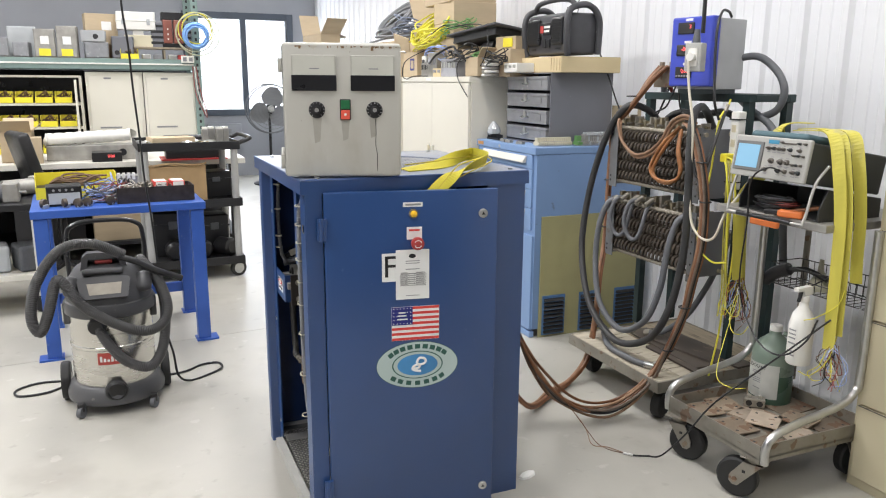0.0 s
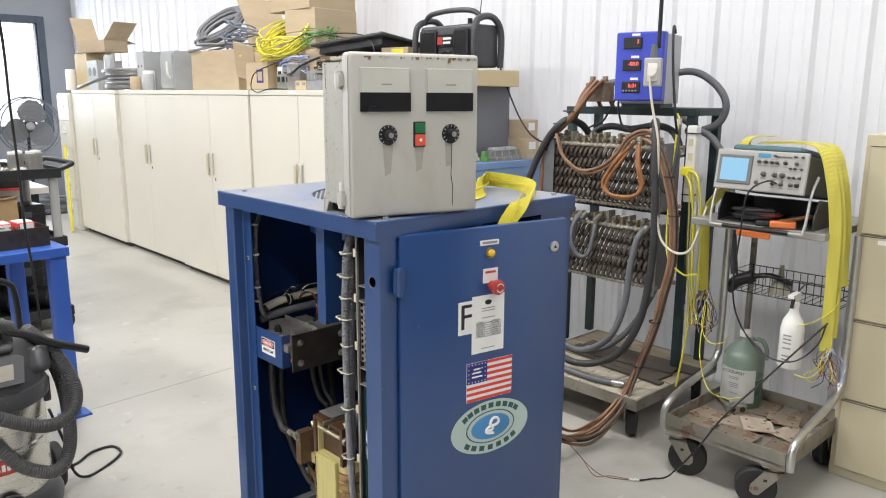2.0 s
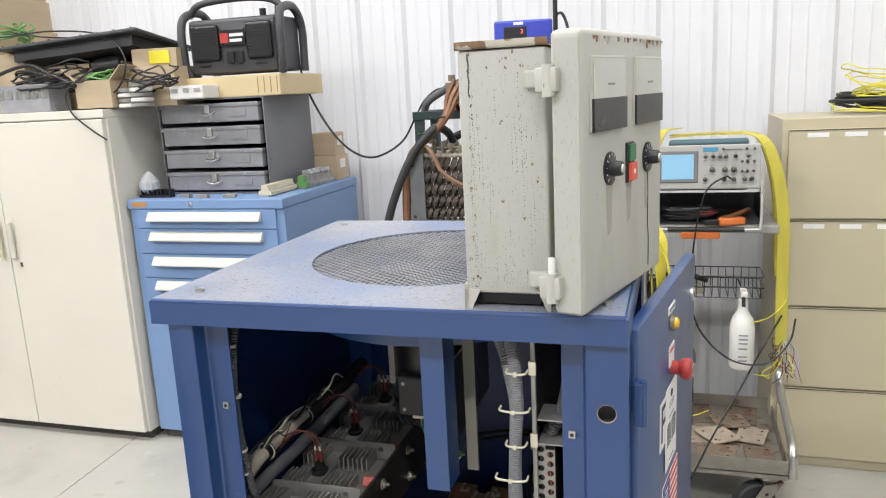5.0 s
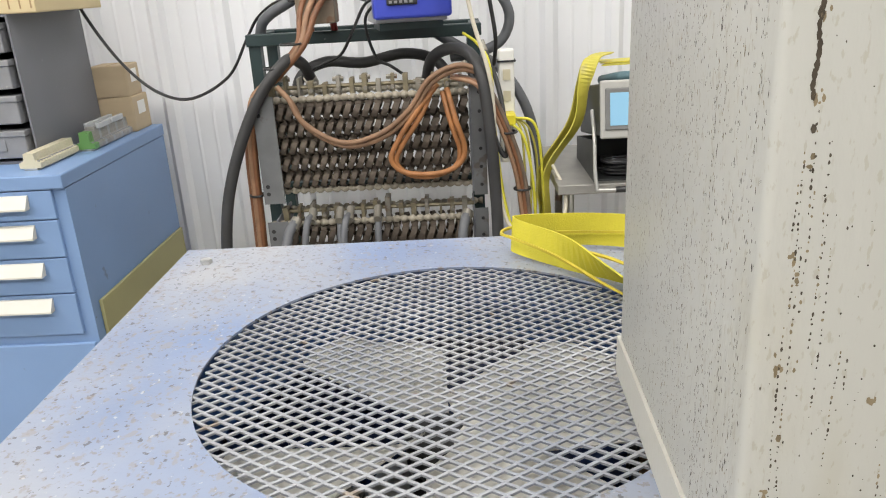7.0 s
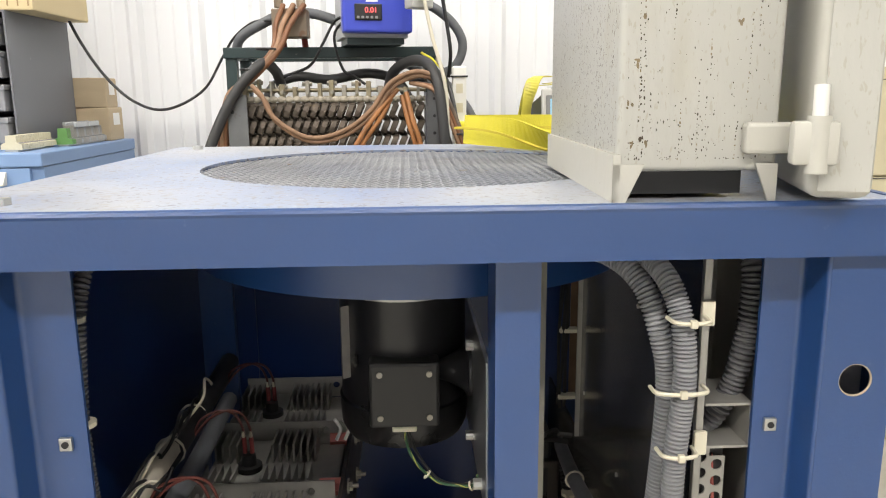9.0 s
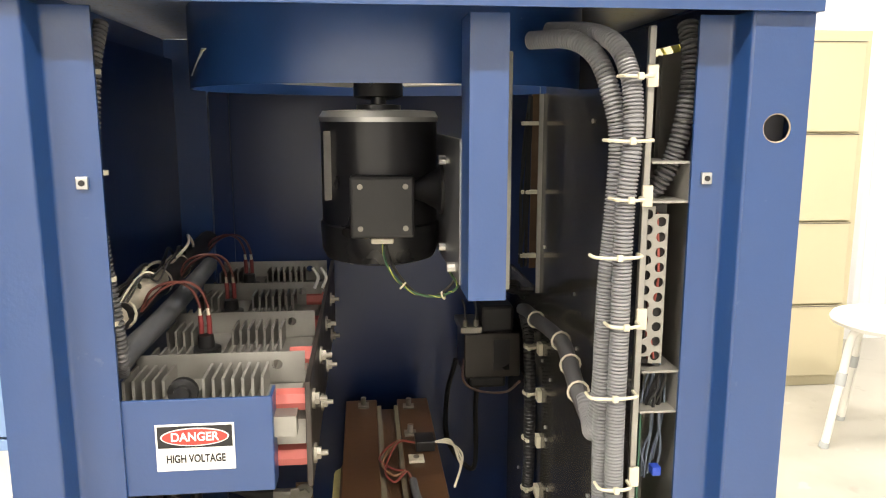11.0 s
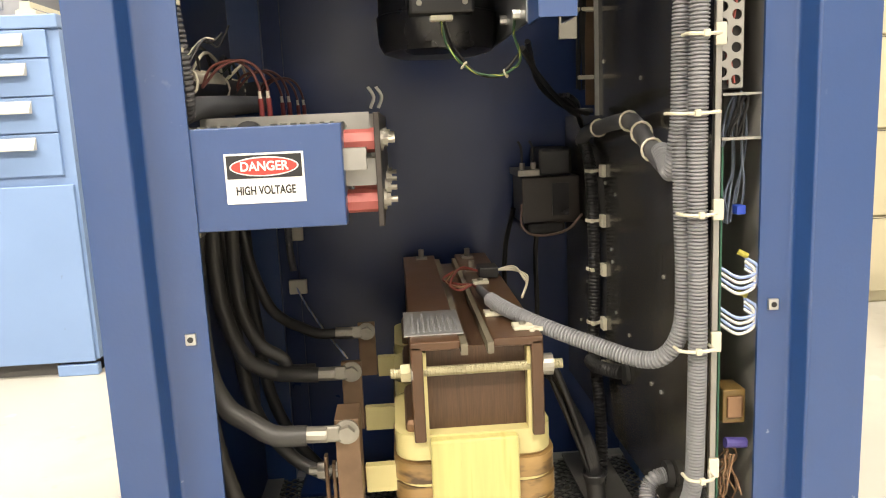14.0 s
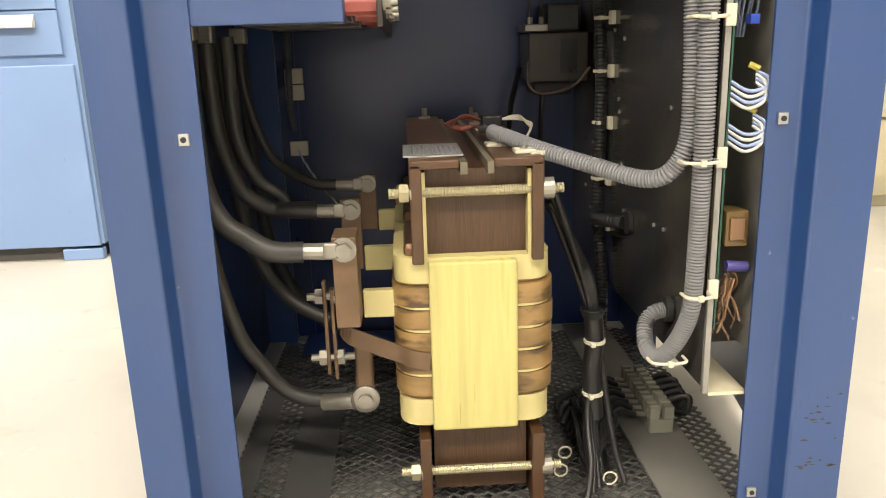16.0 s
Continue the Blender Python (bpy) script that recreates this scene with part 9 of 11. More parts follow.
_TC = [
    ([(2.20, 5.50, SZ + 0.30), (2.26, 5.35, SZ + 0.36), (2.36, 5.15, SZ + 0.33), (2.28, 4.95, SZ + 0.31), (2.30, 4.72, SZ + 0.30), (2.42, 4.80, SZ + 0.29), (2.48, 5.1, SZ + 0.30)], "thin black cord lying over the tray"),
    ([(2.24, 5.30, SZ + 0.33), (2.30, 5.05, SZ + 0.345), (2.26, 4.75, SZ + 0.305), (2.22, 4.62, SZ + 0.20), (2.20, 4.66, SZ + 0.08), (2.19, 4.80, SZ + 0.02)], "black cord slung over the tray's edge"),
    ([(2.16, 4.72, SZ + 0.17), (2.13, 4.80, SZ + 0.12), (2.12, 4.857, SZ + 0.07), (2.115, 4.835, SZ - 0.01), (2.115, 4.75, SZ - 0.08), (2.112, 4.676, SZ - 0.125)], "black lead dangling over the cabinet front"),
    ([(2.20, 5.55, SZ + 0.20), (2.14, 5.65, SZ + 0.16), (2.115, 5.81, SZ + 0.11), (2.112, 5.86, SZ + 0.02), (2.115, 5.78, SZ - 0.015), (2.13, 5.66, SZ + 0.006), (2.18, 5.50, SZ + 0.006)], "black lead looping over the cabinet edge"),
    ([(2.22, 5.62, SZ + 0.12), (2.17, 5.45, SZ + 0.10), (2.16, 5.30, SZ + 0.15), (2.20, 5.12, SZ + 0.20), (2.17, 4.98, SZ + 0.16), (2.18, 4.85, SZ + 0.10)], "thick black cord among the spare parts"),
]
for k, (p, lab) in enumerate(_TC):
    solo("thin_cable", tube(p, 0.0036 if k < 4 else 0.008, 7), CABLE, lab, "cord", group="black cords on the cabinets", smooth=60)
TUBGREY = mat("grey_poly_box", (0.30, 0.30, 0.32), 0.4, var=0.15, scale=18)
for k, (y, w_, h_, m, lab) in enumerate(((5.53, 0.20, 0.105, ALU_DULL, "grey breaker block on the cabinets"), (5.14, 0.29, 0.12, TUBGREY, "grey plastic parts box on the cabinets"), (5.36, 0.10, 0.06, CREAMFOAM, "small tan carton among the spare parts"), (5.60, 0.06, 0.15, WHITEP, "white plastic housing on the cabinets"), (4.36, 0.16, 0.055, WHITEP, "white ceramic terminal block by the radio"), (5.44, 0.12, 0.17, ALU_DULL, "dull metal relay on the cabinets"))):
    t = thing("spare_part", lab, "spare part", 2.24 if k != 4 else 2.30, y, SZ if k != 4 else 1.513, (4, -3, 12, 5, 0, 9)[k], "spare parts on the cabinets")
    part("body", box(-0.06, -w_ / 2, 0, 0.06, w_ / 2, h_, 0.006), m, t)
    nt_ = int(w_ / 0.045)
    for j in range(nt_):
        yy = -w_ / 2 + w_ * (j + 0.2) / nt_
        part("terminal", box(-0.064, yy, h_ * 0.5, -0.058, yy + w_ * 0.55 / nt_, h_ * 0.82, 0.002), (BLACKP, STEEL, TUBGREY)[k % 3], t)
carton(2.26, 4.77, SZ, 0.16, 0.18, 0.12, "small brown carton packed with green wire", flaps=True, seed=9, group="cartons on the cabinets")
solo("green_wire_coil", tangle(14, 2.25, 4.77, SZ + 0.09, 0.06, 0.08, 0.035, 7, 0.004), GREENCORD, "knot of green wire in a carton", "wire", smooth=60)
yc_ = thing("relay_carton", "yellow and black relay carton on the heap", "box", 2.36, 4.55, SZ + 0.165, 10)
part("carton", box(-0.06, -0.10, 0, 0.06, 0.10, 0.075, 0.002), CARD, yc_)
part("relay", box(-0.066, -0.07, 0.012, -0.0602, 0.02, 0.065, 0.002), YELLOWP, yc_)
carton(2.38, 4.555, SZ, 0.2, 0.24, 0.165, "brown carton under the relay carton", group="cartons on the cabinets")
for k, (x, y) in enumerate(((2.22, 4.56), (2.24, 4.64))):
    t = thing("ring_stack", "stack of white ceramic rings on the cabinets", "spare part", x, y, SZ, 0, "ring stacks")
    for j in range(5 - k):
        part("ring", lathe([(0.040, 0.0), (0.046, 0.004), (0.046, 0.015), (0.040, 0.019)], cz=0.021 * j, seg=20), WHITEP if (j + k) % 2 else ALU_DULL, t, smooth=40)
ml = thing("work_lamp", "black bell-shaped work lamp lying down", "lamp", 2.30, 4.80, SZ + 0.145, 0)
part("bell", turned(lathe([(0.02, 0), (0.035, 0.02), (0.042, 0.09), (0.044, 0.13)], seg=20), pose(0, 0.06, 0.03, 85, 0, 20)), BLACKP, ml, smooth=40)
solo("wire_tangle", tangle(77, 2.23, 5.0, SZ + 0.07, 0.07, 0.20, 0.06, 10, 0.0042), CABLE, "tangle of thin black wire", "wire", smooth=60)
solo("wire_tangle", tangle(79, 2.22, 4.50, SZ + 0.05, 0.05, 0.12, 0.05, 6, 0.0036), CABLE, "small tangle of black wire by the radio", "wire", smooth=60)
solo("wire_tangle", tangle(78, 2.24, 5.50, SZ + 0.10, 0.06, 0.17, 0.06, 6, 0.0036), BLUE_WIRE, "tangle of pale blue wire", "wire", smooth=60)
# far end of the row
for k, (x, y, w_, h_, lab) in enumerate(((2.40, 9.42, 0.30, 0.30, "grey knock-out box with round holes"), (2.36, 8.05, 0.16, 0.34, "slim grey control box"),)):
    t = thing("junction_box", lab, "electrical box", x, y, SZ, 0, "boxes on the cabinets")
    part("body", box(-0.13, -w_ / 2, 0, 0.13, w_ / 2, h_, 0.005), bpy.data.materials["pale_grey_box"], t)
    for j in (-1, 1):
        part("knock_out", cyl((-0.1308, j * w_ * 0.22, h_ * 0.62), (-0.128, j * w_ * 0.22, h_ * 0.62), 0.045 if k == 0 else 0.012, seg=20), INK, t)
carton(2.42, 9.75, SZ, 0.3, 0.36, 0.38, "white and brown carton at the row's end", group="cartons on the cabinets", m=CREAMFOAM)
carton(2.40, 9.45, SZ + 0.38, 0.24, 0.62, 0.12, "brown carton with raised flaps", flaps=True, group="cartons on the cabinets", seed=8, rz=6)
solo("flex_conduit_coil", coil(2.36, 8.62, SZ, 0.20, 9, 0.016, 0.6, 21, ry=0.34), mat("armoured_flex", (0.26, 0.26, 0.26), 0.4, metal=0.6), "coil of grey armoured flexible conduit", "conduit", smooth=60)
solo("flex_conduit_coil", tube([(2.22, 8.4, SZ + 0.16), (2.15, 8.9, SZ + 0.10), (2.12, 9.2, SZ + 0.05), (2.11, 9.4, SZ + 0.02)], 0.018, 8), bpy.data.materials["armoured_flex"], "end of the armoured conduit", "conduit", smooth=60)
for k, (x, y, h_, m) in enumerate(((2.2, 8.1, 0.12, CARD), (2.25, 7.92, 0.17, WHITEP), (2.2, 7.82, 0.14, SMOKED), (2.3, 9.0, 0.34, SMOKED), (2.22, 9.95, 0.22, WHITEP))):
    t = thing("parts_tub", "small tub of loose electrical parts", "tub", x, y, SZ, 0, "tubs on the cabinets")
    part("body", lathe([(0.045, 0), (0.05, 0.01), (0.05, h_ - 0.01), (0.042, h_)], seg=16), m, t, smooth=40)

# ---- shop vacuum ----
VX, VY = -0.022, 3.915
CHARCOAL = mat("charcoal_plastic", (0.070, 0.070, 0.074), 0.42, var=0.12, scale=12, bump=0.06, spots=[((0.22, 0.21, 0.20), 30, 0.70, 0.5)])
vac = thing("shop_vacuum", "stainless steel wet and dry vacuum wrapped in its black hose", "vacuum cleaner", VX, VY, 0, 0)
part("tank", lathe([(0.150, 0.10), (0.172, 0.115), (0.175, 0.15), (0.175, 0.292), (0.179, 0.297), (0.179, 0.307), (0.175, 0.312), (0.175, 0.452), (0.165, 0.462)], seg=48), STAINLESS, vac, "stainless steel tank", smooth=35)
part("base", lathe([(0.165, 0.045), (0.205, 0.050), (0.208, 0.075), (0.192, 0.118), (0.177, 0.128)], seg=40), CHARCOAL, vac, "black moulded base", smooth=40)
head = part("head", lathe([(0.180, 0.440), (0.190, 0.448), (0.192, 0.478), (0.188, 0.500), (0.180, 0.505), (0.178, 0.545), (0.165, 0.595), (0.135, 0.640), (0.105, 0.660), (0.03, 0.668)], seg=40), CHARCOAL, vac, "charcoal motor head", smooth=30)
_hb = prism([(-0.105, 0.640), (-0.095, 0.700), (-0.075, 0.718), (0.055, 0.718), (0.075, 0.700), (0.085, 0.640), (0.058, 0.640), (0.052, 0.688), (-0.072, 0.688), (-0.078, 0.640)], -0.085, -0.035, "y")
part("carry_handle", _hb, CHARCOAL, head, "moulded carrying handle")
# black block stands in for the shade within the handle's opening
part("handle_hollow", box(-0.075, -0.034, 0.664, 0.055, -0.02, 0.700), INK, head)
part("switch", box(-0.045, -0.086, 0.668, 0.025, -0.055, 0.684, 0.005), DULLRED, head, "dull red switch")
_fp = pose(-0.012, -0.163, 0.575, -28, 0, 0)
part("face_plate", turned(prism([(-0.095, -0.045), (0.090, -0.045), (0.105, 0.040), (0.085, 0.052), (-0.090, 0.052), (-0.108, 0.040)], -0.012, 0.012, "y"), _fp), CHARCOAL, head, "raised face plate")
part("info_label", turned(prism([(-0.062, -0.028), (0.062, -0.028), (0.070, 0.022), (-0.070, 0.022)], -0.0145, -0.0122, "y"), _fp), mat("tan_label", (0.33, 0.30, 0.25), 0.4, var=0.15, scale=30), head, "scratched tan label")
_lb = B()
for i in range(7):
    a0, a1 = radians(-112 + i * 5), radians(-112 + (i + 1) * 5)
    q = [_lb.verts.new((0.1765 * math.cos(a), 0.1765 * math.sin(a), z)) for a, z in ((a0, 0.232), (a1, 0.232), (a1, 0.286), (a0, 0.286))]
    _lb.faces.new(q)
lab = part("maker_label", _lb, mat("maroon_label", (0.42, 0.05, 0.04), 0.4), vac, "maroon maker's label")
_lb = B()
for i in range(6):
    a0, a1 = radians(-109 + i * 5), radians(-109 + i * 5 + 3.4)
    h_ = (0.272, 0.262, 0.258, 0.270, 0.262, 0.262)[i]
    q = [_lb.verts.new((0.1772 * math.cos(a), 0.1772 * math.sin(a), z)) for a, z in ((a0, 0.246), (a1, 0.246), (a1, h_), (a0, h_))]
    _lb.faces.new(q)
part("label_bars", _lb, PAPER, lab)
part("drain", turned(lathe([(0.045, 0), (0.045, 0.02), (0.036, 0.028), (0.034, 0.018), (0.002, 0.018)], seg=24), pose(0.0, -0.182, 0.115, 90, 0, 0)), BLACKP, vac, "round black drain cap", smooth=35)
part("cap_rim", turned(lathe([(0.046, 0.006), (0.050, 0.008), (0.050, 0.014), (0.046, 0.016)], seg=24), pose(0.0, -0.182, 0.115, 90, 0, 0)), CHARCOAL, vac, smooth=35)
for a in (-1, 1):
    part("head_cheek", turned(box(-0.030, -0.05, -0.045, 0.030, 0.05, 0.045, 0.022, seg=3), pose(a * 0.135, -0.095, 0.575, -22, a * 24, a * 36)), CHARCOAL, head, "moulded side cheek", smooth=50)
part("head_brow", turned(box(-0.085, -0.03, -0.012, 0.080, 0.03, 0.012, 0.010, seg=3), pose(-0.012, -0.125, 0.640, -30, 0, 0)), CHARCOAL, head, "moulded brow over the face plate", smooth=50)
part("inlet", turned(lathe([(0.040, 0), (0.038, 0.03), (0.030, 0.05)], seg=20), pose(-0.05, -0.158, 0.415, 90, 0, -14)), BLACKP, vac, smooth=40)
for a in (-1, 1):
    part("latch", box(a * 0.180 - 0.014, -0.035, 0.395, a * 0.180 + 0.014, 0.035, 0.490, 0.006), CHARCOAL, vac)
    wl = part("wheel", turned(lathe([(0.03, -0.02), (0.082, -0.02), (0.088, -0.012), (0.088, 0.012), (0.082, 0.02), (0.03, 0.02)], seg=30), pose(a * 0.215, 0.10, 0.088, 0, 90, 0)), RUBBER, vac, "black rear wheel", smooth=35)
    part("hub", turned(lathe([(0.02, -0.022), (0.034, -0.021), (0.034, 0.021), (0.02, 0.022)], seg=18), pose(a * 0.215, 0.10, 0.088, 0, 90, 0)), ALU_DULL, wl, smooth=35)
    cs = part("caster", turned(lathe([(0.006, -0.010), (0.026, -0.010), (0.026, 0.010), (0.006, 0.010)], seg=18), pose(a * 0.150, -0.165, 0.026, 90, 0, 60)), CABLE_GREY, vac, smooth=35)
    part("caster_stem", box(a * 0.150 - 0.014, -0.175, 0.03, a * 0.150 + 0.014, -0.150, 0.065, 0.003), BLACKP, cs)
part("push_bar", tube([(-0.16, 0.16, 0.40), (-0.165, 0.18, 0.72), (-0.13, 0.185, 0.80), (0.0, 0.19, 0.815), (0.13, 0.185, 0.80), (0.165, 0.18, 0.72), (0.16, 0.16, 0.40)], 0.011, 10), BLACKS, vac, "black tubular push bar", smooth=60)


HOSE = [(0.05, 3.80, 0.71), (-0.072, 3.755, 0.775), (-0.192, 3.72, 0.762), (-0.288, 3.70, 0.633), (-0.318, 3.70, 0.490), (-0.290, 3.69, 0.428), (-0.252, 3.69, 0.510), (-0.212, 3.69, 0.640), (-0.173, 3.685, 0.613), (-0.129, 3.68, 0.535), (-0.03, 3.675, 0.454), (0.094, 3.68, 0.390), (0.180, 3.70, 0.403), (0.215, 3.75, 0.470), (0.185, 3.82, 0.580), (0.12, 3.88, 0.665), (0.155, 3.93, 0.60), (0.20, 3.90, 0.50), (0.205, 3.83, 0.39), (0.178, 3.74, 0.275), (0.119, 3.69, 0.220), (0.027, 3.68, 0.262), (-0.035, 3.69, 0.340), (-0.065, 3.715, 0.395), (-0.072, 3.755, 0.415)]
part("hose", tube(HOSE, 0.0225, 14, 8, rib=0.0022, pitch=0.0078), mat("charcoal_hose", (0.050, 0.049, 0.050), 0.42, var=0.25, scale=9, spots=[((0.16, 0.15, 0.14), 14, 0.60, 0.5, 0.12)]), vac, "ribbed charcoal hose", smooth=28, w=True)
part("wand", tube([(0.03, 3.79, 0.705), (0.10, 3.79, 0.675), (0.171, 3.80, 0.631), (0.287, 3.82, 0.574)], 0.014, 10), BLACKP, vac, smooth=60, w=True)
solo("vacuum_cable", tube([(0.20, 4.05, 0.30), (0.235, 4.02, 0.16), (0.25, 3.99, 0.05), (0.30, 4.0, 0.007), (0.40, 4.05, 0.006), (0.47, 4.12, 0.006), (0.46, 4.20, 0.006), (0.38, 4.20, 0.006), (0.30, 4.14, 0.006), (0.20, 4.12, 0.006), (0.0, 4.15, 0.006), (-0.15, 4.16, 0.006), (-0.26, 4.22, 0.006), (-0.38, 4.24, 0.006), (-0.47, 4.18, 0.006), (-0.45, 4.10, 0.006), (-0.33, 4.10, 0.006), (-0.22, 4.20, 0.006)], 0.0055, 8), CABLE, "black vacuum cord looped on the floor", "cord", smooth=60)
solo("roof_cable", tube([(0.085, 3.80, 4.5), (0.105, 3.82, 3.0), (0.122, 3.845, 2.0), (0.128, 3.857, 1.75), (0.141, 3.885, 1.6), (0.147, 3.909, 1.42), (0.159, 3.94, 1.21), (0.166, 3.965, 1.02), (0.182, 3.99, 0.85), (0.195, 4.01, 0.62)], 0.0045, 8), CABLE, "black power cord hanging from the roof behind the vacuum", "cord", smooth=60)

# ---- bright blue work table and what lies on it ----
TB = thing("work_table", "bright blue steel work table with flat feet", "table", 0.04, 4.92, 0, 3)
part("tabletop", box(-0.43, -0.34, 0.760, 0.43, 0.34, 0.800, 0.003), BLUE_BENCH, TB)
for a in (-1, 1):
    for b in (-1, 1):
        lg = part("leg", box(a * 0.385 - 0.034, b * 0.295 - 0.034, 0.010, a * 0.385 + 0.034, b * 0.295 + 0.034, 0.760, 0.003), BLUE_BENCH, TB)
        part("foot_plate", box(a * 0.40 - 0.06, b * 0.295 - 0.05, 0.0, a * 0.40 + 0.06, b * 0.295 + 0.05, 0.010), BLUE_BENCH, lg)
part("stretcher", box(-0.351, 0.28, 0.14, 0.351, 0.31, 0.20, 0.003), BLUE_BENCH, TB)
yb = thing("parts_bin", "yellow plastic bin with loose parts", "bin", -0.17, 5.10, 0.80, 4)


SOOTY = mat("dark_small_parts", (0.06, 0.05, 0.045), 0.5, metal=0.4, var=0.4, scale=60)


def bin_part(t, sx, sy, sz, m):
    """A hopper-front stacking bin, its front towards -y."""
    b = box(-sx / 2, -sy / 2, 0, sx / 2, sy / 2, 0.004)
    box(-sx / 2, sy / 2 - 0.004, 0.004, sx / 2, sy / 2, sz, bm=b)
    for s in (-1, 1):
        x0 = s * (sx / 2 - 0.002)
        prism([(-sy / 2, 0.004), (sy / 2 - 0.004, 0.004), (sy / 2 - 0.004, sz), (-sy * 0.18, sz), (-sy * 0.30, sz * 0.55), (-sy / 2, sz * 0.55)], x0 - 0.002, x0 + 0.002, "x", bm=b)
    box(-sx / 2 + 0.004, -sy / 2, 0.004, sx / 2 - 0.004, -sy / 2 + 0.004, sz * 0.5, bm=b)
    part("bin_shell", b, m, t)
    part("contents", box(-sx / 2 + 0.006, -sy / 2 + 0.006, 0.005, sx / 2 - 0.006, sy / 2 - 0.006, sz * 0.45, 0.006), SOOTY, t)
    part("loose_parts", wires(int(sx * 1000), (-sx * 0.3, 0, sz * 0.6), (sx * 0.3, 0.0, sz * 0.6), 14, -0.02, 0.045, 0.006), BRONZE, t)


bin_part(yb, 0.42, 0.20, 0.13, YELLOWP)
mb2 = thing("meter_case", "black instrument case with a clear front", "instrument", -0.22, 4.78, 0.80, 5)
part("body", box(-0.085, -0.07, 0, 0.085, 0.07, 0.105, 0.006), BLACKP, mb2)
part("window", box(-0.075, -0.072, 0.012, 0.075, -0.0702, 0.07), SMOKED, mb2)
for i in range(4):
    part("stud", cyl((-0.05 + 0.03 * i, -0.074, 0.085), (-0.05 + 0.03 * i, -0.07, 0.085), 0.007, seg=8), STEEL, mb2)
mt = thing("parts_tray", "dark steel tray holding red and white boxes", "tray", 0.235, 4.78, 0.80, 4)
b = box(-0.20, -0.09, 0, 0.20, 0.09, 0.004)
for a in ((-0.20, -0.09, 0.20, -0.086), (-0.20, 0.086, 0.20, 0.09), (-0.20, -0.086, -0.196, 0.086), (0.196, -0.086, 0.20, 0.086)):
    box(a[0], a[1], 0.004, a[2], a[3], 0.085, bm=b)
part("tray_shell", b, mat("sooty_steel", (0.06, 0.05, 0.045), 0.4, metal=0.5, var=0.35, scale=25), mt)
for x in (0.03, 0.12):
    t = thing("fuse_box", "red and white fuse carton in the steel tray", "carton", 0.235 + x, 4.79, 0.805, 6, "fuse cartons")
    part("carton", box(-0.035, -0.055, 0, 0.035, 0.055, 0.10, 0.002), REDINK, t)
    part("paper_label", box(-0.028, -0.0562, 0.035, 0.028, -0.055, 0.098), PAPER, t)
    part("lid", box(-0.030, -0.04, 0.10, 0.030, 0.04, 0.104), PAPER, t)
_r = random.Random(61)
_hp = B()
for k in range(150):
    x, y = _r.uniform(0.065, 0.40), 4.78 + _r.uniform(-0.06, 0.07)
    z = 0.812 + 0.072 * _r.random() + 0.012 * math.sin(9 * x)
    m4 = pose(x, y, z, _r.uniform(0, 90), _r.uniform(0, 90), _r.uniform(0, 180))
    s = _r.uniform(0.005, 0.011)
    a, b_ = m4 @ Vector((-s * 1.6, 0, 0)), m4 @ Vector((s * 1.6, 0, 0))
    cyl(a, b_, s * _r.uniform(0.4, 0.9), seg=6, bm=_hp)
solo("parts_heap", _hp, DIRTSTEEL, "heap of small dirty fittings in the steel tray", "parts", kind="stuff")
for k, (m, n, w_) in enumerate(((BLUE_WIRE, 9, 0.0028), (CABLE_GREY, 5, 0.004), (RED_WIRE, 5, 0.0022), (WHITE_WIRE, 4, 0.0022))):
    solo("wire_heap", tangle(91 + k, -0.055 + 0.03 * k, 4.79, 0.80, 0.085, 0.055, 0.045, n, w_), m, "heap of loose coloured wire on the table", "wire", group="wire heaps", smooth=60)
for k, m in enumerate((CABLE_GREY, BLUE_WIRE, RED_WIRE, CABLE, NYLON)):
    solo("wire_heap", wires(40 + k, (-0.08 + 0.04 * k, 4.84, 0.812), (0.02 + 0.03 * k, 4.80, 0.815), 16, -0.05, 0.055, 0.0028), m, "heap of loose coloured wire on the table", "wire", kind="stuff", smooth=60)
for x, y in ((-0.20, 4.66), (-0.14, 4.65), (-0.10, 4.67), (-0.30, 4.66), (0.0, 4.68)):
    t = thing("conduit_fitting", "dark cast conduit fitting", "fitting", x, y, 0.80, 50 * x * 10, "fittings on the table")
    part("ring", turned(lathe([(0.012, 0), (0.024, 0.004), (0.024, 0.022), (0.014, 0.026)], seg=14), pose(0, 0, 0.024, 90, 0, 30)), CASTIRON, t, smooth=40)
    part("nut", box(-0.012, -0.02, 0, 0.02, 0.012, 0.02, 0.003), STEEL, t)
ct2 = thing("contactor", "white and grey contactor behind the wire heap", "contactor", 0.10, 5.10, 0.80, 0)
part("body", box(-0.06, -0.04, 0, 0.06, 0.04, 0.11, 0.005), ALU_DULL, ct2)
for i in range(4):
    part("terminal", box(-0.052 + 0.027 * i, -0.044, 0.085, -0.035 + 0.027 * i, -0.03, 0.125, 0.002), WHITEP, ct2)

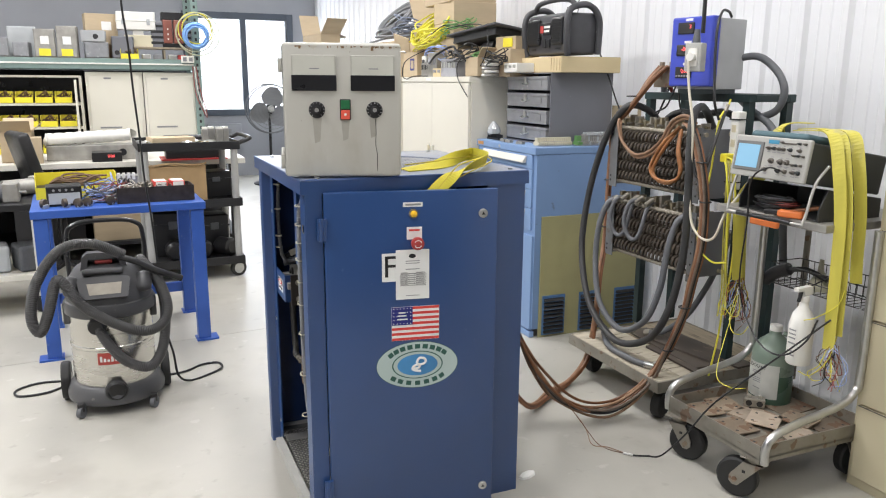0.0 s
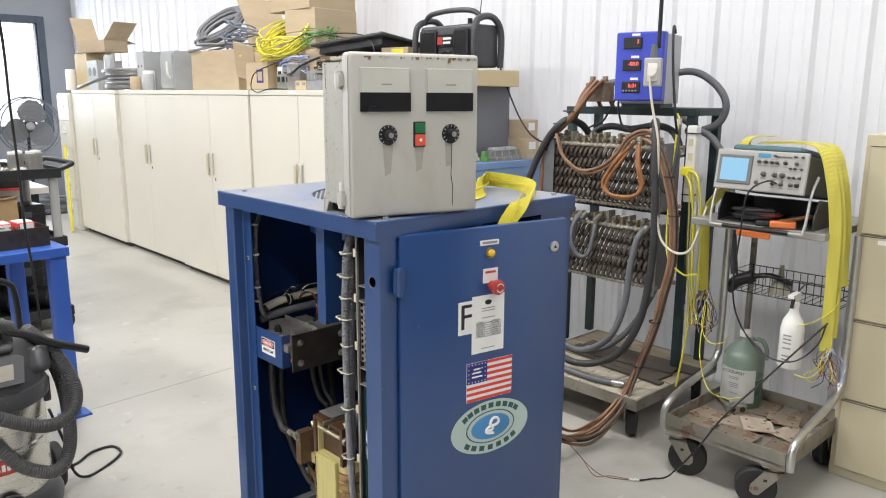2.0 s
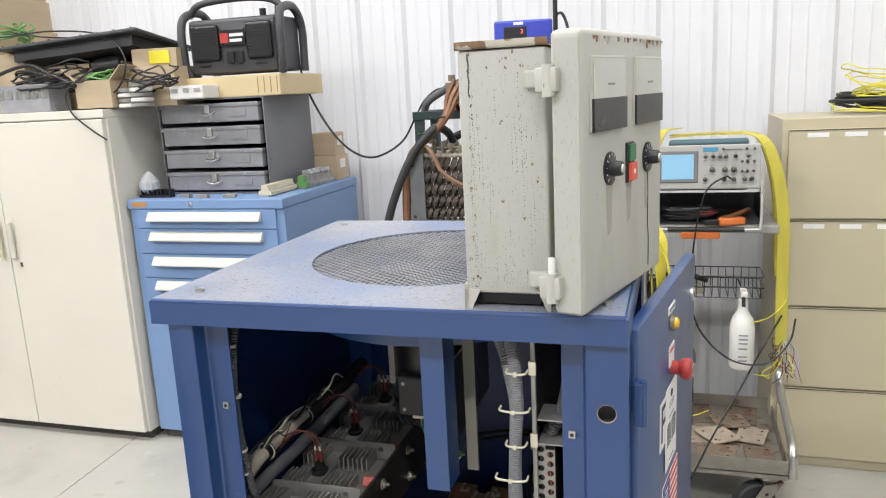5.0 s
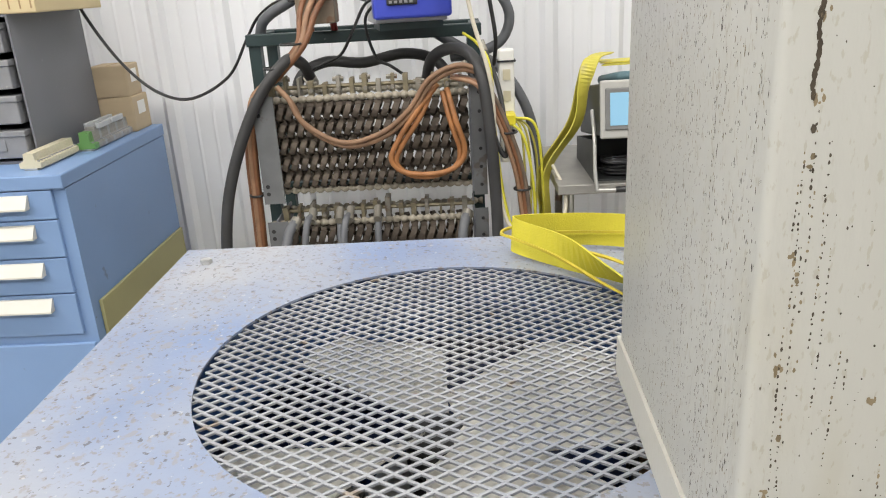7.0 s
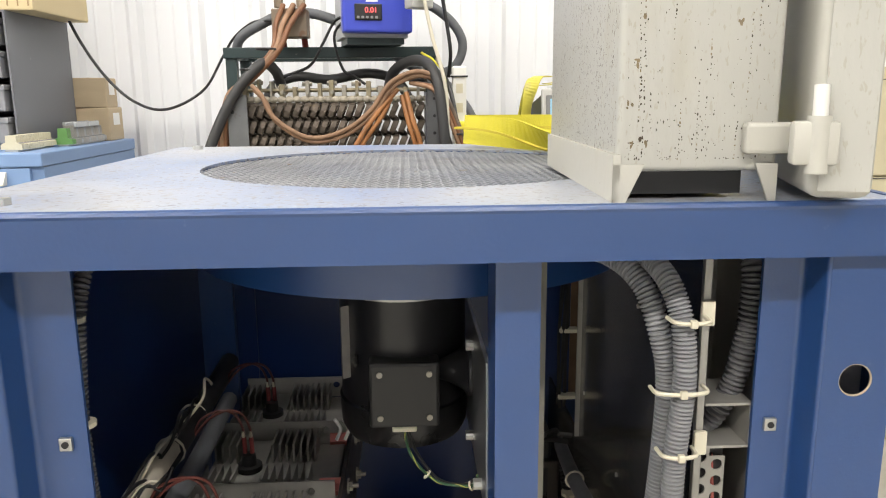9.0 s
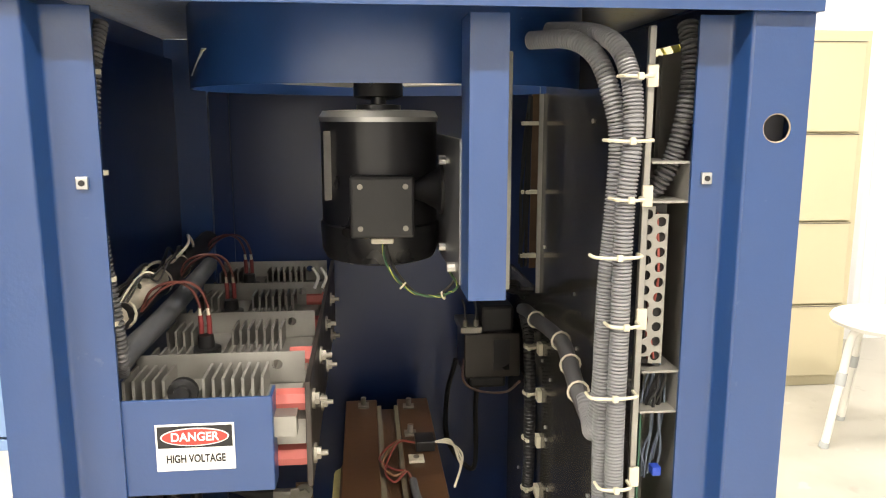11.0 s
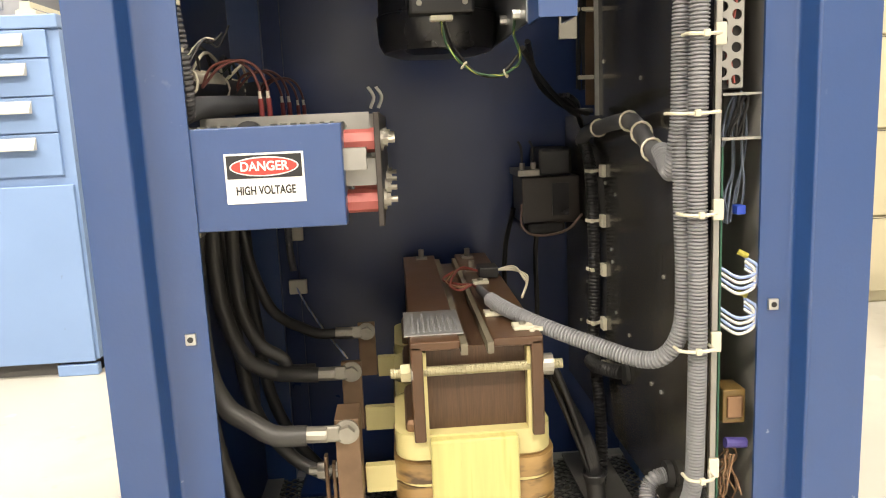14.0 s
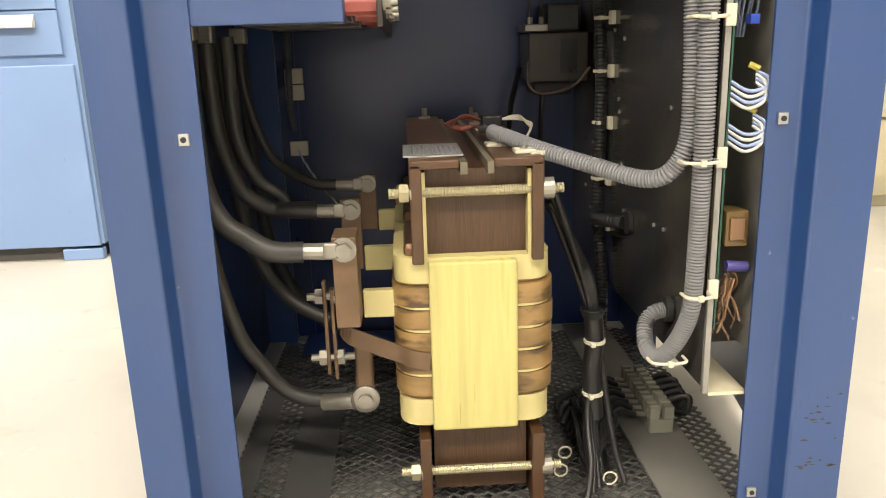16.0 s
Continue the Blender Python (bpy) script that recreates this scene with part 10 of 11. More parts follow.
# ---- black utility cart ----
uc = thing("utility_cart", "black plastic utility cart with grey tube posts", "cart", 0.53, 6.30, 0, 2)
for z in (1.02, 0.60, 0.16):
    sh = part("shelf", box(-0.34, -0.30, z - 0.045, 0.34, 0.30, z - 0.025), BLACKP, uc, "black moulded shelf")
    for a in ((-0.35, -0.31, 0.35, -0.30), (-0.35, 0.30, 0.35, 0.31), (-0.35, -0.30, -0.34, 0.30), (0.34, -0.30, 0.35, 0.30)):
        part("rim", box(a[0], a[1], z - 0.058, a[2], a[3], z + 0.002, 0.003), BLACKP, sh)
for a in (-1, 1):
    for b in (-1, 1):
        part("post", cyl((a * 0.31, b * 0.27, 0.12), (a * 0.31, b * 0.27, 1.0), 0.026, seg=16), mat("grey_tube", (0.36, 0.36, 0.35), 0.45) if (a, b) == (-1, -1) else bpy.data.materials["grey_tube"], uc, smooth=60)
        cs = part("caster", turned(lathe([(0.02, -0.016), (0.060, -0.016), (0.062, 0), (0.060, 0.016), (0.02, 0.016)], seg=24), pose(a * 0.30, b * 0.27, 0.062, 90, 0, 20)), RUBBER, uc, smooth=35)
        part("rim", turned(lathe([(0.006, -0.018), (0.04, -0.0165), (0.04, 0.0165), (0.006, 0.018)], seg=18), pose(a * 0.30, b * 0.27, 0.062, 90, 0, 20)), ALU, cs, smooth=35)
part("push_handle", tube([(0.34, -0.25, 1.0), (0.42, -0.25, 1.03), (0.44, -0.2, 1.04), (0.44, 0.2, 1.04), (0.42, 0.25, 1.03), (0.34, 0.25, 1.0)], 0.016, 8), BLACKP, uc, smooth=60)
c = carton(0.42, 6.12, 1.02, 0.30, 0.18, 0.035, "flat brown carton on the cart", rz=12)
_r = random.Random(5)
for k in range(34):
    t = thing("brass_fitting", "small nickel conduit connector", "fitting", 0.42 + _r.uniform(-0.20, 0.30), 6.04 + _r.uniform(0, 0.09), 0.996, _r.uniform(0, 180), "connectors on the cart")
    part("barrel", cyl((-0.025, 0, 0.016), (0.025, 0, 0.016), 0.015, seg=10), ALU if k % 3 else BRASSY, t, smooth=50)
    part("hex", cyl((-0.006, 0, 0.016), (0.008, 0, 0.016), 0.02, seg=6), STEEL, t)
for k in range(4):
    t = thing("relay_block", "grey relay block standing on the cart", "relay", 0.66 + 0.05 * k, 6.12 + 0.07 * (k % 2), 0.996, 5 * k, "relay blocks")
    part("body", box(-0.022, -0.03, 0, 0.022, 0.03, 0.11, 0.003), ALU_DULL, t)
    part("cap", box(-0.018, -0.025, 0.11, 0.018, 0.025, 0.125, 0.002), WHITEP, t)
pb = thing("paper_bag", "creased brown paper bag on the cart's middle shelf", "bag", 0.44, 6.1, 0.58, 3)
part("bag", turned(prism([(-0.19, -0.07), (0.0, -0.085), (0.20, -0.07), (0.19, 0.07), (0.0, 0.08), (-0.19, 0.07)], 0, 0.27), pose(0, 0, 0)), BAG, pb)
part("rolled_lip", tube([(-0.20, -0.075, 0.27), (-0.05, -0.09, 0.29), (0.12, -0.085, 0.275), (0.205, -0.07, 0.285)], 0.008, 6), BAG, pb, smooth=60)
bx3 = thing("charger", "black and red battery charger on the bench", "charger", 0.64, 6.95, 0.815, 0)
part("body", box(-0.22, -0.12, 0.01, 0.22, 0.12, 0.19, 0.008), BLACKP, bx3)
part("tray", box(-0.26, -0.15, 0.0, 0.26, 0.15, 0.012), REDP, bx3)
part("badge", box(0.10, -0.123, 0.10, 0.16, -0.12, 0.16), YELLOWP, bx3)
for k, (x, y, z, w_, h_) in enumerate(((0.40, 6.38, 0.136, 0.30, 0.34), (0.70, 6.40, 0.136, 0.22, 0.30), (0.72, 6.36, 0.576, 0.24, 0.20))):
    t = thing("tool_case", "black plastic tool case on the cart", "tool case", x, y, z, 4 * k, "tool cases on the cart")
    part("body", box(-w_ / 2, -0.11, 0, w_ / 2, 0.11, h_, 0.012), BLACKP, t)
    part("lid", box(-w_ / 2 - 0.004, -0.114, h_ * 0.7, w_ / 2 + 0.004, 0.114, h_ * 0.74), BLACKS, t)
    part("latch", box(-0.03, -0.122, h_ * 0.62, 0.03, -0.11, h_ * 0.80, 0.003), CABLE_GREY, t)
for k in range(3):
    t = thing("motor_part", "black cast motor part on the cart's lower shelf", "motor", 0.40 + 0.16 * k, 6.25, 0.136, 20 * k, "motor parts")
    part("body", turned(lathe([(0.05, 0), (0.07, 0.02), (0.07, 0.14), (0.05, 0.16)], seg=18), pose(0, 0, 0.07, 90, 0, 0)), BLACKP, t, smooth=40)

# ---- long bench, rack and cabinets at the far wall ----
# near-black colour: the shade under the bench, put on its shelf, panel and crates
BENCH_SHADE = mat("under_bench_shade", (0.022, 0.022, 0.024), 0.6, var=0.3, scale=8)
bench = thing("workbench", "long white-topped workbench with a shelf below", "workbench", -0.9, 7.55, 0)
part("benchtop", box(-3.4, 6.85, 0.77, 1.05, 7.75, 0.815, 0.004), mat("worn_white_laminate", (0.62, 0.60, 0.54), 0.45, var=0.06), bench, w=True)
part("lower_shelf", box(-3.3, 6.95, 0.12, 1.0, 7.70, 0.15), BENCH_SHADE, bench, "lower shelf coloured dark for the shade on it", w=True)
for x in (-3.3, -1.9, -0.45, 0.95):
    for y in (6.9, 7.68):
        part("leg", box(x - 0.03, y - 0.03, 0, x + 0.03, y + 0.03, 0.77), BLACKS, bench, w=True)
part("back_panel", box(-3.3, 7.71, 0.0, 1.0, 7.73, 0.76), BENCH_SHADE, bench, "back panel coloured dark for the shade under the bench", w=True)
# a carton, and dark crates added to fill the shaded space
for k, (x, w_, h_, m) in enumerate(((0.62, 0.46, 0.42, BENCH_SHADE), (0.02, 0.40, 0.46, CARD), (-0.50, 0.50, 0.40, BENCH_SHADE), (-1.10, 0.44, 0.44, BENCH_SHADE))):
    t = thing("stored_crate", "brown carton stored under the bench" if m is CARD else "added crate, coloured dark for the shade under the bench", "crate", x, 7.2, 0.15, 3 * k, "crates under the bench")
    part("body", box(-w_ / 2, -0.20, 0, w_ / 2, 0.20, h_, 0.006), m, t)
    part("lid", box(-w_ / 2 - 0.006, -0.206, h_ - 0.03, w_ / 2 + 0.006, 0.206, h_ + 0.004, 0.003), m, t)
solo("paper_roll", tube([(-0.46, 7.10, 0.985), (-0.44, 7.10, 0.985), (-0.30, 7.105, 0.990), (-0.16, 7.12, 0.997), (0.0, 7.13, 1.000), (0.15, 7.14, 1.010), (0.17, 7.14, 1.011)], 0.050, 18, 6, rib=0.006, pitch=0.09), WHITEP, "white plastic sheet rolled up", "roll", smooth=40)
rs = thing("roll_stand", "low grey instrument under the white roll", "instrument", -0.1, 7.15, 0.815)
part("body", box(-0.36, -0.10, 0, 0.36, 0.10, 0.121, 0.006), ALU_DULL, rs)
part("dial", turned(lathe([(0.03, 0), (0.028, 0.01)], seg=14), pose(0.2, -0.10, 0.06, 90, 0, 0)), BLACKP, rs)
ps2 = thing("bench_supply", "black bench supply with red digits", "instrument", -0.02, 6.95, 0.815, 0)
part("body", box(-0.11, -0.08, 0, 0.11, 0.08, 0.075, 0.004), BLACKP, ps2)
part("digits", letters("0.00", 0.03, pose(0.03, -0.081, 0.045, 90, 0, 0), 0.0004), DIGIT, ps2)
ch = thing("shop_chair", "black padded shop chair", "chair", -0.50, 6.55, 0, 20)
part("backrest", turned(box(-0.05, -0.20, 0.0, 0.03, 0.20, 0.42, 0.03), pose(0, 0, 0.68, 0, -14, 0)), BLACKP, ch, smooth=50)
part("seat", box(-0.05, -0.22, 0.46, 0.40, 0.22, 0.53, 0.03), BLACKP, ch, smooth=50)
part("column", cyl((0.15, 0, 0.08), (0.15, 0, 0.46), 0.025, seg=12), BLACKS, ch)
for i in range(5):
    a = radians(72 * i)
    part("foot", tube([(0.15, 0, 0.09), (0.15 + 0.27 * math.cos(a), 0.27 * math.sin(a), 0.03)], 0.018, 8, raw=True), BLACKS, ch)
part("stem", tube([(0.0, 0, 0.50), (-0.07, 0, 0.58), (-0.05, 0, 0.75)], 0.018, 8), BLACKS, ch)
carton(-0.66, 7.15, 0.815, 0.22, 0.25, 0.24, "brown carton with its flaps up on the bench", flaps=True, seed=5, group="bench cartons")
carton(-0.58, 6.98, 0.815, 0.20, 0.18, 0.20, "small brown carton on the bench", rz=4, group="bench cartons")
lc = thing("motor_cart", "dark low cart loaded with motors and spools", "cart", -0.85, 5.85, 0, 0)
part("deck", box(-0.55, -0.32, 0.66, 0.45, 0.32, 0.70, 0.004), BLACKS, lc)
part("lower_deck", box(-0.55, -0.32, 0.22, 0.45, 0.32, 0.255, 0.004), ALMOND, lc)
for a in (-0.5, 0.4):
    for b in (-0.28, 0.28):
        lg = part("leg", box(a - 0.02, b - 0.02, 0.08, a + 0.02, b + 0.02, 0.66), ALMOND, lc)
        part("caster", turned(lathe([(0.02, -0.02), (0.055, -0.02), (0.055, 0.02), (0.02, 0.02)], seg=20), pose(a, b, 0.055, 90, 0, 0)), RUBBER, lc, smooth=35)
for k, (x, y, m) in enumerate(((-0.70, 5.70, CABLE_GREY), (-0.98, 5.75, BLACKP), (-0.55, 5.95, ALU_DULL))):
    t = thing("small_motor", "small geared motor on the low cart", "motor", x, y, 0.70, 15 * k, "motors on the low cart")
    part("body", cyl((-0.11, 0, 0.055), (0.08, 0, 0.055), 0.055, seg=18), m, t, smooth=40)
    part("gearbox", box(0.08, -0.06, 0, 0.17, 0.06, 0.12, 0.008), ALU_DULL, t)
    part("shaft", cyl((0.17, 0, 0.055), (0.21, 0, 0.055), 0.010, seg=10), STEEL, t)
for k, x in enumerate((-1.05, -0.75, -0.50)):
    t = thing("spool", "cable and boxes on the low cart's shelf", "spool", x, 5.72, 0.255, 10 * k, "things on the low shelf")
    part("body", box(-0.10, -0.10, 0, 0.12, 0.10, 0.17, 0.02), (ALU_DULL, SMOKED, CABLE_GREY)[k], t)
solo("hose_heap", coil(-0.95, 5.72, 0.43, 0.13, 5, 0.011, 0.6, 31), CABLE, "black cable heaped on the low shelf", "cable", smooth=60)

RKY = 10.30
rk = thing("pallet_rack", "sage green pallet rack shelf along the wall", "rack", -1.5, 10.75, 0)
part("front_beam", box(-5.4, RKY - 0.03, 1.575, 1.0, RKY + 0.02, 1.70, 0.004), GREENBEAM, rk, w=True)
part("beam_lip", box(-5.4, RKY - 0.045, 1.630, 1.0, RKY - 0.03, 1.648, 0.003), WHITEP, rk, w=True)
part("rear_beam", box(-5.4, 11.25, 1.575, 1.0, 11.30, 1.70, 0.004), GREENBEAM, rk, w=True)
part("deck", box(-5.4, RKY + 0.02, 1.66, 1.0, 11.25, 1.695), OLDWOOD, rk, w=True)
for y in (RKY - 0.04, 11.24):
    up = part("upright", box(1.0, y, 0, 1.085, y + 0.07, 3.6, 0.003), GREENBEAM, rk, w=True)
    for i in range(46):
        part("slot", box(1.03, y - 0.001, 0.10 + i * 0.076, 1.055, y + 0.001, 0.135 + i * 0.076), INK, up, w=True)
part("brace", tube([(1.04, RKY + 0.03, 0.9), (1.04, 11.24, 1.6)], 0.02, 6, raw=True), GREENBEAM, rk, w=True)
ob_ = thing("outlet_box", "grey double receptacle on the rack beam", "receptacle", 0.93, RKY - 0.06, 1.66)
part("box", box(-0.075, -0.03, 0, 0.075, 0.015, 0.085, 0.004), WHITEP, ob_)
for x in (-0.035, 0.035):
    part("socket", box(x - 0.022, -0.033, 0.018, x + 0.022, -0.029, 0.066), INKGREY, ob_)
for k, (m, r, z) in enumerate(((mat("blue_hose", (0.20, 0.38, 0.72), 0.45), 0.14, 1.98), (YELLOWCORD, 0.20, 2.05), (mat("pale_cord", (0.5, 0.5, 0.35), 0.5), 0.24, 2.02))):
    hh = coil(0, 0, 0, r, 6 if k == 0 else 2, 0.013 if k == 0 else 0.007, 0.5, 60 + k)
    solo("hanging_hose", turned(hh, pose(1.04, RKY - 0.10, z, 90, 0, 0)), m, "hose coil hung on the rack upright", "hose", group="coils on the rack", smooth=60)
for k in range(3):
    solo("hanging_cable", tube([(0.98 + 0.02 * k, RKY - 0.09, 1.62), (1.0 + 0.03 * k, RKY - 0.10, 1.3), (1.07 + 0.02 * k, RKY - 0.10, 1.1), (1.12, RKY - 0.06, 1.0)], 0.006, 6), (RED_WIRE, WHITE_WIRE, RED_WIRE)[k], "thin cable hanging down the rack", "cable", group="cables on the rack", smooth=60)
# things on the rack shelf
TOPZ = 1.70
_sh = [(-1.15, 0.30, 0.22, "g"), (-0.86, 0.16, 0.17, "g"), (-0.62, 0.22, 0.32, "s"), (-0.38, 0.22, 0.36, "s"), (-0.08, 0.26, 0.19, "g"), (0.22, 0.24, 0.26, "h"), (-0.88, 0.30, 0.36, "w"), (-1.45, 0.3, 0.3, "g"), (-1.8, 0.3, 0.25, "s")]
for k, (x, w_, h_, m) in enumerate(_sh):
    _rz = (7, -5, 2, -2, 4, -6, 3, -8, 5, 0, 3, -4)[k % 12]
    t = thing("electrical_enclosure", {"g": "small dark grey steel enclosure on the rack", "s": "grey safety switch box with a yellow tag", "h": "grey cast housing with two round holes", "w": "pale grey wireway box on the rack"}[m], "electrical box", x, RKY + (0.16 if m != "w" else 0.5), TOPZ, _rz, "boxes on the rack")
    mm = {"g": GREY_BOXFRONT, "s": ALU_DULL, "h": GREY_RACK, "w": SMOKED}[m]
    part("body", box(-w_ / 2, -0.10, 0, w_ / 2, 0.12, h_, 0.008), mm, t)
    part("cover", box(-w_ / 2 + 0.01, -0.112, 0.012, w_ / 2 - 0.01, -0.10, h_ - 0.012, 0.004), mm, t)
    if m == "s":
        part("tag", box(-w_ * 0.3, -0.1135, 0.02, w_ * 0.25, -0.1122, 0.10), YELLOWP, t)
        part("print", box(-w_ * 0.2, -0.1135, 0.15, w_ * 0.2, -0.1122, 0.24), PAPER, t)
    if m == "h":
        for s in (-1, 1):
            part("bore", cyl((s * 0.065, -0.1135, 0.07), (s * 0.065, -0.11, 0.07), 0.028, seg=18), INK, t)
t = thing("electrical_enclosure", "grey box with a dark eye lens stacked on another", "electrical box", -0.10, RKY + 0.14, TOPZ + 0.19, -4, "boxes on the rack")
part("body", box(-0.13, -0.10, 0, 0.13, 0.10, 0.13, 0.008), mat("lens_box_grey", (0.36, 0.37, 0.38), 0.5), t)
part("lens", cyl((0.03, -0.104, 0.06), (0.03, -0.10, 0.06), 0.03, seg=18), INK, t)
c = carton(-0.02, RKY + 0.42, TOPZ + 0.17, 0.36, 0.22, 0.36, "tilted brown carton with a label", rz=8)
part("paper_label", box(0.0, -0.1112, 0.17, 0.11, -0.1101, 0.27), PAPER, c)
part("support", box(-0.16, -0.10, -0.17, 0.16, 0.10, 0.0), CARD_IN, c)
yb3 = thing("parts_bin", "yellow stacking bin on the rack beam", "bin", 0.28, RKY + 0.08, TOPZ, 0)
bin_part(yb3, 0.20, 0.16, 0.12, YELLOWP)
bd = thing("timber_shelf", "low timber shelf with small parts beneath", "shelf", 0.62, RKY + 0.22, TOPZ, 0)
part("board", box(-0.28, -0.16, 0.125, 0.38, 0.16, 0.145), OLDWOOD, bd)
for x in (-0.27, 0.05, 0.36):
    part("support", box(x, -0.14, 0, x + 0.02, 0.14, 0.125), OLDWOOD, bd)
for k, (x, m) in enumerate(((-0.15, STEEL), (-0.02, GREY_BOXFRONT), (0.15, STEEL), (0.26, REDP))):
    t = thing("small_device", "small device under the timber shelf", "device", 0.62 + x, RKY + 0.14, TOPZ, 0, "devices under the shelf")
    part("body", box(-0.05, -0.03, 0, 0.05, 0.05, 0.06, 0.01), m, t)
for x, w_, h_, m, lab in ((0.40, 0.32, 0.14, "cream", "cream terminal box under a white enclosure"), (0.62, 0.14, 0.30, "dark", "dark slim drive unit"), (0.80, 0.26, 0.42, "copper", "transformer with two brown windings"), (1.0, 0.20, 0.30, "dark", "dark stacked terminal blocks")):
    t = thing("transformer" if m == "copper" else "control_unit", lab, "electrical part", x, RKY + 0.24, TOPZ + 0.145, 0, "units on the timber shelf")
    base = {"cream": CREAM, "dark": GREY_RACK, "copper": BLACKS}[m]
    if m == "copper":
        part("yoke", box(-w_ / 2, -0.09, h_ - 0.09, w_ / 2, 0.09, h_, 0.004), base, t)
        part("yoke", box(-w_ / 2, -0.09, 0, w_ / 2, 0.09, 0.05, 0.004), base, t)
        for s in (-1, 1):
            wd = part("winding", box(s * 0.062 - 0.055, -0.10, 0.05, s * 0.062 + 0.055, 0.08, h_ - 0.09, 0.012), mat("maroon_winding", (0.22, 0.07, 0.05), 0.5) if s < 0 else bpy.data.materials["maroon_winding"], t, "maroon winding")
            for j in range(3):
                part("tab", box(s * 0.062 - 0.006, -0.104, 0.09 + 0.06 * j, s * 0.062 + 0.006, -0.099, 0.11 + 0.06 * j), WHITEP, wd)
    else:
        part("body", box(-w_ / 2, -0.08, 0, w_ / 2, 0.08, h_, 0.006), base, t)
        if m == "cream":
            part("stand", box(-0.06, -0.05, h_, 0.06, 0.05, h_ + 0.06), WHITEP, t)
            we = part("white_enclosure", box(-0.24, -0.10, h_ + 0.06, 0.20, 0.10, h_ + 0.27, 0.010), WHITEP, t, "white plastic enclosure with latches")
            part("lid_line", box(-0.245, -0.105, h_ + 0.16, 0.205, 0.105, h_ + 0.175, 0.004), WHITEP, we)
            for s in (-0.16, 0.12):
                part("latch", box(s - 0.02, -0.115, h_ + 0.12, s + 0.02, -0.10, h_ + 0.19, 0.004), SMOKED, we)
        else:
            for j in range(4):
                part("fin", box(-w_ / 2 - 0.01, -0.085, 0.04 + j * h_ * 0.22, w_ / 2 + 0.01, -0.08, 0.07 + j * h_ * 0.22), BLACKP, t)
# below the shelf: shelving of yellow bins and almond cabinets
us = thing("bin_shelving", "cream steel shelving stocked with yellow bins", "shelving", -1.3, 10.55, 0)
part("back", box(-3.2, 10.82, 0, -0.27, 10.84, 1.50), BLACKS, us, w=True)
part("top", box(-3.2, 10.36, 1.475, -0.27, 10.84, 1.50), ALMOND, us, w=True)
part("side", box(-0.30, 10.34, 0, -0.27, 10.82, 1.475), ALMOND, us, w=True)
part("door_edge", box(-0.345, 10.12, 0.05, -0.325, 10.34, 1.45), ALMOND, us, w=True)
for z in (1.185, 0.91, 0.60):
    part("shelf", box(-3.2, 10.34, z - 0.03, -0.30, 10.82, z), ALMOND, us, w=True)
first = None
for z in (1.185, 0.91, 0.60):
    for i in range(13):
        x = -0.48 - i * 0.205 + (0.03 if z < 1 else 0)
        if first is None:
            first = thing("parts_bin", "yellow stacking bin of small parts", "bin", x, 10.43, z, 0, "bins on the shelving")
            bin_part(first, 0.18, 0.20, 0.13, YELLOWP)
        else:
            copy_thing(first, pose(x, 10.43, z, 0, 0, 0))
for x0, x1 in ((-0.23, 0.40), (0.41, 1.02)):
    c = thing("storage_cabinet", "almond steel wall cabinet below the rack", "cabinet", (x0 + x1) / 2, 10.6, 0, 0, "cabinets under the rack")
    part("body", box(x0, 10.35, 0.0, x1, 10.85, 1.545, 0.004), ALMOND, c, w=True)
    part("door", box(x0 + 0.03, 10.33, 0.06, x1 - 0.03, 10.35, 1.50, 0.004), ALMOND, c, w=True)
    part("vent_slots", box(x0 + 0.12, 10.327, 0.88, x0 + 0.36, 10.33, 0.90), INKGREY, c, w=True)
    part("tag", box(x0 + 0.20, 10.327, 1.46, x0 + 0.28, 10.33, 1.48), INKGREY, c, w=True)
# black sheet added to stand for the shade below the rack
solo("shelf_void", box(-5.3, 11.32, 0.0, 1.0, 11.34, 1.57), BLACKS, "black sheet for the shaded void below the rack", "board", 0, 0, 0)
ep = thing("wall_panel_box", "grey wall-mounted receptacle panel", "panel", 1.55, Y1 - 0.05, 0.45)
part("body", box(-0.22, -0.03, 0, 0.28, 0.05, 0.36, 0.006), WALLGREY, ep)
for x in (-0.1, 0.1):
    part("socket", box(x - 0.03, -0.035, 0.22, x + 0.03, -0.03, 0.28), INKGREY, ep)

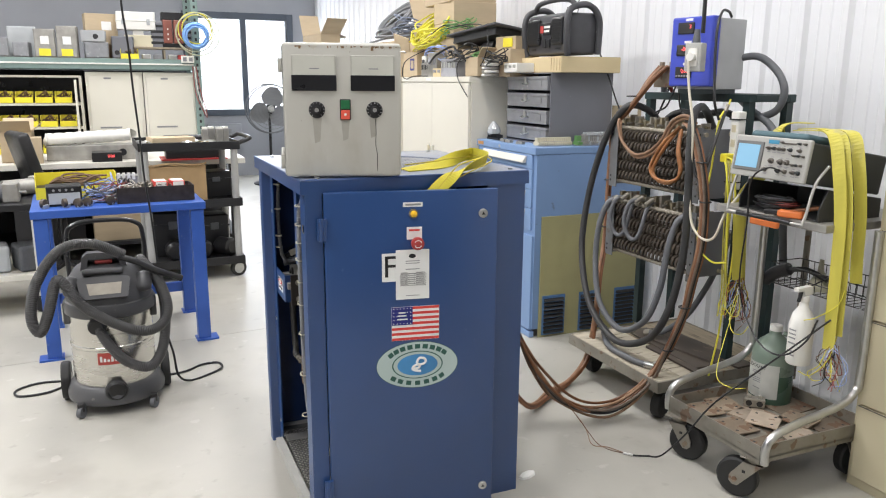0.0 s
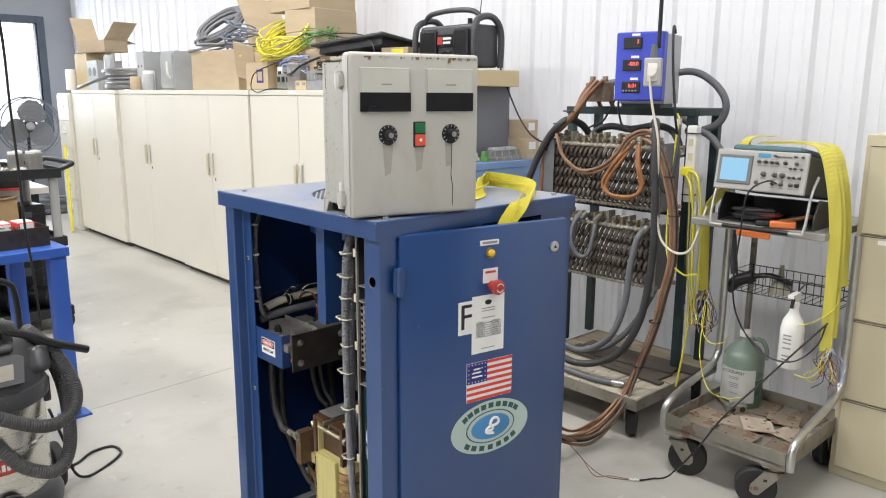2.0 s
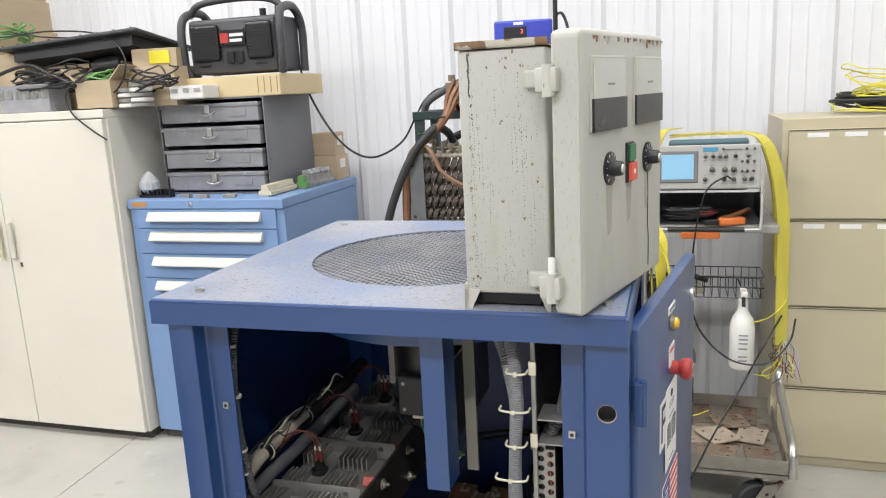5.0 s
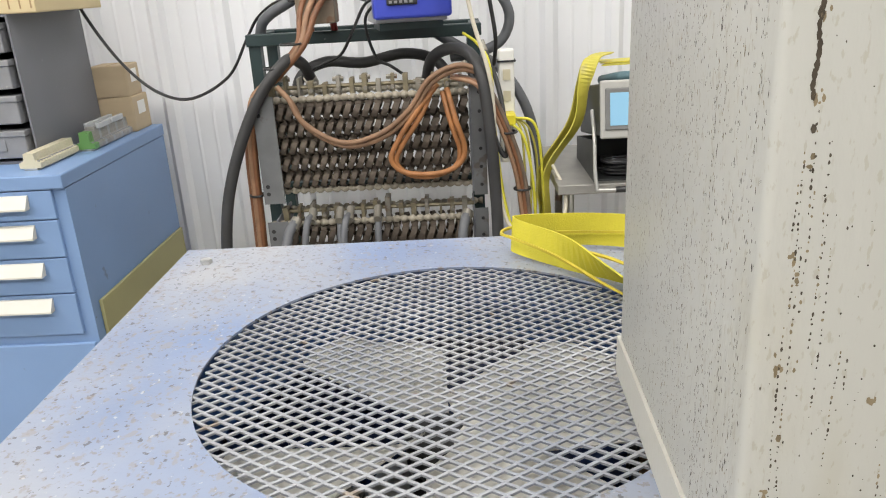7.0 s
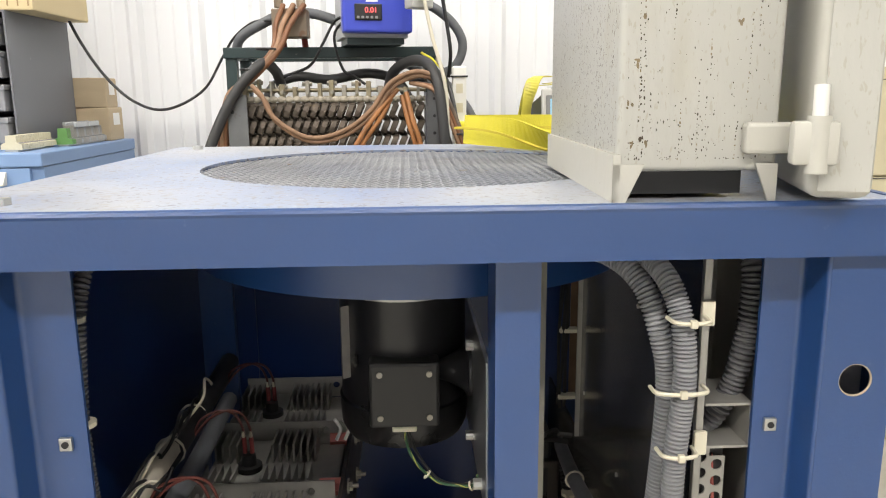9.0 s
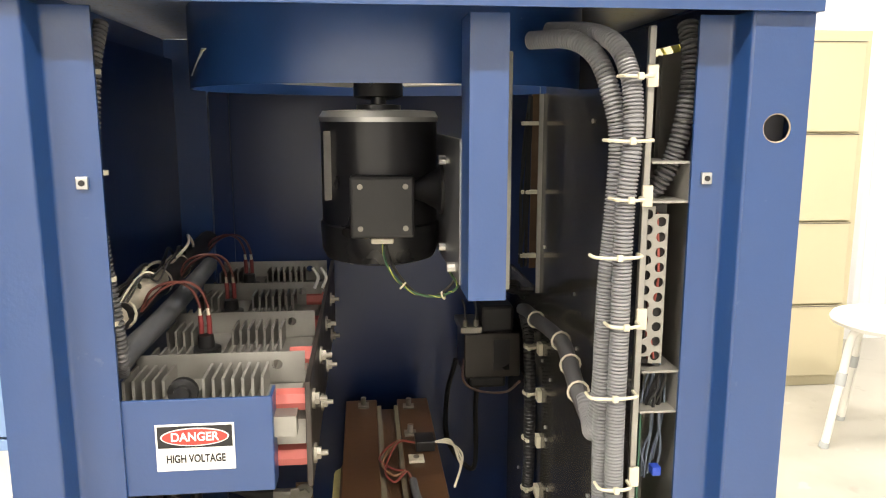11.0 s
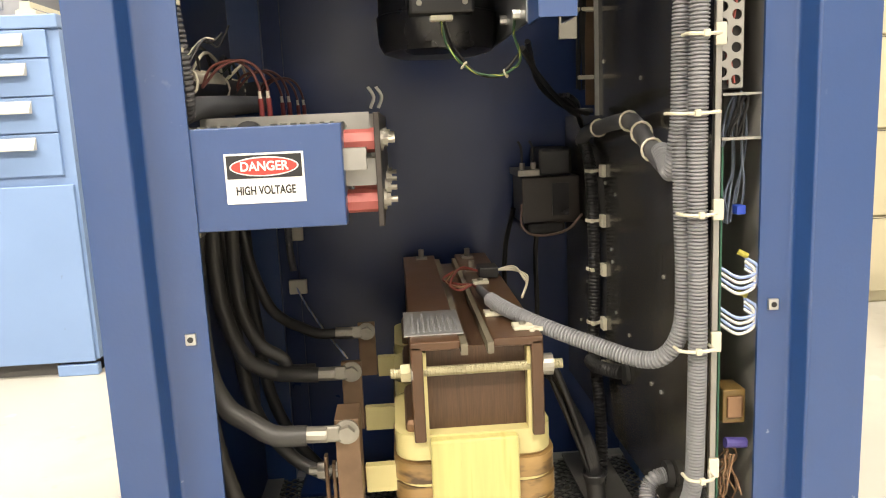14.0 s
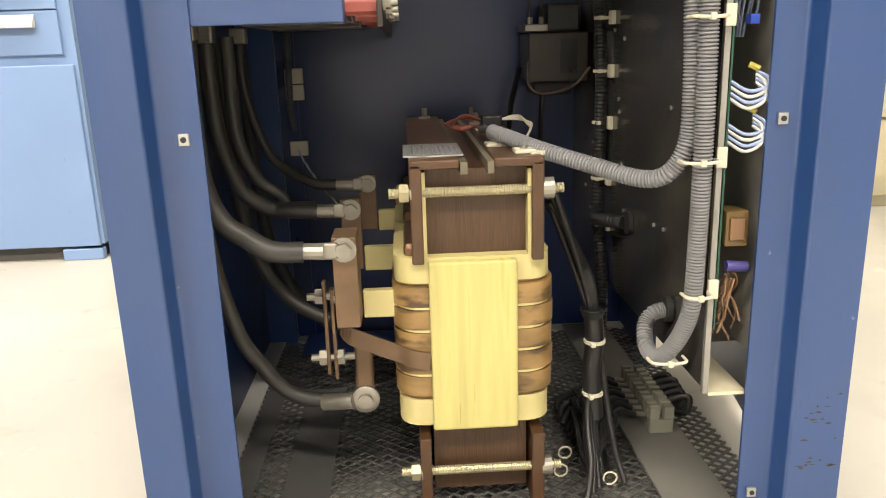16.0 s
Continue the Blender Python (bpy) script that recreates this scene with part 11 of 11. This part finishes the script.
# ---- pedestal fan by the window ----
fan2 = thing("pedestal_fan", "grey pedestal fan with a bright wire guard", "fan", 2.08, 11.25, 0)
part("base", lathe([(0.26, 0), (0.26, 0.02), (0.05, 0.05), (0.03, 0.06)], seg=32), BLACKS, fan2, smooth=40)
part("pole", cyl((0, 0, 0.05), (0, 0, 1.0), 0.02, seg=14), BLACKS, fan2, smooth=60)
part("motor", cyl((0, -0.10, 1.07), (0, 0.16, 1.07), 0.075, seg=20), BLACKS, fan2, smooth=40)
gd = B()
for yy in (-0.19, -0.04):
    for r in (0.33, 0.28, 0.23, 0.18, 0.13, 0.08) if yy < -0.1 else (0.34,):
        tube([(r * math.cos(2 * math.pi * i / 40), yy, 1.07 + r * math.sin(2 * math.pi * i / 40)) for i in range(41)], 0.0035 if r < 0.3 else 0.009, 5, raw=True, bm=gd)
for i in range(36):
    a = 2 * math.pi * i / 36
    tube([(0.03 * math.cos(a), -0.20, 1.07 + 0.03 * math.sin(a)), (0.33 * math.cos(a), -0.19, 1.07 + 0.33 * math.sin(a)), (0.34 * math.cos(a), -0.04, 1.07 + 0.34 * math.sin(a))], 0.0011, 4, raw=True, bm=gd)
part("guard", gd, mat("bright_guard_wire", (0.17, 0.175, 0.185), 0.35, metal=0.4), fan2, "bright wire guard")
for i in range(3):
    b = B()
    rows = []
    for k in range(6):
        r = 0.05 + 0.255 * k / 5
        hw = 0.045 + 0.105 * math.sin(math.pi * min(1, (k + 1) / 6))
        rows.append([b.verts.new((r, s * 0.03, s * hw)) for s in (-1, 0, 1)])
    for lo, hi in zip(rows, rows[1:]):
        for s in (0, 1):
            b.faces.new((lo[s], lo[s + 1], hi[s + 1], hi[s]))
    turned(b, pose(0, -0.12, 1.07, 0, 120 * i + 40, 0))
    g = bmesh.ops.solidify(b, geom=b.faces[:], thickness=0.004)
    part("blade", b, mat("dark_grey_blade", (0.19, 0.195, 0.205), 0.42) if i == 0 else bpy.data.materials["dark_grey_blade"], fan2, "grey fan blade", smooth=50)
part("hub", turned(lathe([(0.05, 0), (0.045, 0.03), (0.01, 0.035)], seg=18), pose(0, -0.13, 1.07, 90, 0, 0)), ALU, fan2, smooth=40)
lv = thing("spirit_level", "yellow box level leaning by the cabinets", "level", 1.99, 9.60, 0, 0)
part("beam", turned(box(-0.03, -0.012, 0.005, 0.03, 0.012, 0.92, 0.003), pose(0, 0, 0, 0, 5, 70)), YELLOWP, lv)
part("vial", turned(box(-0.015, -0.013, 0.45, 0.015, 0.013, 0.52), pose(0, 0, 0, 0, 5, 70)), BLACKP, lv)
solo("floor_hose", coil(2.25, 11.0, 0.0, 0.24, 4, 0.03, 0.7, 44), CABLE_GREY, "grey hose heaped on the floor by the fan", "hose", smooth=60)
